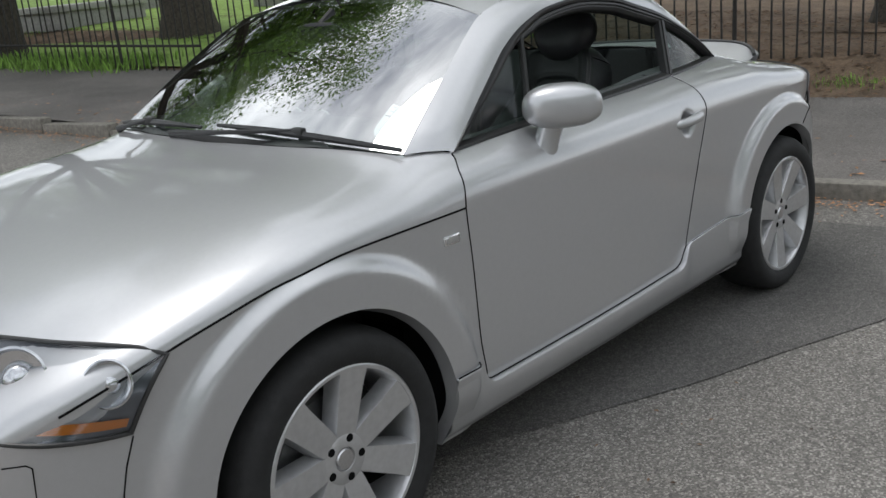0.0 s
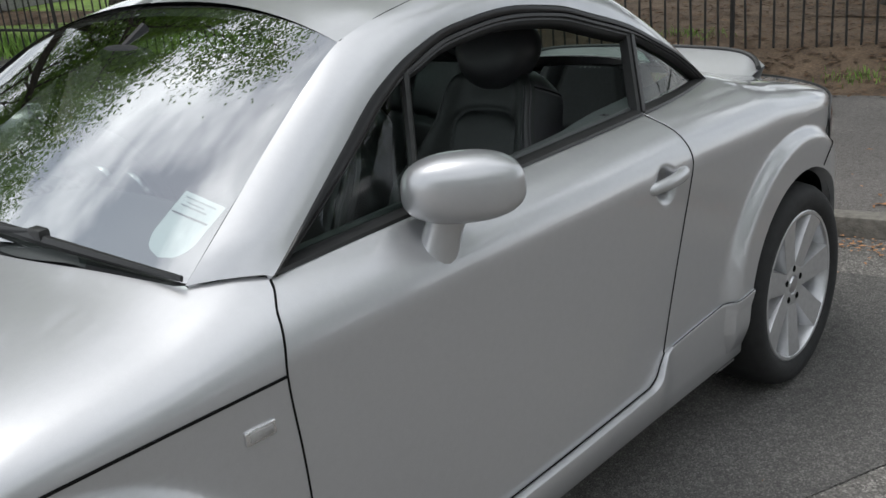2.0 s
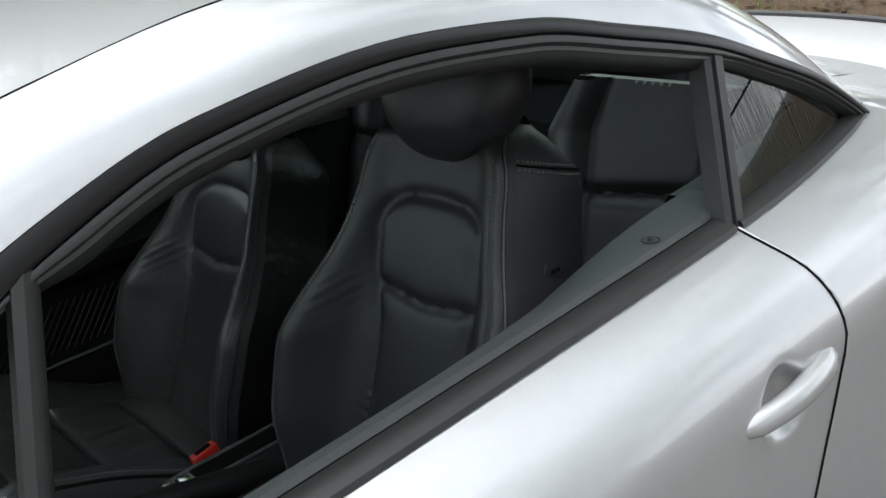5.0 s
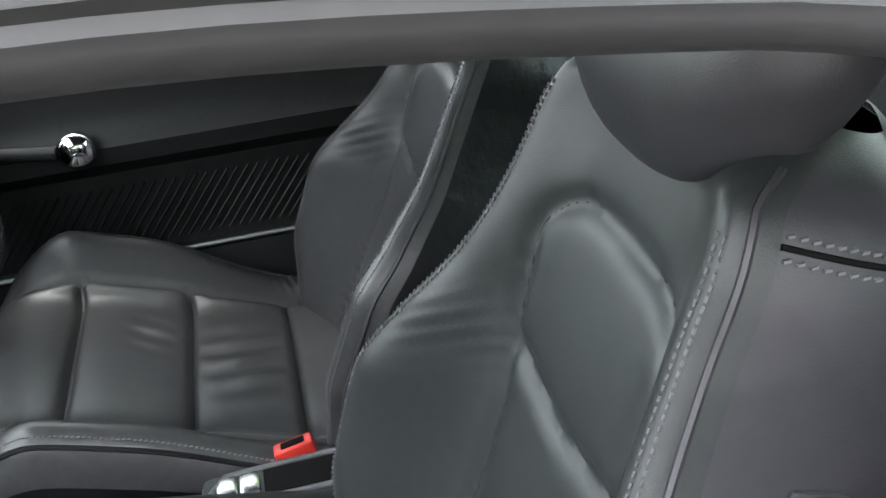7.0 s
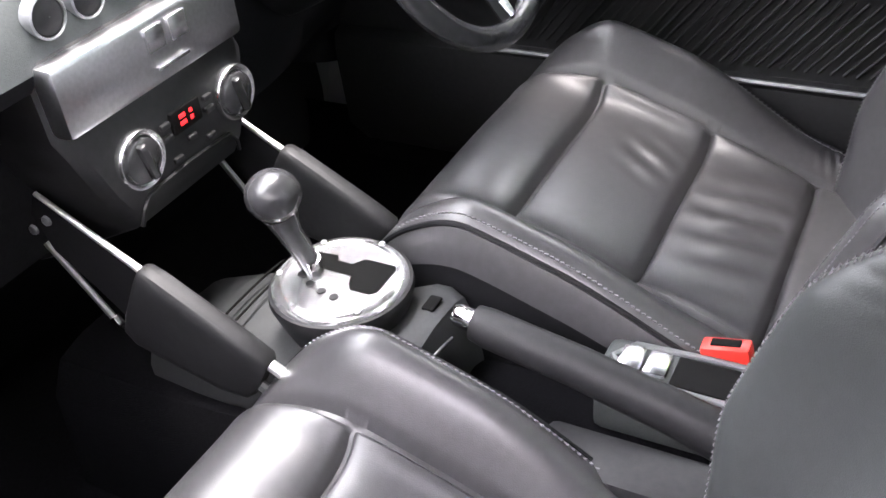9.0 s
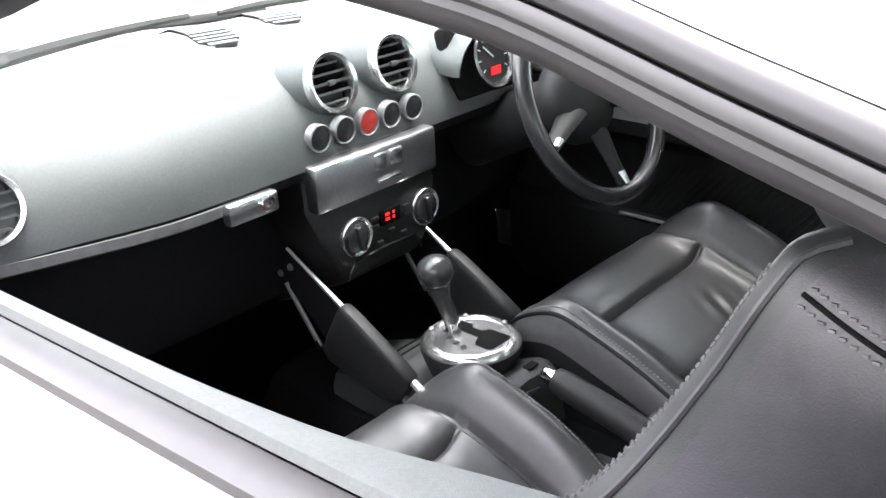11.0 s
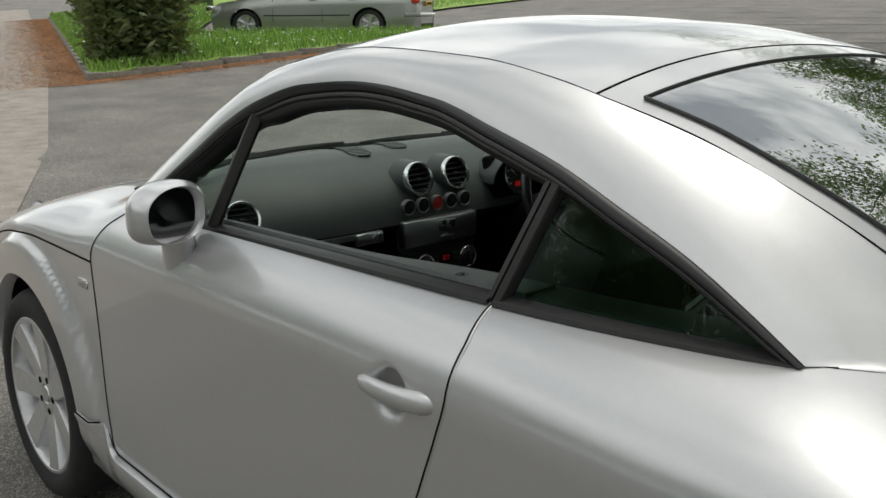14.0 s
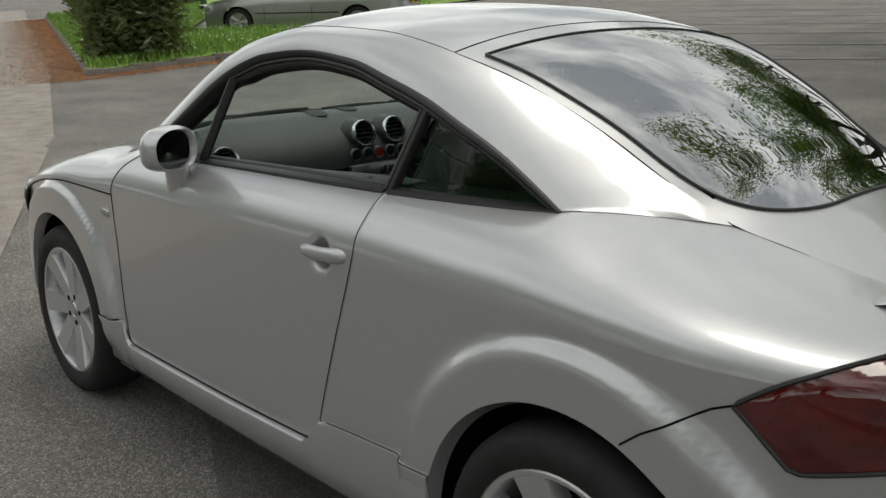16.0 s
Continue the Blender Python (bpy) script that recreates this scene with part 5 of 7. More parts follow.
def vent(y, z, x, tilt=0.0):
    v = new("air_vent")
    v.parent = dash
    bm = bmesh.new()
    lathe(bm, [(0.0485, -0.004), (0.0487, 0.004), (0.048, 0.010), (0.0455, 0.015), (0.040, 0.013), (0.037, 0.004), (0.036, -0.03)], axis="x", n=40)
    bmesh.ops.rotate(bm, cent=(0, 0, 0), matrix=Matrix.Rotation(radians(-16), 3, "Y"), verts=bm.verts)
    bmesh.ops.rotate(bm, cent=(0, 0, 0), matrix=Matrix.Rotation(radians(tilt), 3, "Z"), verts=bm.verts)
    bmesh.ops.translate(bm, vec=(x, y, z), verts=bm.verts)
    part("vent_ring", bm, M_BRIGHT, v, "bright metal ring")
    bm = bmesh.new()
    for k in range(-2, 3):
        w = 2 * math.sqrt(0.0375**2 - (k * 0.0145) ** 2)
        block(bm, (-0.002, 0, k * 0.0145), (0.016, w, 0.0035))
    block(bm, (0.007, 0, 0), (0.006, 0.014, 0.008), 0.002)
    bmesh.ops.rotate(bm, cent=(0, 0, 0), matrix=Matrix.Rotation(radians(-16), 3, "Y"), verts=bm.verts)
    bmesh.ops.rotate(bm, cent=(0, 0, 0), matrix=Matrix.Rotation(radians(tilt), 3, "Z"), verts=bm.verts)
    bmesh.ops.translate(bm, vec=(x, y, z), verts=bm.verts)
    part("vent_slats", bm, M_DASH, v)
    bm = bmesh.new()
    lathe(bm, [(0.066, -0.050), (0.056, -0.020), (0.051, -0.004), (0.0475, 0.001)], axis="x", n=40)
    bmesh.ops.rotate(bm, cent=(0, 0, 0), matrix=Matrix.Rotation(radians(-16), 3, "Y"), verts=bm.verts)
    bmesh.ops.rotate(bm, cent=(0, 0, 0), matrix=Matrix.Rotation(radians(tilt), 3, "Z"), verts=bm.verts)
    bmesh.ops.translate(bm, vec=(x, y, z), verts=bm.verts)
    part("vent_collar", bm, M_DASH, v)
    bm = bmesh.new()
    lathe(bm, [(0.041, -0.018), (0.001, -0.018)], axis="x", n=24)
    bmesh.ops.rotate(bm, cent=(0, 0, 0), matrix=Matrix.Rotation(radians(-16), 3, "Y"), verts=bm.verts)
    bmesh.ops.rotate(bm, cent=(0, 0, 0), matrix=Matrix.Rotation(radians(tilt), 3, "Z"), verts=bm.verts)
    bmesh.ops.translate(bm, vec=(x, y, z), verts=bm.verts)
    part("vent_throat", bm, M_GAP, v)


vent(-0.030, 0.952, 0.742)
vent(0.105, 0.954, 0.742)
vent(-0.556, 0.908, 0.702, -10)
vent(0.556, 0.908, 0.702, 10)

for k in range(5):
    y = -0.087 + 0.0505 * k
    bm = bmesh.new()
    lathe(bm, [(0.021, -0.012), (0.0215, 0.002), (0.0198, 0.0036), (0.0183, 0.001)], centre=(0.776, y, 0.886), axis="x", n=24)
    part("button_ring", bm, M_ALU_DULL, dash)
    bm = bmesh.new()
    lathe(bm, [(0.0185, 0.0005), (0.016, 0.0025), (0.001, 0.0035)], centre=(0.776, y, 0.886), axis="x", n=24)
    part("hazard_button" if k == 2 else "push_button", bm, M_RED if k == 2 else M_BLACK, dash, "red hazard button" if k == 2 else "")

# centre stack: lidded radio bay and climate panel
stack = new("centre_stack")
stack.parent = car
tagged(stack, "black centre stack with an aluminium radio lid")
bm = bmesh.new()
rows = []
for x, z, w in ((0.60, 0.86, 0.15), (0.772, 0.858, 0.136), (0.782, 0.85, 0.138), (0.785, 0.775, 0.138), (0.795, 0.76, 0.136), (0.800, 0.70, 0.116), (0.800, 0.67, 0.100), (0.792, 0.650, 0.092), (0.775, 0.638, 0.088), (0.70, 0.60, 0.085), (0.62, 0.56, 0.085)):
    rows.append([(0.55, 0.01 - w, z), (x - 0.012, 0.01 - w, z), (x, 0.022 - w, z), (x, 0.01, z), (x, w - 0.002, z), (x - 0.012, w + 0.01, z), (0.55, w + 0.01, z)])
lattice(bm, rows)
part("stack_body", bm, M_BLACK, stack)
bm = bmesh.new()
block(bm, (0.783, 0.009, 0.815), (0.034, 0.266, 0.074), 0.007)
part("radio_lid", bm, M_ALU, stack, "brushed aluminium radio lid with raised marks")
for y, z, w, h in ((0.008, 0.828, 0.026, 0.026), (0.043, 0.828, 0.026, 0.026), (0.026, 0.796, 0.050, 0.004)):
    bm = bmesh.new()
    block(bm, (0.8015, y, z), (0.004, w, h), 0.0012)
    part("raised_mark", bm, M_BRIGHT, stack)
for y in (-0.054, 0.103):
    bm = bmesh.new()
    lathe(bm, [(0.0325, -0.004), (0.0328, 0.003), (0.0315, 0.0055), (0.027, 0.005), (0.0225, 0.001)], centre=(0.800, y, 0.722), axis="x", n=40)
    part("dial_ring", bm, M_BRIGHT, stack)
    bm = bmesh.new()
    lathe(bm, [(0.0245, 0.001), (0.024, 0.008), (0.021, 0.010), (0.001, 0.0105)], centre=(0.800, y - 0.001, 0.722), axis="x", n=32)
    block(bm, (0.811, y - 0.001, 0.722), (0.013, 0.011, 0.044), 0.004, Matrix.Rotation(radians(12), 3, "X"))
    part("dial_knob", bm, M_BLACK_GLOSS, stack)
bm = bmesh.new()
block(bm, (0.800, 0.022, 0.733), (0.006, 0.046, 0.026), 0.002)
part("display_window", bm, M_GAP, stack)
for y, w in ((0.014, 0.009), (0.028, 0.004)):
    for dz in (0.0045, -0.0045):
        bm = bmesh.new()
        block(bm, (0.8036, y, 0.734 + dz * 0.9), (0.0012, w, 0.0042))
        part("display_digit", bm, M_LED_RED, stack)
for y, z in ((-0.012, 0.738), (-0.012, 0.724), (0.058, 0.738), (0.058, 0.724), (0.022, 0.708), (-0.005, 0.695), (0.05, 0.695)):
    bm = bmesh.new()
    block(bm, (0.802, y, z), (0.006, 0.014, 0.007), 0.002)
    part("climate_button", bm, M_BLACK, stack)
bm = bmesh.new()
tube(bm, [(0.797, -0.074, 0.652), (0.8005, -0.070, 0.668), (0.801, -0.058, 0.681), (0.801, 0.01, 0.684), (0.801, 0.078, 0.681), (0.8005, 0.090, 0.668), (0.797, 0.094, 0.652)], 0.0026, 6)
part("stack_lip", bm, M_TRIM_GLOSS, stack)

# glovebox strip and latch
bm = bmesh.new()
rows = []
for y in stations(-0.70, -0.20, 20):
    x = 0.775 + dash_shift(y)
    rows.append([(x - 0.004, y, 0.842), (x + 0.006, y, 0.840), (x + 0.007, y, 0.826), (x - 0.004, y, 0.820)])
lattice(bm, rows)
part("glovebox_strip", bm, M_ALU_DULL, dash, "dull metal strip over the glovebox")
bm = bmesh.new()
block(bm, (0.786, -0.233, 0.826), (0.020, 0.088, 0.032), 0.006)
part("glovebox_latch", bm, M_ALU, dash, "metal glovebox latch with a key lock")
bm = bmesh.new()
lathe(bm, [(0.011, 0.0), (0.011, 0.004), (0.008, 0.005), (0.001, 0.003)], centre=(0.797, -0.213, 0.828), axis="x", n=20)
part("latch_lock", bm, M_CHROME, dash)
# top grilles and rear edge line of the dash
for a, b in (((0.365, -0.052), (0.610, -0.112)), ((0.345, 0.104), (0.580, 0.040))):
    a, b = Vector(a), Vector(b)
    d = (b - a).normalized()
    side = Vector((-d.y, d.x))
    top = lambda x: float(np.interp(x, [p[0] for p in DASH_PROFILE[:9]], [p[1] for p in DASH_PROFILE[:9]]))
    bm = bmesh.new()
    lattice(bm, [[(*(a.lerp(b, t) + side * (0.034 * w * (1 - max(0.0, abs(2 * t - 1) - 0.8) * 2.5))), top(a.lerp(b, t).x) + 0.0016) for w in (-1, -0.5, 0, 0.5, 1)] for t in stations(0, 1, 24)])
    part("grille_plate", bm, M_GAP, dash)
    bm = bmesh.new()
    for k in range(15):
        t = 0.045 + 0.91 * k / 14
        w = 0.033 * (1 - max(0.0, abs(2 * t - 1) - 0.8) * 2.5)
        p = a.lerp(b, t)
        lattice(bm, [[(*(p + side * w * e + d * b), top(p.x + d.x * b) + h) for b, h in ((-0.0046, 0.0012), (-0.0042, 0.0034), (0.0042, 0.0034), (0.0046, 0.0012))] for e in (-1, -0.5, 0, 0.5, 1)])
    part("dash_grille", bm, M_DASH, dash)

# aluminium braces between stack and tunnel
M_BRUSHED = material("satin_brace_metal", (0.82, 0.82, 0.83), 0.42, 0.85, noise=0.05, scale=150)
for s in (-1, 1):
    br = new("console_brace")
    br.parent = car
    tagged(br, "aluminium console brace with a padded grip")
    y = 0.004 + s * 0.126
    pa, pb = Vector((0.712, y, 0.704)), Vector((1.02, y, 0.529))
    d = (pb - pa).normalized()
    n = Vector((d.z, 0, -d.x)) * -1
    bm = bmesh.new()
    tube(bm, [pa.lerp(pb, t) for t in stations(0, 1, 10)], [0.0028 + 0.0042 * t for t in stations(0, 1, 10)], 10)
    part("brace_bar", bm, M_BRUSHED, br)
    bm = bmesh.new()
    rows = []
    for t, low in ((0.0, -0.030), (0.10, -0.060), (0.25, -0.070), (0.42, -0.085)):
        p = pa.lerp(pb, t)
        rows.append([p + Vector((0, e * 0.003, 0)) + n * h for e, h in ((-1, -0.002), (-1, low), (1, low), (1, -0.002))])
    vs = lattice(bm, rows, closed=True)
    bm.faces.new(vs[0][::-1])
    bm.faces.new(vs[-1])
    part("brace_plate", bm, M_LOWER, br)
    for t, h in ((0.06, -0.022), (0.02, -0.050)):
        bm = bmesh.new()
        lathe(bm, [(0.0062, 0.001), (0.0055, 0.004), (0.003, 0.0055), (0.0005, 0.006)], axis="y", n=12)
        bmesh.ops.rotate(bm, cent=(0, 0, 0), matrix=Matrix.Rotation(0 if s > 0 else math.pi, 3, "Z"), verts=bm.verts)
        bmesh.ops.translate(bm, vec=pa.lerp(pb, t) + n * h + Vector((0, s * 0.002, 0)), verts=bm.verts)
        part("brace_bolt", bm, M_ALU_DULL, br)
    bm = bmesh.new()
    rows = []
    for t, w, top, low in ((0.385, 0.010, 0.006, -0.080), (0.40, 0.0145, 0.010, -0.100), (0.45, 0.0155, 0.012, -0.106), (0.74, 0.0155, 0.012, -0.078), (0.83, 0.0145, 0.010, -0.060), (0.845, 0.010, 0.006, -0.050)):
        p = pa.lerp(pb, t)
        f = lambda q: math.copysign(abs(q) ** 0.45, q)
        rows.append([p + Vector((0, w * f(math.cos(a)), 0)) + n * ((top + low) / 2 + (top - low) / 2 * f(math.sin(a))) for a in (2 * math.pi * q / 20 for q in range(20))])
    vs = lattice(bm, rows, closed=True)
    bm.faces.new(vs[0][::-1])
    bm.faces.new(vs[-1])
    part("knee_pad", bm, M_BLACK, br)
    bm = bmesh.new()
    peg = pa.lerp(pb, 0.83) + n * -0.040
    tube(bm, [peg, peg + d * 0.035], 0.006, 8)
    part("brace_peg", bm, M_ALU_DULL, br)
    bm = bmesh.new()
    tube(bm, [(0.700, y, 0.640), (0.765, y, 0.552)], 0.0042, 8)
    part("brace_rod", bm, M_ALU_DULL, br)
    bm = bmesh.new()
    tube(bm, [(0.763, y, 0.556), (0.770, y, 0.546)], 0.0062, 8)
    part("rod_clamp", bm, M_CHROME, br)
    bm = bmesh.new()
    tube(bm, [(0.768, y, 0.549), (0.86, y, 0.515)], 0.003, 6)
    part("brace_link", bm, M_LOWER, br)

# gear selector
M_POLISHED = material("polished_metal", (0.90, 0.90, 0.91), 0.20, 0.9, noise=0.03, scale=90)
gear = new("gear_selector")
gear.parent = car
tagged(gear, "gear selector with a polished metal gate and ball knob")
GATE = Vector((0.982, 0.000, 0.575))
bm = bmesh.new()
lathe(bm, [(0.052, -0.10), (0.060, -0.06), (0.072, -0.03), (0.079, -0.008), (0.078, 0.0), (0.070, 0.002)], centre=GATE, axis="z", n=40)
part("gate_base", bm, M_BLACK, gear)
bm = bmesh.new()
rows = []
for r, z in ((0.075, -0.004), (0.074, 0.004), (0.069, 0.009), (0.063, 0.010), (0.061, 0.007)):
    rows.append([GATE + Vector((r * math.cos(a), r * math.sin(a), z)) for a in (2 * math.pi * q / 40 for q in range(40))])
lattice(bm, rows, closed=True)
part("gate_ring", bm, M_POLISHED, gear)
bm = bmesh.new()
lathe(bm, [(0.063, 0.007), (0.001, 0.007)], centre=GATE, axis="z", n=40)
part("gate_plate", bm, M_POLISHED, gear)
bm = bmesh.new()
slot = ((-0.044, 0.006), (-0.044, 0.028), (-0.020, 0.030), (-0.016, 0.022), (0.002, 0.022), (0.010, 0.034), (0.046, 0.034), (0.050, 0.028), (0.050, -0.010), (0.044, -0.016), (0.022, -0.016), (0.016, -0.008), (0.012, 0.004), (-0.018, 0.004))
lattice(bm, [[GATE + Vector((x * k, y * k, z)) for x, y in slot] for k, z in ((1.05, 0.0074), (1.0, 0.0078))], closed=True)
bm.faces.new([bm.verts.new(GATE + Vector((x, y, 0.0078))) for x, y in slot])
part("gate_slot", bm, M_GAP, gear)
for k, (x, y) in enumerate(((-0.040, -0.012), (-0.022, -0.024), (-0.004, -0.030), (0.014, -0.034))):
    bm = bmesh.new()
    lathe(bm, [(0.0052, 0.0075), (0.0045, 0.0092), (0.0005, 0.0095)], centre=GATE + Vector((x, y, 0)), axis="z", n=14)
    part("gate_lamp", bm, M_BLACK, gear)
for k in range(6):
    a = 2 * math.pi * k / 6 + 0.3
    bm = bmesh.new()
    lathe(bm, [(0.0042, 0.0095), (0.003, 0.0115), (0.0005, 0.0118)], centre=GATE + Vector((0.067 * math.cos(a), 0.067 * math.sin(a), -0.001)), axis="z", n=10)
    part("gate_screw", bm, M_ALU, gear)
bm = bmesh.new()
tube(bm, [GATE + Vector(p) for p in ((-0.032, 0.000, 0.006), (-0.038, -0.006, 0.035), (-0.046, -0.012, 0.064), (-0.050, -0.014, 0.085))], [0.012, 0.0125, 0.0145, 0.020], 14)
part("lever", bm, M_BLACK_GLOSS, gear)
bm = bmesh.new()
cup(bm, GATE + Vector((-0.052, -0.016, 0.108)), 0.029, 0.029, 0.027, power=2.1)
part("ball_knob", bm, M_BLACK_GLOSS, gear, "black leather-topped ball knob")
bm = bmesh.new()
tube(bm, [GATE + Vector((-0.034, -0.001, 0.003)), GATE + Vector((-0.031, -0.004, 0.026))], 0.011, 10)
part("lever_collar", bm, M_CHROME, gear)

# handbrake and trays
hb = new("handbrake")
hb.parent = car
tagged(hb, "black handbrake lever with a silver button")
bm = bmesh.new()
tube(bm, [(1.135, 0.010, 0.556), (1.15, 0.009, 0.554), (1.25, 0.004, 0.538), (1.34, 0.000, 0.518), (1.42, -0.004, 0.496), (1.52, -0.008, 0.462)], [0.018, 0.020, 0.0205, 0.0215, 0.024, 0.026], 16, flat=1.1)
part("grip", bm, M_BLACK, hb)
bm = bmesh.new()
tube(bm, [(1.110, 0.012, 0.560), (1.116, 0.012, 0.559), (1.138, 0.010, 0.556)], [0.009, 0.0125, 0.0125], 14)
part("release_button", bm, M_CHROME, hb)
console = new("console_housing")
console.parent = car
tagged(console, "dark grey console housing round the gear selector")


def console_rows(table):
    """Sections across the car with rounded upper edges: place, height, half width, foot."""
    rows = []
    for x, h, w, low in table:
        r = min(0.028, 0.45 * (h - low))
        rows.append([(x, -w, low), (x, -w, h - r), (x, -w + 0.3 * r, h - 0.3 * r), (x, -w + r, h), (x, 0, h + 0.004), (x, w - r, h), (x, w - 0.3 * r, h - 0.3 * r), (x, w, h - r), (x, w, low)])
    return rows


bm = bmesh.new()
lattice(bm, console_rows([(0.74, 0.470, 0.080, 0.40), (0.80, 0.490, 0.084, 0.40), (0.86, 0.508, 0.088, 0.40), (0.92, 0.518, 0.090, 0.40), (1.02, 0.526, 0.088, 0.40), (1.055, 0.543, 0.086, 0.40), (1.075, 0.547, 0.082, 0.40), (1.093, 0.542, 0.076, 0.40), (1.104, 0.515, 0.070, 0.40), (1.112, 0.46, 0.070, 0.40)]))
part("housing_shell", bm, M_CONSOLE, console)
bm = bmesh.new()
for x in (0.84, 0.865):
    tube(bm, [(x, 0.080 * math.sin(a), 0.497 + 0.34 * (x - 0.80) + 0.006 * math.cos(a)) for a in stations(-1.3, 1.3, 14)], 0.0016, 6)
part("housing_groove", bm, M_GAP, console)
bm = bmesh.new()
block(bm, (0.842, -0.052, 0.5045), (0.008, 0.030, 0.006), 0.002)
part("housing_slot", bm, M_GAP, console)
bm = bmesh.new()
block(bm, (1.075, 0.028, 0.550), (0.014, 0.024, 0.004), 0.0015)
part("housing_socket", bm, M_GAP, console)
bm = bmesh.new()
lattice(bm, console_rows([(1.105, 0.448, 0.085, 0.36), (1.20, 0.440, 0.092, 0.36), (1.34, 0.432, 0.095, 0.36), (1.56, 0.425, 0.095, 0.36)]))
# low shell, its colour darkened like the lower dash to stand in for shade
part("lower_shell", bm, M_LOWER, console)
bm = bmesh.new()
tube(bm, [(1.106, -0.062, 0.535), (1.112, -0.050, 0.546), (1.116, -0.030, 0.548), (1.118, -0.010, 0.546)], 0.0022, 6)
part("housing_edge", bm, M_BLACK_GLOSS, console)
bm = bmesh.new()
block(bm, (1.385, -0.068, 0.470), (0.30, 0.062, 0.075), 0.010)
part("side_box", bm, M_BLACK, console)
tray = new("console_tray")
tray.parent = car
tagged(tray, "console tray with silver switches behind the handbrake")
bm = bmesh.new()
block(bm, (1.40, 0.052, 0.474), (0.29, 0.070, 0.09), 0.012)
part("tray_body", bm, M_DASH, tray)
bm = bmesh.new()
block(bm, (1.415, 0.052, 0.516), (0.17, 0.044, 0.010), 0.002)
part("tray_well", bm, M_GAP, tray)
for k in range(2):
    bm = bmesh.new()
    block(bm, (1.287 + 0.027 * k, 0.052, 0.521), (0.025, 0.036, 0.012), 0.005)
    part("window_switch", bm, M_BRIGHT, tray)
bm = bmesh.new()
tube(bm, [(1.535, 0.024, 0.520), (1.36, 0.024, 0.520), (1.285, 0.028, 0.520), (1.268, 0.052, 0.520), (1.285, 0.076, 0.520), (1.36, 0.080, 0.520), (1.535, 0.080, 0.520)], 0.0035, 8)
part("tray_rim", bm, M_ALU_DULL, tray)
for y, x, z in ((0.094, 1.372, 0.522), (-0.104, 1.41, 0.492)):
    bm = bmesh.new()
    block(bm, (x, y, z), (0.050, 0.022, 0.024), 0.004, Matrix.Rotation(radians(-12), 3, "Y"))
    buckle = part("belt_buckle", bm, M_RED, car, "red seat-belt buckle")
    bm = bmesh.new()
    block(bm, (x - 0.002, y, z + 0.0125), (0.030, 0.010, 0.003), 0.001, Matrix.Rotation(radians(-12), 3, "Y"))
    part("buckle_slot", bm, M_GAP, buckle)

# steering wheel
sw = new("steering_wheel")
sw.parent = car
tagged(sw, "dark leather three-spoke steering wheel")
SW = Vector((0.955, 0.372, 0.875))
ax_d = Vector((math.cos(radians(24)), 0, math.sin(radians(24))))
e1, e2 = Vector((0, 1, 0)), Vector((-math.sin(radians(24)), 0, math.cos(radians(24))))
bm = bmesh.new()
ring = []
for k in range(49):
    a = 2 * math.pi * k / 48
    ring.append(SW + 0.178 * (math.cos(a) * e1 + math.sin(a) * e2))
tube(bm, ring, 0.0155, 12, caps=False)
part("wheel_rim", bm, M_BLACK_GLOSS, sw)
for a in (radians(200), radians(340), radians(270)):
    bm = bmesh.new()
    p0, p1 = SW - ax_d * 0.02 + 0.05 * (math.cos(a) * e1 + math.sin(a) * e2), SW + 0.175 * (math.cos(a) * e1 + math.sin(a) * e2)
    tube(bm, [p0, p0.lerp(p1, 0.5), p1], [0.026, 0.018, 0.014], 10, flat=0.45)
    part("wheel_spoke", bm, M_BLACK, sw)
    bm = bmesh.new()
    tube(bm, [p0.lerp(p1, 0.72) + ax_d * 0.007, p0.lerp(p1, 0.9) + ax_d * 0.009], [0.009, 0.006], 8, flat=0.5)
    part("spoke_accent", bm, M_ALU, sw)
bm = bmesh.new()
rows = []
for r, h in ((0.075, -0.05), (0.078, -0.02), (0.066, 0.0), (0.035, 0.010), (0.001, 0.012)):
    rows.append([SW + ax_d * (h - 0.01) + r * (math.cos(a) * e1 + math.sin(a) * e2) for a in (2 * math.pi * q / 32 for q in range(32))])
lattice(bm, rows, closed=True)
part("wheel_boss", bm, M_BLACK, sw)
bm = bmesh.new()
tube(bm, [SW - ax_d * 0.03, SW - ax_d * 0.3], [0.05, 0.06], 16)
part("column", bm, M_BLACK, sw)

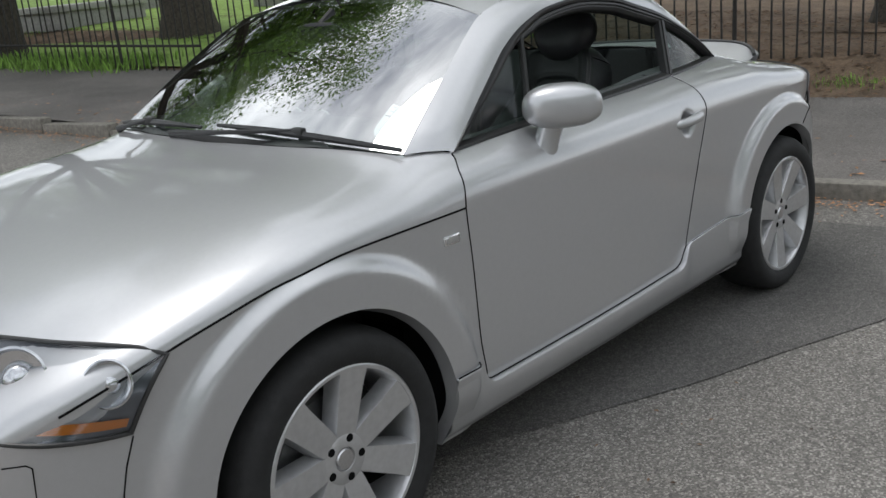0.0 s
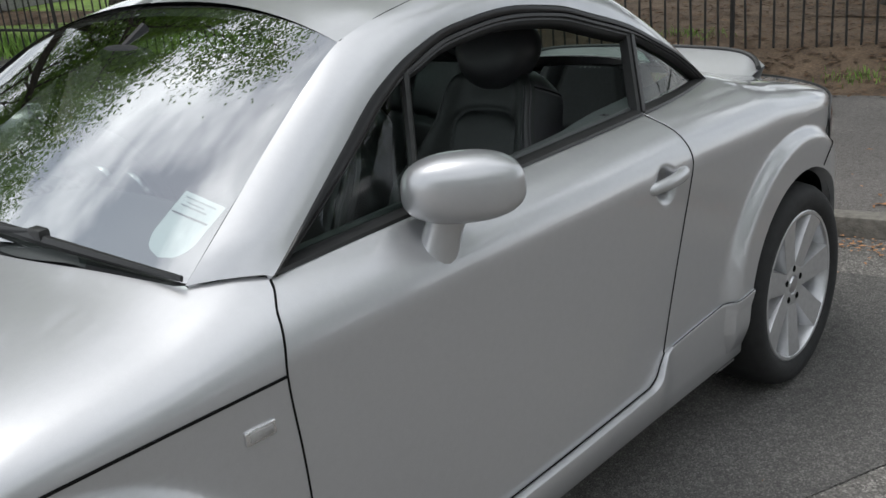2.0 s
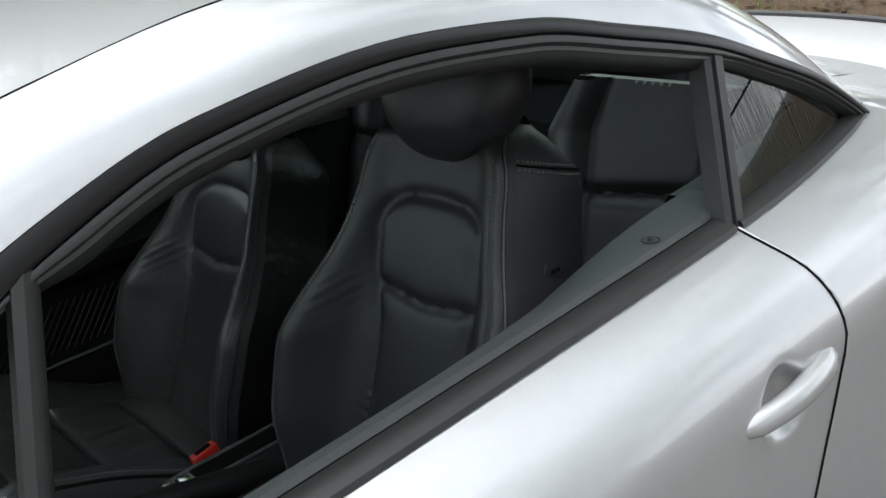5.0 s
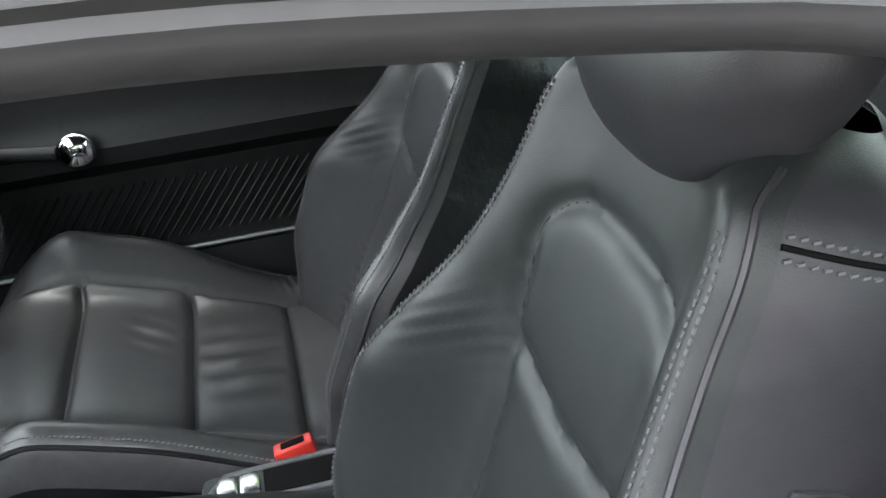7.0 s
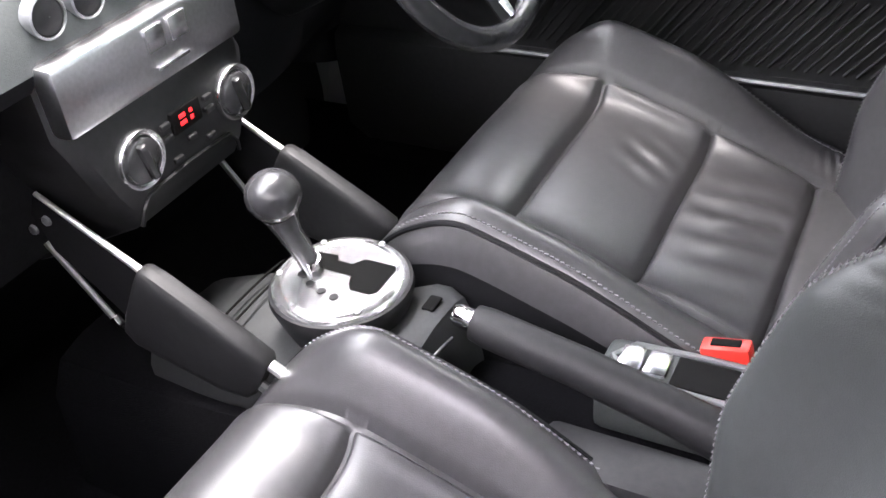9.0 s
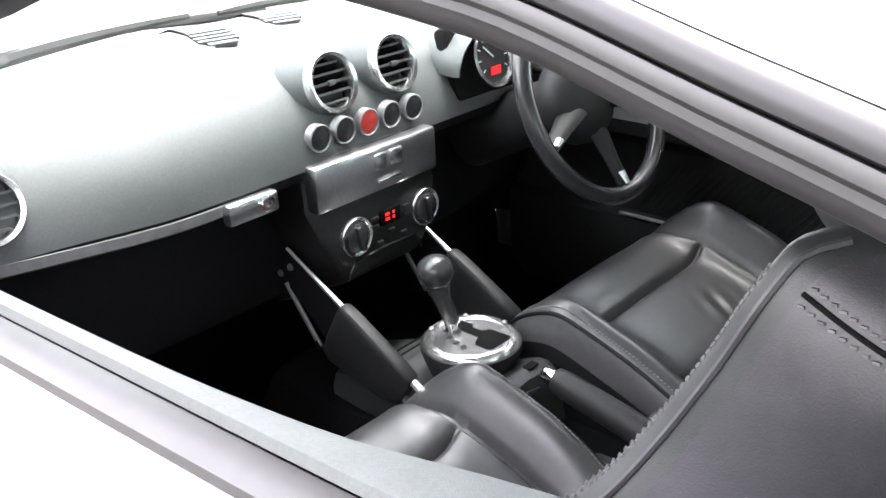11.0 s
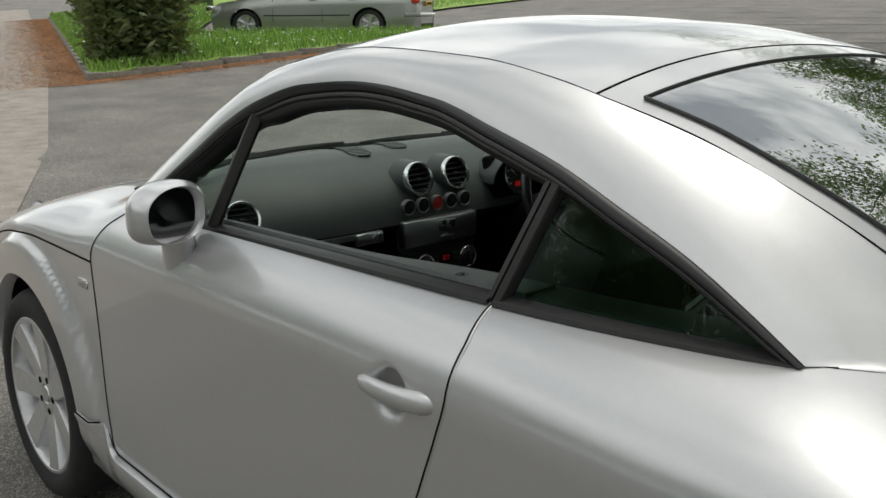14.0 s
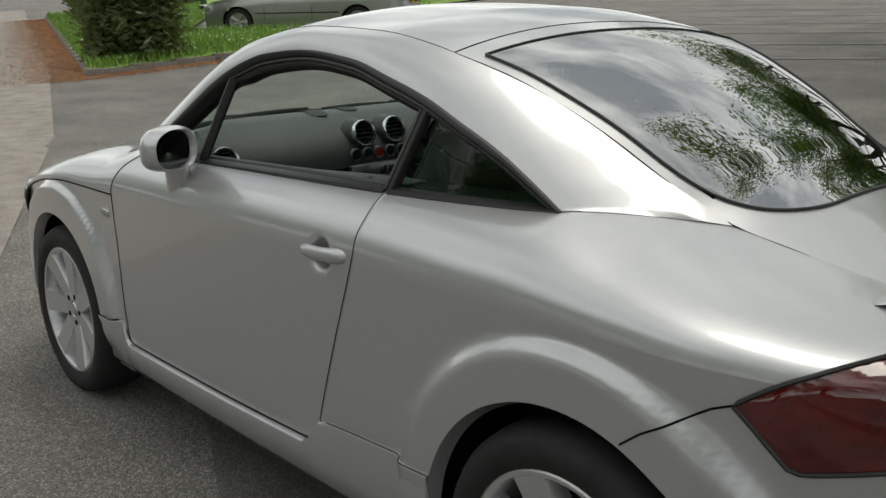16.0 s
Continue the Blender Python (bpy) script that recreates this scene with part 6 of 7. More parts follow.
# door cards
for s in (-1, 1):
    card = new("door_card")
    card.parent = car
    tagged(card, "black door trim with a net pocket and grab rail")
    bm = bmesh.new()
    prof = [(0.700, 0.968), (0.655, 0.975), (0.628, 0.965), (0.62, 0.93), (0.632, 0.86), (0.640, 0.80), (0.628, 0.775), (0.612, 0.755), (0.618, 0.725), (0.645, 0.705), (0.668, 0.69), (0.672, 0.60), (0.668, 0.545), (0.645, 0.535), (0.640, 0.50), (0.650, 0.36), (0.70, 0.30)]
    ledge = spline([0.56, 1.0, 1.3, 1.45, 1.56, 1.7, 1.8], [0.722, 0.700, 0.690, 0.677, 0.652, 0.626, 0.618])
    rows = []
    for x in stations(0.56, 1.80, 30):
        y0, z0 = ledge(x), belt_z(x)
        row = [(belt_y(x) - 0.018, z0 + 0.009), (belt_y(x) - 0.022, z0 + 0.0155), (y0 + 0.008, z0 + 0.0165), (y0, z0 + 0.010), (y0 - 0.004, z0 - 0.03), (min(y0 - 0.006, 0.660), 0.90)]
        rows.append([(x, s * y, z) for y, z in row] + [(x, s * (y - 0.03 * smooth(1.55, 1.95, x)), z) for y, z in prof[4:]])
    lattice(bm, [r[4:] for r in rows])
    part("card_panel", bm, M_BLACK, card)
    bm = bmesh.new()
    lattice(bm, [r[:5] for r in rows])
    part("card_ledge", bm, M_DASH, card, "dark grey soft upper ledge of the door")
    bm = bmesh.new()
    tube(bm, [(x, s * 0.642, 0.546) for x in stations(0.85, 1.62, 8)], 0.004, 6)
    part("pocket_rail", bm, M_ALU_DULL, card)
    bm = bmesh.new()
    for k in range(44):
        x = 0.88 + 0.017 * k
        tube(bm, [(x, s * 0.6645, 0.560), (x + 0.085, s * 0.6665, 0.665)], 0.0022, 4)
    part("pocket_net", bm, M_BLACK, card)
    bm = bmesh.new()
    cup(bm, (1.128, s * 0.605, 0.762), 0.030, 0.022, 0.030, power=2.1)
    part("pull_knob", bm, M_CHROME, card)
    bm = bmesh.new()
    tube(bm, [(0.98, s * 0.615, 0.775), (1.10, s * 0.600, 0.765)], 0.012, 10)
    part("pull_bar", bm, M_BLACK, card)
    bm = bmesh.new()
    lathe(bm, [(0.013, -0.004), (0.013, 0.003), (0.009, 0.004), (0.007, 0.000), (0.004, 0.004), (0.0005, 0.006)], centre=(1.648, s * 0.682, belt_z(1.645) + 0.0125), axis="z", n=20)
    part("lock_pin", bm, M_BLACK, card)

# soft ledges under the rear quarter windows
for s in (-1, 1):
    bm = bmesh.new()
    rows = []
    for x in stations(1.785, 2.26, 16):
        yo, z0 = belt_y(x) - 0.022, belt_z(x) + 0.006
        rows.append([(x, s * (yo - a), z0 + b) for a, b in ((0, -0.004), (0.004, 0.004), (0.05, 0.007), (0.084, 0.004), (0.092, -0.006), (0.094, -0.10))])
    lattice(bm, rows)
    part("quarter_ledge", bm, M_DASH, car, "soft grey ledge under the rear quarter window")

# rear seats, parcel trim, roof lining
for s in (-1, 1):
    rs = new("rear_seat")
    rs.parent = car
    tagged(rs, "dark grey leather rear seat")
    bm = bmesh.new()
    lattice(bm, [[(2.02 + 0.13 * t - 0.030 * math.exp(-((abs(v) - 0.82) / 0.22) ** 2) + 0.055 * max(0.0, abs(v) - 0.9) / 0.1 + 0.016 * math.exp(-((t - 0.58 - 0.06 * v) / 0.03) ** 2) + 0.014 * math.exp(-((abs(v) - 0.56) / 0.05) ** 2), s * (0.31 + 0.23 * v * (1 - 0.25 * max(0, t - 0.8) / 0.2)), 0.56 + 0.46 * t) for v in stations(-1, 1, 60)] for t in stations(0, 1, 60)])
    lattice(bm, [[(2.15 + 0.05 * k, s * (0.31 + 0.23 * v * 0.75), 1.02 - 0.01 * k) for v in stations(-1, 1, 20)] for k in (0, 1)])
    part("rear_back", bm, M_LEATHER, rs)
    bm = bmesh.new()
    lattice(bm, [[(1.72 + 0.32 * t, s * (0.31 + 0.24 * v), 0.53 + 0.05 * math.cos(v * 1.3) + 0.02 * (1 - t) - 0.1 * max(0, 0.12 - t) / 0.12) for v in stations(-1, 1, 16)] for t in stations(0, 1, 16)])
    part("rear_cushion", bm, M_LEATHER, rs)
    bm = bmesh.new()
    lattice(bm, [[(x, s * (0.64 - 0.14 * smooth(1.75, 2.35, x)), z) for z in stations(0.35, 0.95, 8)] for x in stations(1.78, 2.2, 12)])
    part("rear_side_trim", bm, M_BLACK, car)
bm = bmesh.new()
lattice(bm, [[(x, y, lid_z(x) + crown(x) * (1 - (y / 0.56) ** 2) - 0.022) for y in stations(-0.535, 0.535, 14)] for x in stations(0.99, 1.83, 12)])
part("roof_lining", bm, M_HEADLINER, car)
for s in (-1, 1):
    bm = bmesh.new()
    rows = []
    for q in stations(0.3, 12.7, 50):
        a, r = arch_point(q, s, -0.03), rail_point(q, s) + Vector((0, 0, -0.02))
        rows.append([a + Vector((0, 0, -0.028)), a.lerp(r, 0.5) + Vector((0, -s * 0.01, -0.022)), r])
    lattice(bm, rows)
    part("pillar_trim", bm, M_HEADLINER, car)
bm = bmesh.new()
cup(bm, (0.80, 0.0, 1.235), 0.022, 0.115, 0.034, power=2.5)
tube(bm, [(0.80, 0, 1.26), (0.86, 0, 1.30)], 0.012, 8)
part("rear_view_mirror", bm, M_BLACK, car, "black interior mirror")
bm = bmesh.new()
lattice(bm, [[(2.2 + 0.35 * t, y, 0.90 - 0.02 * t) for y in stations(-0.45, 0.45, 6)] for t in (0, 0.5, 1)])
part("load_cover", bm, M_CARPET, car)
# ---- ground ----
KA = radians(10)
KN, KD = Vector((math.cos(KA), math.sin(KA))), Vector((-math.sin(KA), math.cos(KA)))
KERB = Vector((3.88, -0.55))


def kerb_side(x, y):
    """Metres beyond the kerb line behind the car."""
    return (x - KERB.x) * KN.x + (y - KERB.y) * KN.y


def kerb_xy(u, w):
    return KERB.x + KN.x * u + KD.x * w, KERB.y + KN.y * u + KD.y * w


def rise(x, y):
    """The ground climbs gently beyond the car."""
    z = 0.05 * max(0.0, y - 1.2) + 0.025 * max(0.0, -x - 1.5)
    return min(z, 45.0)


def grid_sheet(name, us, ws, point, mat, label=""):
    bm = bmesh.new()
    lattice(bm, [[point(u, w) for w in ws] for u in us])
    ob = part(name, bm, mat, None)
    return tagged(ob, label, kind="structure")


# the road runs under everything out to the horizon
far = [-1500, -600, -250, -120, -70, -45]
axis_x = far + stations(-40, 24, 64) + [30, 45, 80, 200, 600, 1500]
axis_y = far + stations(-40, 40, 80) + [50, 80, 200, 600, 1500]
grid_sheet("road", axis_x, axis_y, lambda x, y: (x, y, rise(x, y) - (0.20 * smooth(0.1, 1.0, kerb_side(x, y)))), M_ASPHALT, "worn grey asphalt road and parking ground")
VERGE, BANK = 2.95, 4.5


def path_z(u, w):
    x, y = kerb_xy(u, w)
    return rise(x, y) + 0.085 + 0.24 * smooth(VERGE - 0.1, BANK, u) + 0.012 * math.sin(x * 3.1 + y * 1.7) * smooth(VERGE, VERGE + 0.3, u)


def path_point(u, w, lift=0.0):
    x, y = kerb_xy(u, w)
    return (x, y, path_z(u, w) + lift)


WS = stations(-9, 30, 78)
grid_sheet("footway", [0.12] + stations(0.4, VERGE, 8), WS, path_point, M_FOOTWAY, "dark asphalt footway behind the kerb")
grid_sheet("verge", stations(VERGE, BANK + 1.2, 22), WS, path_point, M_SOIL, "bare verge with leaf litter under the fence")
grid_sheet("churchyard_soil", [BANK + 1.15, 7, 9, 12, 16, 22, 30, 45, 70], [-60, -30, -15] + [w for w in WS[::3] if w < 6.1], lambda u, w: path_point(u, w, 0.0), M_SOIL, "bare shaded soil and leaf litter behind the railings")
grid_sheet("churchyard_grass", [BANK + 1.15, 7, 9, 12, 16, 22, 30, 45, 70], [w for w in WS[::3] if w >= 5.9] + [35, 50, 80], lambda u, w: path_point(u, w, 0.0), M_GRASS, "mown churchyard grass beyond the railings")

# kerb stones
bm = bmesh.new()
block(bm, (0, 0, 0), (0.125, 0.905, 0.24), 0.012)
kerb_mesh = mesh_from(bm, "kerb_stone", M_KERB)
kerb = tagged(new("kerb"), "weathered stone kerb edging the footway", kind="structure")
for k in range(-7, 26):
    ob = new("kerb_stone", kerb_mesh)
    ob.parent = kerb
    x, y = kerb_xy(0.06, 0.92 * k)
    ob.matrix_basis = Matrix.Translation((x, y, rise(x, y) - 0.03)) @ Matrix.Rotation(KA, 4, "Z") @ Matrix.Rotation(radians(0.6 * math.sin(k * 5.1)), 4, "X")

# ---- railings ----
FA = radians(19)
FN, FD, FP = Vector((math.cos(FA), math.sin(FA))), Vector((-math.sin(FA), math.cos(FA))), Vector((7.55, 1.5))
fence = thing("iron_fence", "rusty dark iron railings with plain upright bars", "fence")


def fence_xyz(d, h):
    x, y = FP.x + FD.x * d, FP.y + FD.y * d
    u = kerb_side(x, y)
    w = (x - KERB.x) * KD.x + (y - KERB.y) * KD.y
    return Vector((x, y, path_z(u, w) + h))


bm = bmesh.new()
tube(bm, [(0, 0, -0.08), (0, 0, 0.6), (0, 0, 1.28), (0, 0, 1.36)], [0.010, 0.010, 0.010, 0.002], 6)
bar_mesh = mesh_from(bm, "fence_bar", M_IRON)
bm = bmesh.new()
tube(bm, [(0, 0, -0.1), (0, 0, 0.7), (0, 0, 1.42), (0, 0, 1.47)], [0.021, 0.021, 0.021, 0.008], 8)
post_mesh = mesh_from(bm, "fence_post", M_IRON)
for k in range(-60, 150):
    d = 0.112 * k
    ob = new("fence_post" if k % 22 == 3 else "fence_bar", post_mesh if k % 22 == 3 else bar_mesh)
    ob.parent = fence
    ob.matrix_basis = Matrix.Translation(fence_xyz(d, 0)) @ Matrix.Rotation(radians(1.2 * math.sin(k * 2.7)), 4, "X") @ Matrix.Rotation(radians(1.0 * math.sin(k * 1.9)), 4, "Y")
for h in (0.30, 1.20):
    bm = bmesh.new()
    tube(bm, [fence_xyz(d, h) for d in stations(6.5 if h < 1 else -6.8, 16.8, 40)], 0.013, 6, flat=1.4)
    part("fence_rail", bm, M_IRON, fence)

def churchyard(d, b):
    p = fence_xyz(d, 0.0)
    x, y = p.x + FN.x * b, p.y + FN.y * b
    w = (x - KERB.x) * KD.x + (y - KERB.y) * KD.y
    return (x, y, max(path_z(kerb_side(x, y), w), p.z - 0.02) + 0.03)


grid_sheet("churchyard_lawn", stations(5.2, 24, 30), [0.14, 0.5, 1.2, 2.5, 5, 9, 15, 25], churchyard, M_GRASS, "bright mown grass right behind the railings")

# ---- loose leaves, twigs and grass tufts ----
def scatter(name, count, place, size, mat, label, seed, up=0.15):
    rng = random.Random(seed)
    vs, fs = [], []
    for _ in range(count):
        p = Vector(place(rng))
        a, l = rng.uniform(0, 6.28), rng.uniform(*size)
        d, n = Vector((math.cos(a), math.sin(a), rng.uniform(-up, up))) * l, Vector((-math.sin(a), math.cos(a), rng.uniform(-up, up))) * l * rng.uniform(0.35, 0.6)
        b = len(vs)
        vs += [p - d, p - n + Vector((0, 0, l * 0.15)), p + d, p + n + Vector((0, 0, l * 0.1))]
        fs.append((b, b + 1, b + 2, b + 3))
    me = bpy.data.meshes.new(name)
    me.from_pydata([tuple(v) for v in vs], [], fs)
    me.materials.append(mat)
    return tagged(new(name, me), label, kind="stuff")


def tufts(name, count, place, height, mat, label, seed, lean=0.5):
    rng = random.Random(seed)
    vs, fs = [], []
    for _ in range(count):
        p = Vector(place(rng))
        a, h = rng.uniform(0, 6.28), rng.uniform(*height)
        side = Vector((math.cos(a), math.sin(a), 0)) * h * 0.07
        tip = p + Vector((rng.uniform(-lean, lean) * h, rng.uniform(-lean, lean) * h, h))
        mid = p.lerp(tip, 0.5) + Vector((0, 0, h * 0.12))
        b = len(vs)
        vs += [p - side, p + side, mid + side * 0.7, tip, mid - side * 0.7]
        fs.append((b, b + 1, b + 2, b + 3, b + 4))
    me = bpy.data.meshes.new(name)
    me.from_pydata([tuple(v) for v in vs], [], fs)
    me.materials.append(mat)
    return tagged(new(name, me), label, kind="stuff")


M_DEAD = material("dead_leaves", (0.13, 0.075, 0.04), 0.9, noise=0.3, scale=20, random_tint=0.6)
scatter("verge_leaves", 24000, lambda r: path_point(r.uniform(VERGE - 0.12, BANK + 3.5), r.uniform(-6, 20), 0.015), (0.012, 0.045), M_DEAD, "brown dead leaves lying on the verge", 3)
scatter("gutter_leaves", 5200, lambda r: (lambda u, w: (*kerb_xy(u, w), rise(*kerb_xy(u, w)) + 0.006))(-abs(r.gauss(0, 0.14)), r.uniform(-7, 22)), (0.006, 0.022), M_LITTER, "orange leaf litter gathered in the gutter", 4)
scatter("footway_leaves", 500, lambda r: path_point(0.15 + abs(r.gauss(0, 0.6)), r.uniform(-6, 20), 0.006), (0.008, 0.03), M_LITTER, "scattered fallen leaves on the footway", 5)
scatter("road_debris", 420, lambda r: (lambda x, y: (x, y, rise(x, y) + 0.004))(r.uniform(-3, 4), -0.95 - abs(r.gauss(0, 0.9))), (0.003, 0.011), M_DEAD, "small leaf scraps on the asphalt", 6)
M_PEBBLE = material("pale_grit", (0.28, 0.27, 0.25), 0.9, noise=0.2, scale=30, random_tint=0.4)
scatter("road_grit", 3200, lambda r: (lambda x, y: (x, y, rise(x, y) + 0.003))(r.uniform(-4, 4), -0.7 - abs(r.gauss(0, 1.3))), (0.002, 0.006), M_PEBBLE, "pale grit in the asphalt", 7, 0.5)
rng0 = random.Random(11)
patches = [(rng0.uniform(VERGE + 0.1, BANK + 0.3), rng0.uniform(-5, 18), rng0.uniform(0.15, 0.45)) for _ in range(26)]
tufts("verge_grass", 4200, lambda r: (lambda p: path_point(p[0] + r.gauss(0, p[2] * 0.5), p[1] + r.gauss(0, p[2]), 0.0))(r.choice(patches)), (0.02, 0.07), M_BLADE, "tufts of green grass on the verge", 8)
tufts("fence_foot_grass", 5000, lambda r: tuple(fence_xyz(r.uniform(7.5, 16), 0.0) + Vector((r.gauss(0.25, 0.25), r.gauss(0, 0.1), 0))), (0.06, 0.22), M_BLADE, "longer grass along the foot of the railings", 9)

# ---- churchyard stones ----
def tomb(x, y, turn, size, label):
    t = thing("table_tomb", label, "tomb", "churchyard stones", (x, y, path_z(kerb_side(x, y), (x - KERB.x) * KD.x + (y - KERB.y) * KD.y) - 0.03))
    t.rotation_euler = (0, 0, turn)
    bm = bmesh.new()
    block(bm, (0, 0, size[2] / 2), size, 0.03)
    part("tomb_base", bm, M_STONE, t)
    bm = bmesh.new()
    block(bm, (0, 0, size[2] + 0.05), (size[0] + 0.16, size[1] + 0.16, 0.10), 0.02)
    part("tomb_slab", bm, M_STONE, t)


def headstone(x, y, turn, w, h):
    t = thing("headstone", "pale upright gravestone in the grass", "gravestone", "churchyard stones", (x, y, path_z(kerb_side(x, y), (x - KERB.x) * KD.x + (y - KERB.y) * KD.y) - 0.05))
    t.rotation_euler = (0, radians(2), turn)
    bm = bmesh.new()
    rows = []
    for yy in (-0.05, 0.05):
        rows.append([(-w, yy, 0), (w, yy, 0), (w, yy, h * 0.8), (w * 0.75, yy, h * 0.93), (w * 0.35, yy, h), (-w * 0.35, yy, h), (-w * 0.75, yy, h * 0.93), (-w, yy, h * 0.8)])
    vs = lattice(bm, rows, closed=True)
    bm.faces.new(vs[0])
    bm.faces.new(vs[1][::-1])
    part("stone_slab", bm, M_STONE, t)


tomb(6.9, 13.3, radians(20), (2.3, 1.0, 0.28), "low pale stone table tomb in the grass")
tomb(11.2, 12.8, radians(28), (2.0, 0.9, 0.30), "low pale stone table tomb in the grass")
for x, y, a, w, h in ((9.3, 14.9, 0.5, 0.36, 1.0), (10.1, 14.6, 0.4, 0.34, 0.9), (11.9, 15.8, 0.45, 0.4, 1.1), (14.5, 11.0, 0.3, 0.35, 0.9), (5.0, 19.0, 0.6, 0.36, 1.0), (15.5, 6.5, 0.2, 0.36, 0.8)):
    headstone(x, y, a, w, h)

# ---- trees ----
def tree_parts(seed, height, spread, first, leaves, leaf, mat):
    """A trunk with forking limbs, and a crown of many loose leaf sprays."""
    rng = random.Random(seed)
    bm = bmesh.new()
    tips = []

    def limb(p, d, length, r, depth):
        pts, rs = [p], [r]
        q, dd = p.copy(), d.copy()
        n = 5
        for i in range(n):
            dd = (dd + Vector((rng.gauss(0, 0.13), rng.gauss(0, 0.13), rng.gauss(0.02, 0.07)))).normalized()
            q = q + dd * (length / n)
            pts.append(q.copy())
            rs.append(r * (1 - 0.55 * (i + 1) / n))
            if depth <= 2 and i >= 2:
                tips.append(q.copy())
        tube(bm, pts, rs, 8 if depth > 2 else 5, caps=False)
        if depth > 0:
            for k in range(3 if depth > 1 else 2):
                a = rng.uniform(0, 6.28)
                out = Vector((math.cos(a), math.sin(a), rng.uniform(0.05, 0.6)))
                limb(pts[rng.choice((3, 4, 5))], (dd * 0.55 + out * 0.75 * spread).normalized(), length * rng.uniform(0.55, 0.75), rs[-1] * 0.85, depth - 1)
        else:
            tips.append(q.copy())

    trunk_r = height * 0.022 + 0.06
    pts = [Vector((0, 0, -0.2)), Vector((0, 0, 0.3)), Vector((0.05, 0.03, first * 0.5)), Vector((0.0, 0.08, first))]
    tube(bm, pts, [trunk_r * 1.5, trunk_r * 1.1, trunk_r * 0.95, trunk_r * 0.85], 14, caps=False)
    for k in range(5):
        a = 6.28 * k / 5 + rng.uniform(-0.4, 0.4)
        limb(pts[-1] - Vector((0, 0, rng.uniform(0, first * 0.15))), Vector((math.cos(a) * spread, math.sin(a) * spread, rng.uniform(0.45, 1.1))).normalized(), height * rng.uniform(0.26, 0.36), trunk_r * 0.55, 3)
    limb(pts[-1], Vector((0.05, 0.02, 1)), height * 0.38, trunk_r * 0.7, 3)
    vs, fs = [], []
    per = max(1, leaves // len(tips))
    for tip in tips:
        for _ in range(per):
            p = tip + Vector((rng.gauss(0, 0.42), rng.gauss(0, 0.42), rng.gauss(-0.05, 0.30)))
            a, b, l = rng.uniform(0, 6.28), rng.uniform(-0.9, 0.9), leaf * rng.uniform(0.6, 1.3)
            d = Vector((math.cos(a) * math.cos(b), math.sin(a) * math.cos(b), math.sin(b))) * l
            n = d.cross(Vector((rng.gauss(0, 1), rng.gauss(0, 1), rng.gauss(0, 1)))).normalized() * l * 0.45
            k = len(vs)
            vs += [p - d, p + n, p + d, p - n]
            fs.append((k, k + 1, k + 2, k + 3))
    me = bpy.data.meshes.new("crown")
    me.from_pydata([tuple(v) for v in vs], [], fs)
    me.materials.append(mat)
    return mesh_from(bm, "trunk", M_BARK), me


TREES = [tree_parts(21, 12.0, 1.0, 2.6, 34000, 0.075, M_LEAF), tree_parts(22, 14.0, 1.15, 3.2, 36000, 0.08, M_LEAF), tree_parts(25, 8.5, 1.3, 0.9, 42000, 0.06, M_LEAF)]


def plant(kind, x, y, turn, size, label, z=None):
    t = thing("tree", label, "tree", "trees round the car park", (x, y, rise(x, y) + (0.3 if kerb_side(x, y) > VERGE else 0.0) if z is None else z))
    t.rotation_euler = (0, 0, turn)
    t.scale = (size, size, size * (1.62 if kind == 0 and size == 0.8 else 1.0))
    for name, me in zip(("trunk", "crown"), TREES[kind]):
        ob = new(name, me)
        ob.parent = t


TREE_TEXT = "tall leafy broadleaf tree with a dark trunk"
for kind, x, y, turn, size in ((0, 4.75, 11.4, 0.4, 0.8), (0, 6.7, 9.75, 1.1, 1.05), (1, 10.5, 1.25, 2.0, 0.8), (1, -1.3, 14.8, 3.6, 0.72), (0, 4.5, 25.0, 5.0, 1.2), (1, 17.0, 24.0, 2.9, 1.2),
                               (2, -8.0, -11.5, 0.0, 1.0), (2, -2.2, -12.5, 1.0, 1.1), (2, 3.5, -13.0, 2.2, 1.05), (1, 10.0, -12.0, 4.0, 1.0), (2, -14.5, -10.0, 5.0, 1.1), (1, -26.0, -16.0, 0.3, 1.2), (0, 20.0, 6.0, 0.9, 1.1)):
    plant(kind, x, y, turn, size, TREE_TEXT)

# ---- planted island with kerb, bush and grass ----
ISLE = [Vector(p) for p in ((-11.9, 4.0), (-12.35, 7.2), (-12.9, 12.6), (-18.3, 8.9), (-24, 12.6), (-31, 16.0), (-31, 10.2))]


def in_poly(x, y, poly):
    inside, j = False, len(poly) - 1
    for i in range(len(poly)):
        a, b = poly[i], poly[j]
        if (a.y > y) != (b.y > y) and x < (b.x - a.x) * (y - a.y) / (b.y - a.y) + a.x:
            inside = not inside
        j = i
    return inside


def isle_sheet(name, poly, lift, mat, label):
    bm = bmesh.new()
    f = bm.faces.new([bm.verts.new((p.x, p.y, 0)) for p in poly])
    bmesh.ops.triangulate(bm, faces=[f])
    bmesh.ops.subdivide_edges(bm, edges=bm.edges, cuts=7, use_grid_fill=True)
    for v in bm.verts:
        v.co.z = rise(v.co.x, v.co.y) + lift
    return tagged(part(name, bm, mat, None), label, kind="structure")


isle_sheet("island_grass", ISLE, 0.09, M_GRASS, "long green grass on the planted island")
LAWN = [Vector(p) for p in ((-18.9, 14.2), (-21.0, 19.5), (-24.5, 32.0), (-48.0, 48.0), (-48.0, 18.0), (-27.0, 15.5))]
isle_sheet("far_lawn", LAWN, 0.06, M_GRASS, "green lawn behind the parked estate car")
bm = bmesh.new()
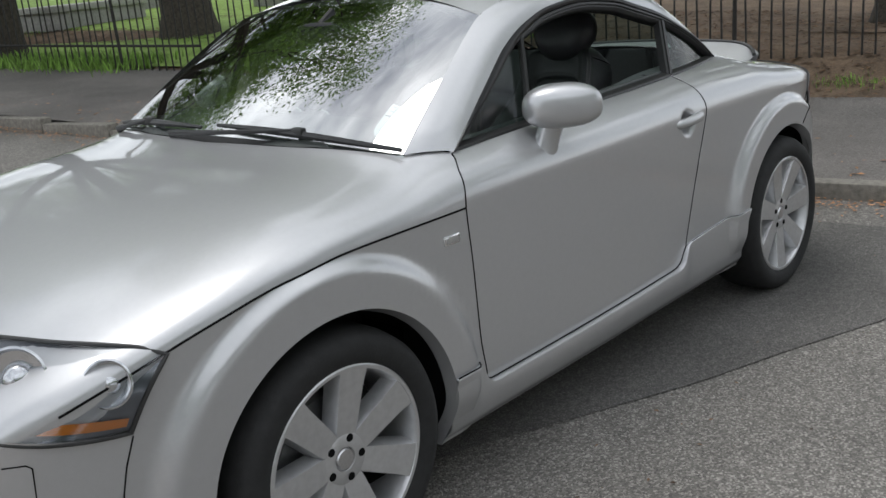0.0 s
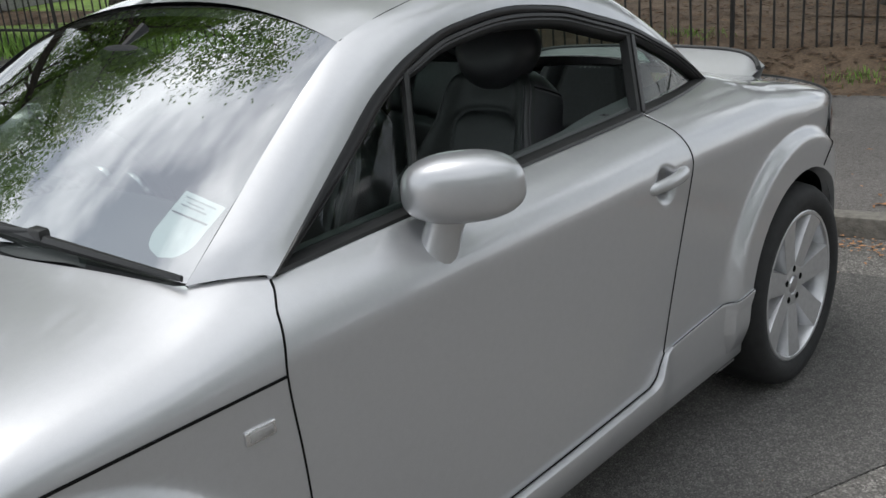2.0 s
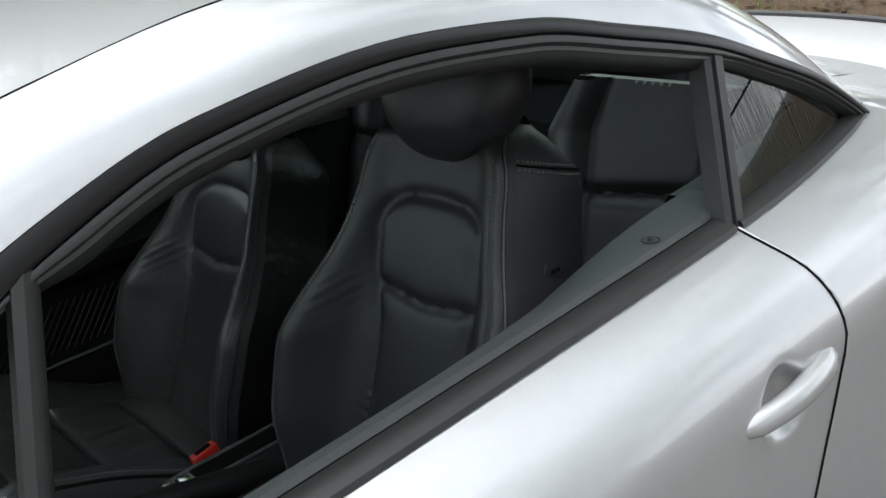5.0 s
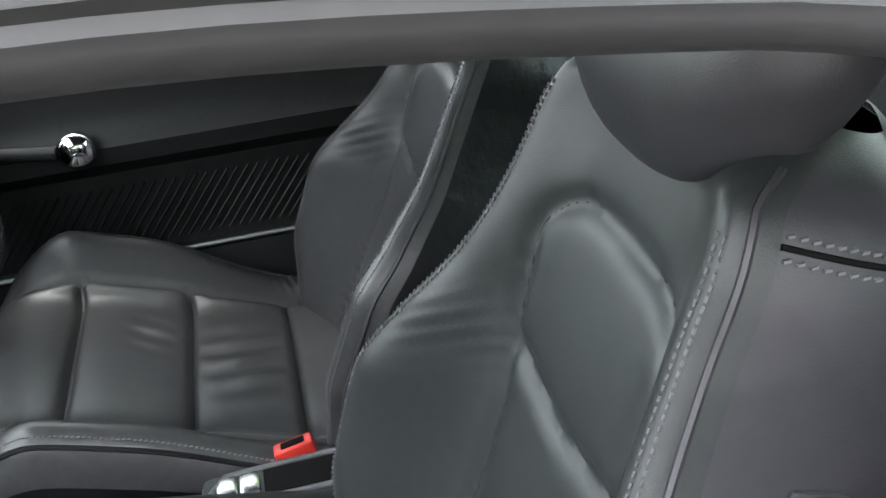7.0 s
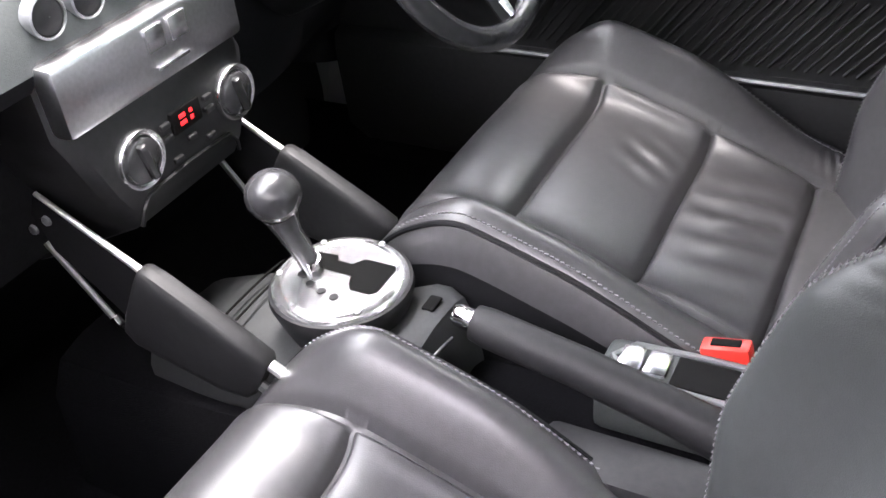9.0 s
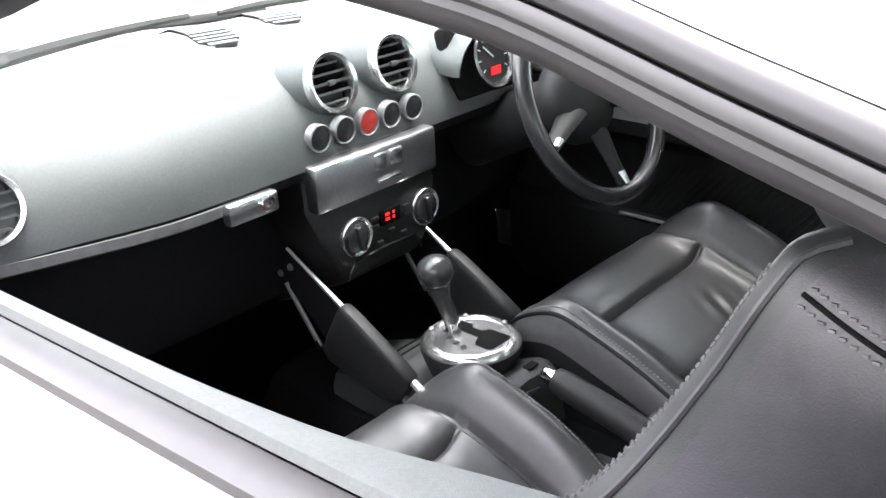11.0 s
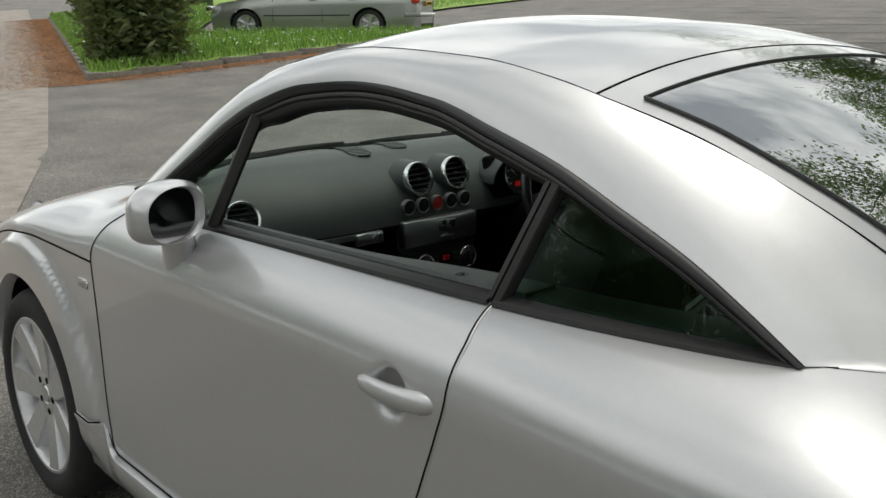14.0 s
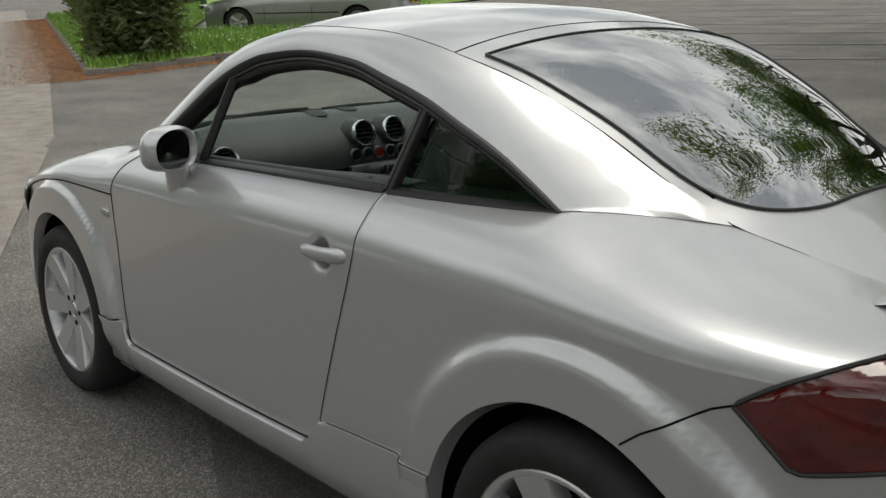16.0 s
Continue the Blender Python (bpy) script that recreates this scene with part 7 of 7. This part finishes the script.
block(bm, (0, 0, 0), (0.90, 0.12, 0.20), 0.012)
edge_mesh = mesh_from(bm, "edging_stone", M_KERB)
edging = tagged(new("island_kerb"), "low weathered kerb round the planted island", kind="structure")
for a, b in ((ISLE[-1], ISLE[0]), (ISLE[0], ISLE[1]), (ISLE[1], ISLE[2])):
    n = max(1, round((b - a).length / 0.92))
    for k in range(n):
        p = a.lerp(b, (k + 0.5) / n)
        ob = new("edging_stone", edge_mesh)
        ob.parent = edging
        ob.matrix_basis = Matrix.Translation((p.x, p.y, rise(p.x, p.y) - 0.010)) @ Matrix.Rotation(math.atan2(b.y - a.y, b.x - a.x), 4, "Z")


def in_isle(r, poly):
    while True:
        x, y = r.uniform(-31, -11.5), r.uniform(3.8, 33)
        if in_poly(x, y, poly):
            return (x, y, rise(x, y) + 0.085)


tufts("island_blades", 26000, lambda r: in_isle(r, ISLE), (0.06, 0.20), M_BLADE, "uncut grass blades on the island", 31)
tufts("lawn_blades", 9000, lambda r: in_isle(r, LAWN), (0.06, 0.16), M_BLADE, "grass blades on the lawn", 32)
M_DAISY = material("white_daisies", (0.75, 0.75, 0.72), 0.7)
scatter("daisies", 1500, lambda r: (lambda p: (p[0], p[1], p[2] + 0.13))(in_isle(r, ISLE)), (0.018, 0.035), M_DAISY, "white daisies in the island grass", 33, 0.4)
scatter("island_litter", 42000, lambda r: (lambda k, o: (lambda p, n: (p.x + n.x * o, p.y + n.y * o, rise(p.x + n.x * o, p.y + n.y * o) + 0.008))(ISLE[-1].lerp(ISLE[0], k), Vector((-0.31, -0.95))))(r.uniform(0.0, 1.03), abs(r.gauss(0, 0.52)) * (1 + 0.5 * math.sin(40 * r.random())) + 0.06), (0.010, 0.028), M_LITTER, "orange fallen needles drifted along the island kerb", 34)
scatter("island_front_litter", 16000, lambda r: (lambda k, o: (lambda p: (p.x + o, p.y, rise(p.x + o, p.y) + 0.008))(ISLE[0].lerp(ISLE[2], k)))(r.uniform(-0.02, 1.0), abs(r.gauss(0, 0.28)) + 0.06), (0.010, 0.028), M_LITTER, "orange fallen needles drifted along the island kerb", 35)


def bush(x, y, rx, ry, h, count, seed, label):
    t = thing("bush", label, "bush", "", (x, y, rise(x, y) + 0.05))
    rng = random.Random(seed)
    bm = bmesh.new()
    for k in range(9):
        a = rng.uniform(0, 6.28)
        tube(bm, [(0, 0, 0), (0.3 * math.cos(a) * rx, 0.3 * math.sin(a) * ry, h * 0.4), (0.65 * math.cos(a) * rx, 0.65 * math.sin(a) * ry, h * 0.8)], [0.05, 0.03, 0.012], 6)
    part("stems", bm, M_BARK, t)
    lumps = []
    for _ in range(70):
        a, b = rng.uniform(0, 6.28), rng.uniform(0.02, 1.0)
        k = (1 - (b * 0.92) ** 3) ** 0.5
        lumps.append(Vector((rx * k * math.cos(a) * rng.uniform(0.75, 1.0), ry * k * math.sin(a) * rng.uniform(0.75, 1.0), h * b)))
    vs, fs = [], []
    for _ in range(count):
        c = rng.choice(lumps)
        p = c + Vector((rng.gauss(0, 0.15), rng.gauss(0, 0.15), rng.gauss(0, 0.13)))
        a, l = rng.uniform(0, 6.28), rng.uniform(0.05, 0.11)
        d = Vector((math.cos(a), math.sin(a), rng.uniform(-0.6, 0.8))) * l
        n = d.cross(Vector((rng.gauss(0, 1), rng.gauss(0, 1), rng.gauss(0, 1)))).normalized() * l * 0.35
        k = len(vs)
        vs += [p - d, p + n, p + d, p - n]
        fs.append((k, k + 1, k + 2, k + 3))
    me = bpy.data.meshes.new("foliage")
    me.from_pydata([tuple(v) for v in vs], [], fs)
    me.materials.append(M_LEAF_HEDGE)
    ob = new("foliage", me)
    ob.parent = t


bush(-13.15, 5.4, 0.68, 0.66, 2.2, 15000, 41, "dense dark green clipped yew bush on the island")
bush(-18.0, 7.5, 1.6, 0.6, 1.9, 12000, 42, "dark green yew hedge along the island edge")
bush(-21.5, 8.8, 2.0, 0.7, 2.1, 12000, 43, "dark green yew hedge along the island edge")
bush(-26.0, 10.4, 2.4, 0.8, 2.2, 10000, 44, "dark green yew hedge along the island edge")

# lighter strip of old concrete road beside the asphalt, and bay lines
STRIP = [Vector(p) for p in ((-13.3, 3.85), (-6.7, 1.5), (-2.0, -0.55), (-1.6, -1.6), (-3.2, -5.0), (-20, -2), (-40, 6), (-40, 12.5))]
PATCH = [Vector(p) for p in ((3.1, -1.72), (2.24, -1.325), (1.8, -1.15), (1.4, -1.01), (0.66, -0.67), (0.2, -0.5), (3.4, -0.5), (3.5, -1.8))]
isle_sheet("road_patch", PATCH, 0.005, M_PATCH, "darker patch of newer asphalt beside the car")
M_CONCRETE = material("old_concrete", (0.24, 0.21, 0.185), 0.95, scale=60, color2=(0.34, 0.305, 0.275), mottle=0.2, bump=0.3, bump_scale=160)
isle_sheet("road_strip", STRIP, 0.006, M_CONCRETE, "paler worn strip of old road surface")
for k in range(7):
    bm = bmesh.new()
    a, b = Vector((-5.6 - 1.02 * k, 10.05 + 1.85 * k)), Vector((1.2 - 0.8 * k, 13.6 + 1.85 * k))
    d = (b - a).normalized()
    n = Vector((-d.y, d.x)) * 0.05
    lattice(bm, [[(p.x + n.x * e, p.y + n.y * e, rise(p.x, p.y) + 0.012) for e in (-1, 1)] for p in [a.lerp(b, t) for t in stations(0, 1, 14)]])
    tagged(part("bay_line", bm, M_LINE, None), "faded white parking bay line", kind="structure")
# ---- other parked cars ----
def saloon(name, label, paint, at, turn, estate=True):
    """A plain family car: lower body, cabin, windows, wheels, lamps; nose towards -x."""
    t = thing(name, label, "car", "parked cars", at)
    t.rotation_euler = (0, 0, turn)
    t.scale = (1.08, 1.08, 1.0)
    L0, L1 = -0.82, 3.75
    top = spline([L0, -0.9, -0.6, 0.3, 0.75, 1.0, 3.2, 3.6, L1], [0.55, 0.66, 0.78, 0.90, 0.95, 0.96, 0.98, 0.97, 0.80])
    hw = spline([L0, -0.85, -0.5, 0.0, 2.7, 3.4, 3.65, L1], [0.55, 0.72, 0.84, 0.88, 0.88, 0.85, 0.78, 0.66])
    for s in (-1, 1):
        bm = bmesh.new()
        rows = []
        for x in stations(L0, L1, 94):
            zt = top(x)
            rows.append([(x, s * (hw(x) - 0.03 * (1 - smooth(0.2, 0.45, z)) - 0.05 * smooth(zt - 0.25, zt, z)), z) for z in [0.20 + (zt - 0.20) * k / 18 for k in range(19)]] + [(x, s * hw(x) * 0.55, zt + 0.025), (x, 0, zt + 0.03)])
        lattice(bm, rows)
        for ax in (0.0, 2.7):
            rad = lambda v: math.hypot(v.co.x - ax, v.co.z - 0.31)
            bmesh.ops.delete(bm, geom=[f for f in bm.faces if all(rad(v) < 0.36 for v in f.verts)], context="FACES")
            for v in bm.verts:
                r = rad(v)
                if 1e-4 < r < 0.36:
                    v.co.x, v.co.z = ax + (v.co.x - ax) * 0.36 / r, 0.31 + (v.co.z - 0.31) * 0.36 / r
        part("body_side", bm, paint, t)
        bm = bmesh.new()
        for z in (0.50,):
            tube(bm, [(x, s * (hw(x) + 0.006), z) for x in stations(0.42, 2.3, 12)], 0.014, 6)
        part("rubbing_strip", bm, M_BLACK, t)
        for ax in (0.0, 2.7):
            bm = bmesh.new()
            lathe(bm, [(0.36, s * 0.80), (0.36, s * 0.5), (0.01, s * 0.5)], centre=(ax, 0, 0.31), n=28)
            part("wheel_well", bm, M_BLACK, t)
            w = new("wheel")
            w.parent = t
            w.location = (ax, s * 0.74, 0.31)
            bm = bmesh.new()
            lathe(bm, [(0.20, -s * 0.1), (0.30, -s * 0.1), (0.31, 0), (0.30, s * 0.105), (0.23, s * 0.11), (0.21, s * 0.10)], n=36)
            part("tyre", bm, M_TYRE, w)
            bm = bmesh.new()
            lathe(bm, [(0.215, s * 0.10), (0.20, s * 0.10), (0.19, s * 0.02), (0.05, s * 0.02)], n=32)
            for k in range(5):
                a = 2 * math.pi * k / 5
                for da in (-0.12, 0.12):
                    tube(bm, [(0.04 * math.cos(a), s * 0.07, 0.04 * math.sin(a)), (0.20 * math.cos(a + da), s * 0.09, 0.20 * math.sin(a + da))], 0.016, 6)
            lathe(bm, [(0.055, s * 0.06), (0.05, s * 0.085), (0.001, s * 0.088)], n=18)
            part("rim", bm, M_RIM, w)
        # cabin side with windows
        roof = 1.43
        xb = 3.45 if estate else 3.1
        bm = bmesh.new()
        lattice(bm, [[(0.62 + (1.25 - 0.62) * k, s * (0.80 - 0.17 * k), 0.95 + (roof - 0.05 - 0.95) * k) for k in (0, 0.5, 1)], [(0.74 + (1.33 - 0.74) * k, s * (0.805 - 0.17 * k), 0.95 + (roof - 0.05 - 0.95) * k) for k in (0, 0.5, 1)]])
        for xa, xc in ((1.66, 1.74), (2.52, 2.60), (3.30, 3.62)):
            lattice(bm, [[(x - (0.12 * k if xa > 3 else 0.0), s * (0.805 - 0.17 * k), 0.955 + (roof - 0.05 - 0.955) * k) for k in (0, 0.5, 1)] for x in (xa, xc)])
        tube(bm, [(1.22, s * 0.63, roof - 0.04), (1.8, s * 0.64, roof), (xb - 0.1, s * 0.63, roof - 0.03)], 0.035, 8)
        part("pillars", bm, paint, t)
        for xa, xc in ((0.76, 1.66), (1.74, 2.52), (2.60, 3.30)):
            bm = bmesh.new()
            lattice(bm, [[(x + (0.55 * k if x == 0.76 else (-0.10 * k if x == 3.30 else 0)), s * (0.795 - 0.165 * k), 0.96 + (roof - 0.06 - 0.96) * k) for k in (0, 0.5, 1)] for x in (xa, xc)])
            part("side_window", bm, M_GLASS_DARK, t)
        bm = bmesh.new()
        block(bm, (0.95, s * 0.92, 1.0), (0.12, 0.16, 0.11), 0.03)
        part("door_mirror", bm, M_BLACK, t)
        for x in (1.50, 2.36):
            bm = bmesh.new()
            block(bm, (x, s * 0.862, 0.84), (0.16, 0.03, 0.03), 0.008)
            part("door_handle", bm, M_BLACK, t)
        for x in (0.62, 1.70, 2.56):
            bm = bmesh.new()
            tube(bm, [(x, s * (hw(x) - 0.004), 0.34), (x, s * (hw(x) + 0.001), 0.6), (x, s * (hw(x) - 0.03), 0.85)], 0.005, 5)
            part("door_gap", bm, M_GAP, t)
        bm = bmesh.new()
        block(bm, (3.66, s * 0.70, 0.82), (0.16, 0.22, 0.16), 0.03)
        part("tail_lamp", bm, M_TAIL, t, "red tail lamp")
        bm = bmesh.new()
        block(bm, (-0.84, s * 0.62, 0.66), (0.16, 0.34, 0.12), 0.03)
        part("headlamp", bm, M_CHROME, t)
    bm = bmesh.new()
    lattice(bm, [[(x, y * 0.66, 1.43 + 0.03 * (1 - y * y) - (0.10 * smooth(3.1, 3.5, x)) - 0.06 * (1 - smooth(1.2, 1.6, x))) for y in stations(-1, 1, 12)] for x in stations(1.25, 3.45 if estate else 3.1, 16)])
    part("roof", bm, paint, t)
    bm = bmesh.new()
    lattice(bm, [[(0.62 + 0.64 * k, y * (0.78 - 0.15 * k), 0.97 + 0.41 * k) for y in stations(-1, 1, 8)] for k in (0, 0.5, 1)])
    part("windscreen", bm, M_GLASS_DARK, t)
    bm = bmesh.new()
    lattice(bm, [[(3.66 - 0.22 * k, y * (0.76 - 0.13 * k), 0.96 + 0.38 * k) for y in stations(-1, 1, 8)] for k in (0, 0.5, 1)])
    part("rear_window", bm, M_GLASS_DARK, t)
    bm = bmesh.new()
    lattice(bm, [[(3.74, y * 0.66, z) for z in (0.3, 0.55, 0.8, 0.96)] for y in stations(-1, 1, 6)])
    part("tailgate", bm, paint, t)
    bm = bmesh.new()
    lattice(bm, [[(L0 + 0.002, y * 0.55, z) for z in (0.25, 0.4, 0.58)] for y in stations(-1, 1, 6)])
    part("front_panel", bm, paint, t)
    bm = bmesh.new()
    for s in (-1, 1):
        tube(bm, [(3.45, s * 0.86, 0.50), (3.72, s * 0.72, 0.50), (3.80, 0, 0.50)], 0.05, 8)
    part("rear_bumper", bm, paint, t)
    bm = bmesh.new()
    block(bm, (3.785, 0, 0.74), (0.02, 0.52, 0.11), 0.004)
    part("number_plate", bm, M_YELLOW, t, "yellow number plate with dark bars")
    for k in range(6):
        bm = bmesh.new()
        block(bm, (3.797, -0.19 + 0.076 * k, 0.74), (0.004, 0.045, 0.07), 0.001)
        part("plate_bar", bm, M_GAP, t)
    bm = bmesh.new()
    lattice(bm, [[(x, y, 0.20) for y in (-0.8, 0, 0.8)] for x in stations(-0.8, 3.6, 6)])
    part("underbody", bm, M_BLACK, t)
    return t


M_TAIL = material("red_lens", (0.45, 0.015, 0.012), 0.15, coat=1.0)
M_YELLOW = material("yellow_plate", (0.75, 0.52, 0.03), 0.5)
M_GREY_PAINT = material("grey_car_paint", (0.33, 0.34, 0.325), 0.35, 0.6, noise=0.04, scale=600, coat=0.8)
M_RED_PAINT = material("red_car_paint", (0.50, 0.015, 0.015), 0.3, noise=0.04, scale=600, coat=0.8)
M_DARK_PAINT = material("dark_green_car_paint", (0.03, 0.05, 0.04), 0.3, noise=0.04, scale=600, coat=0.8)
saloon("estate_car", "grey estate car parked beyond the grass island", M_GREY_PAINT, (-17.85, 10.5, rise(-17.4, 10.2) - 0.06), radians(38))
saloon("hatchback", "bright red car parked behind the island", M_RED_PAINT, (-29.0, 17.2, rise(-29.0, 17.2)), radians(57), False)
saloon("dark_car", "dark green car parked far behind the hedge", M_DARK_PAINT, (-34.0, 13.3, rise(-34, 13.3)), radians(62), False)
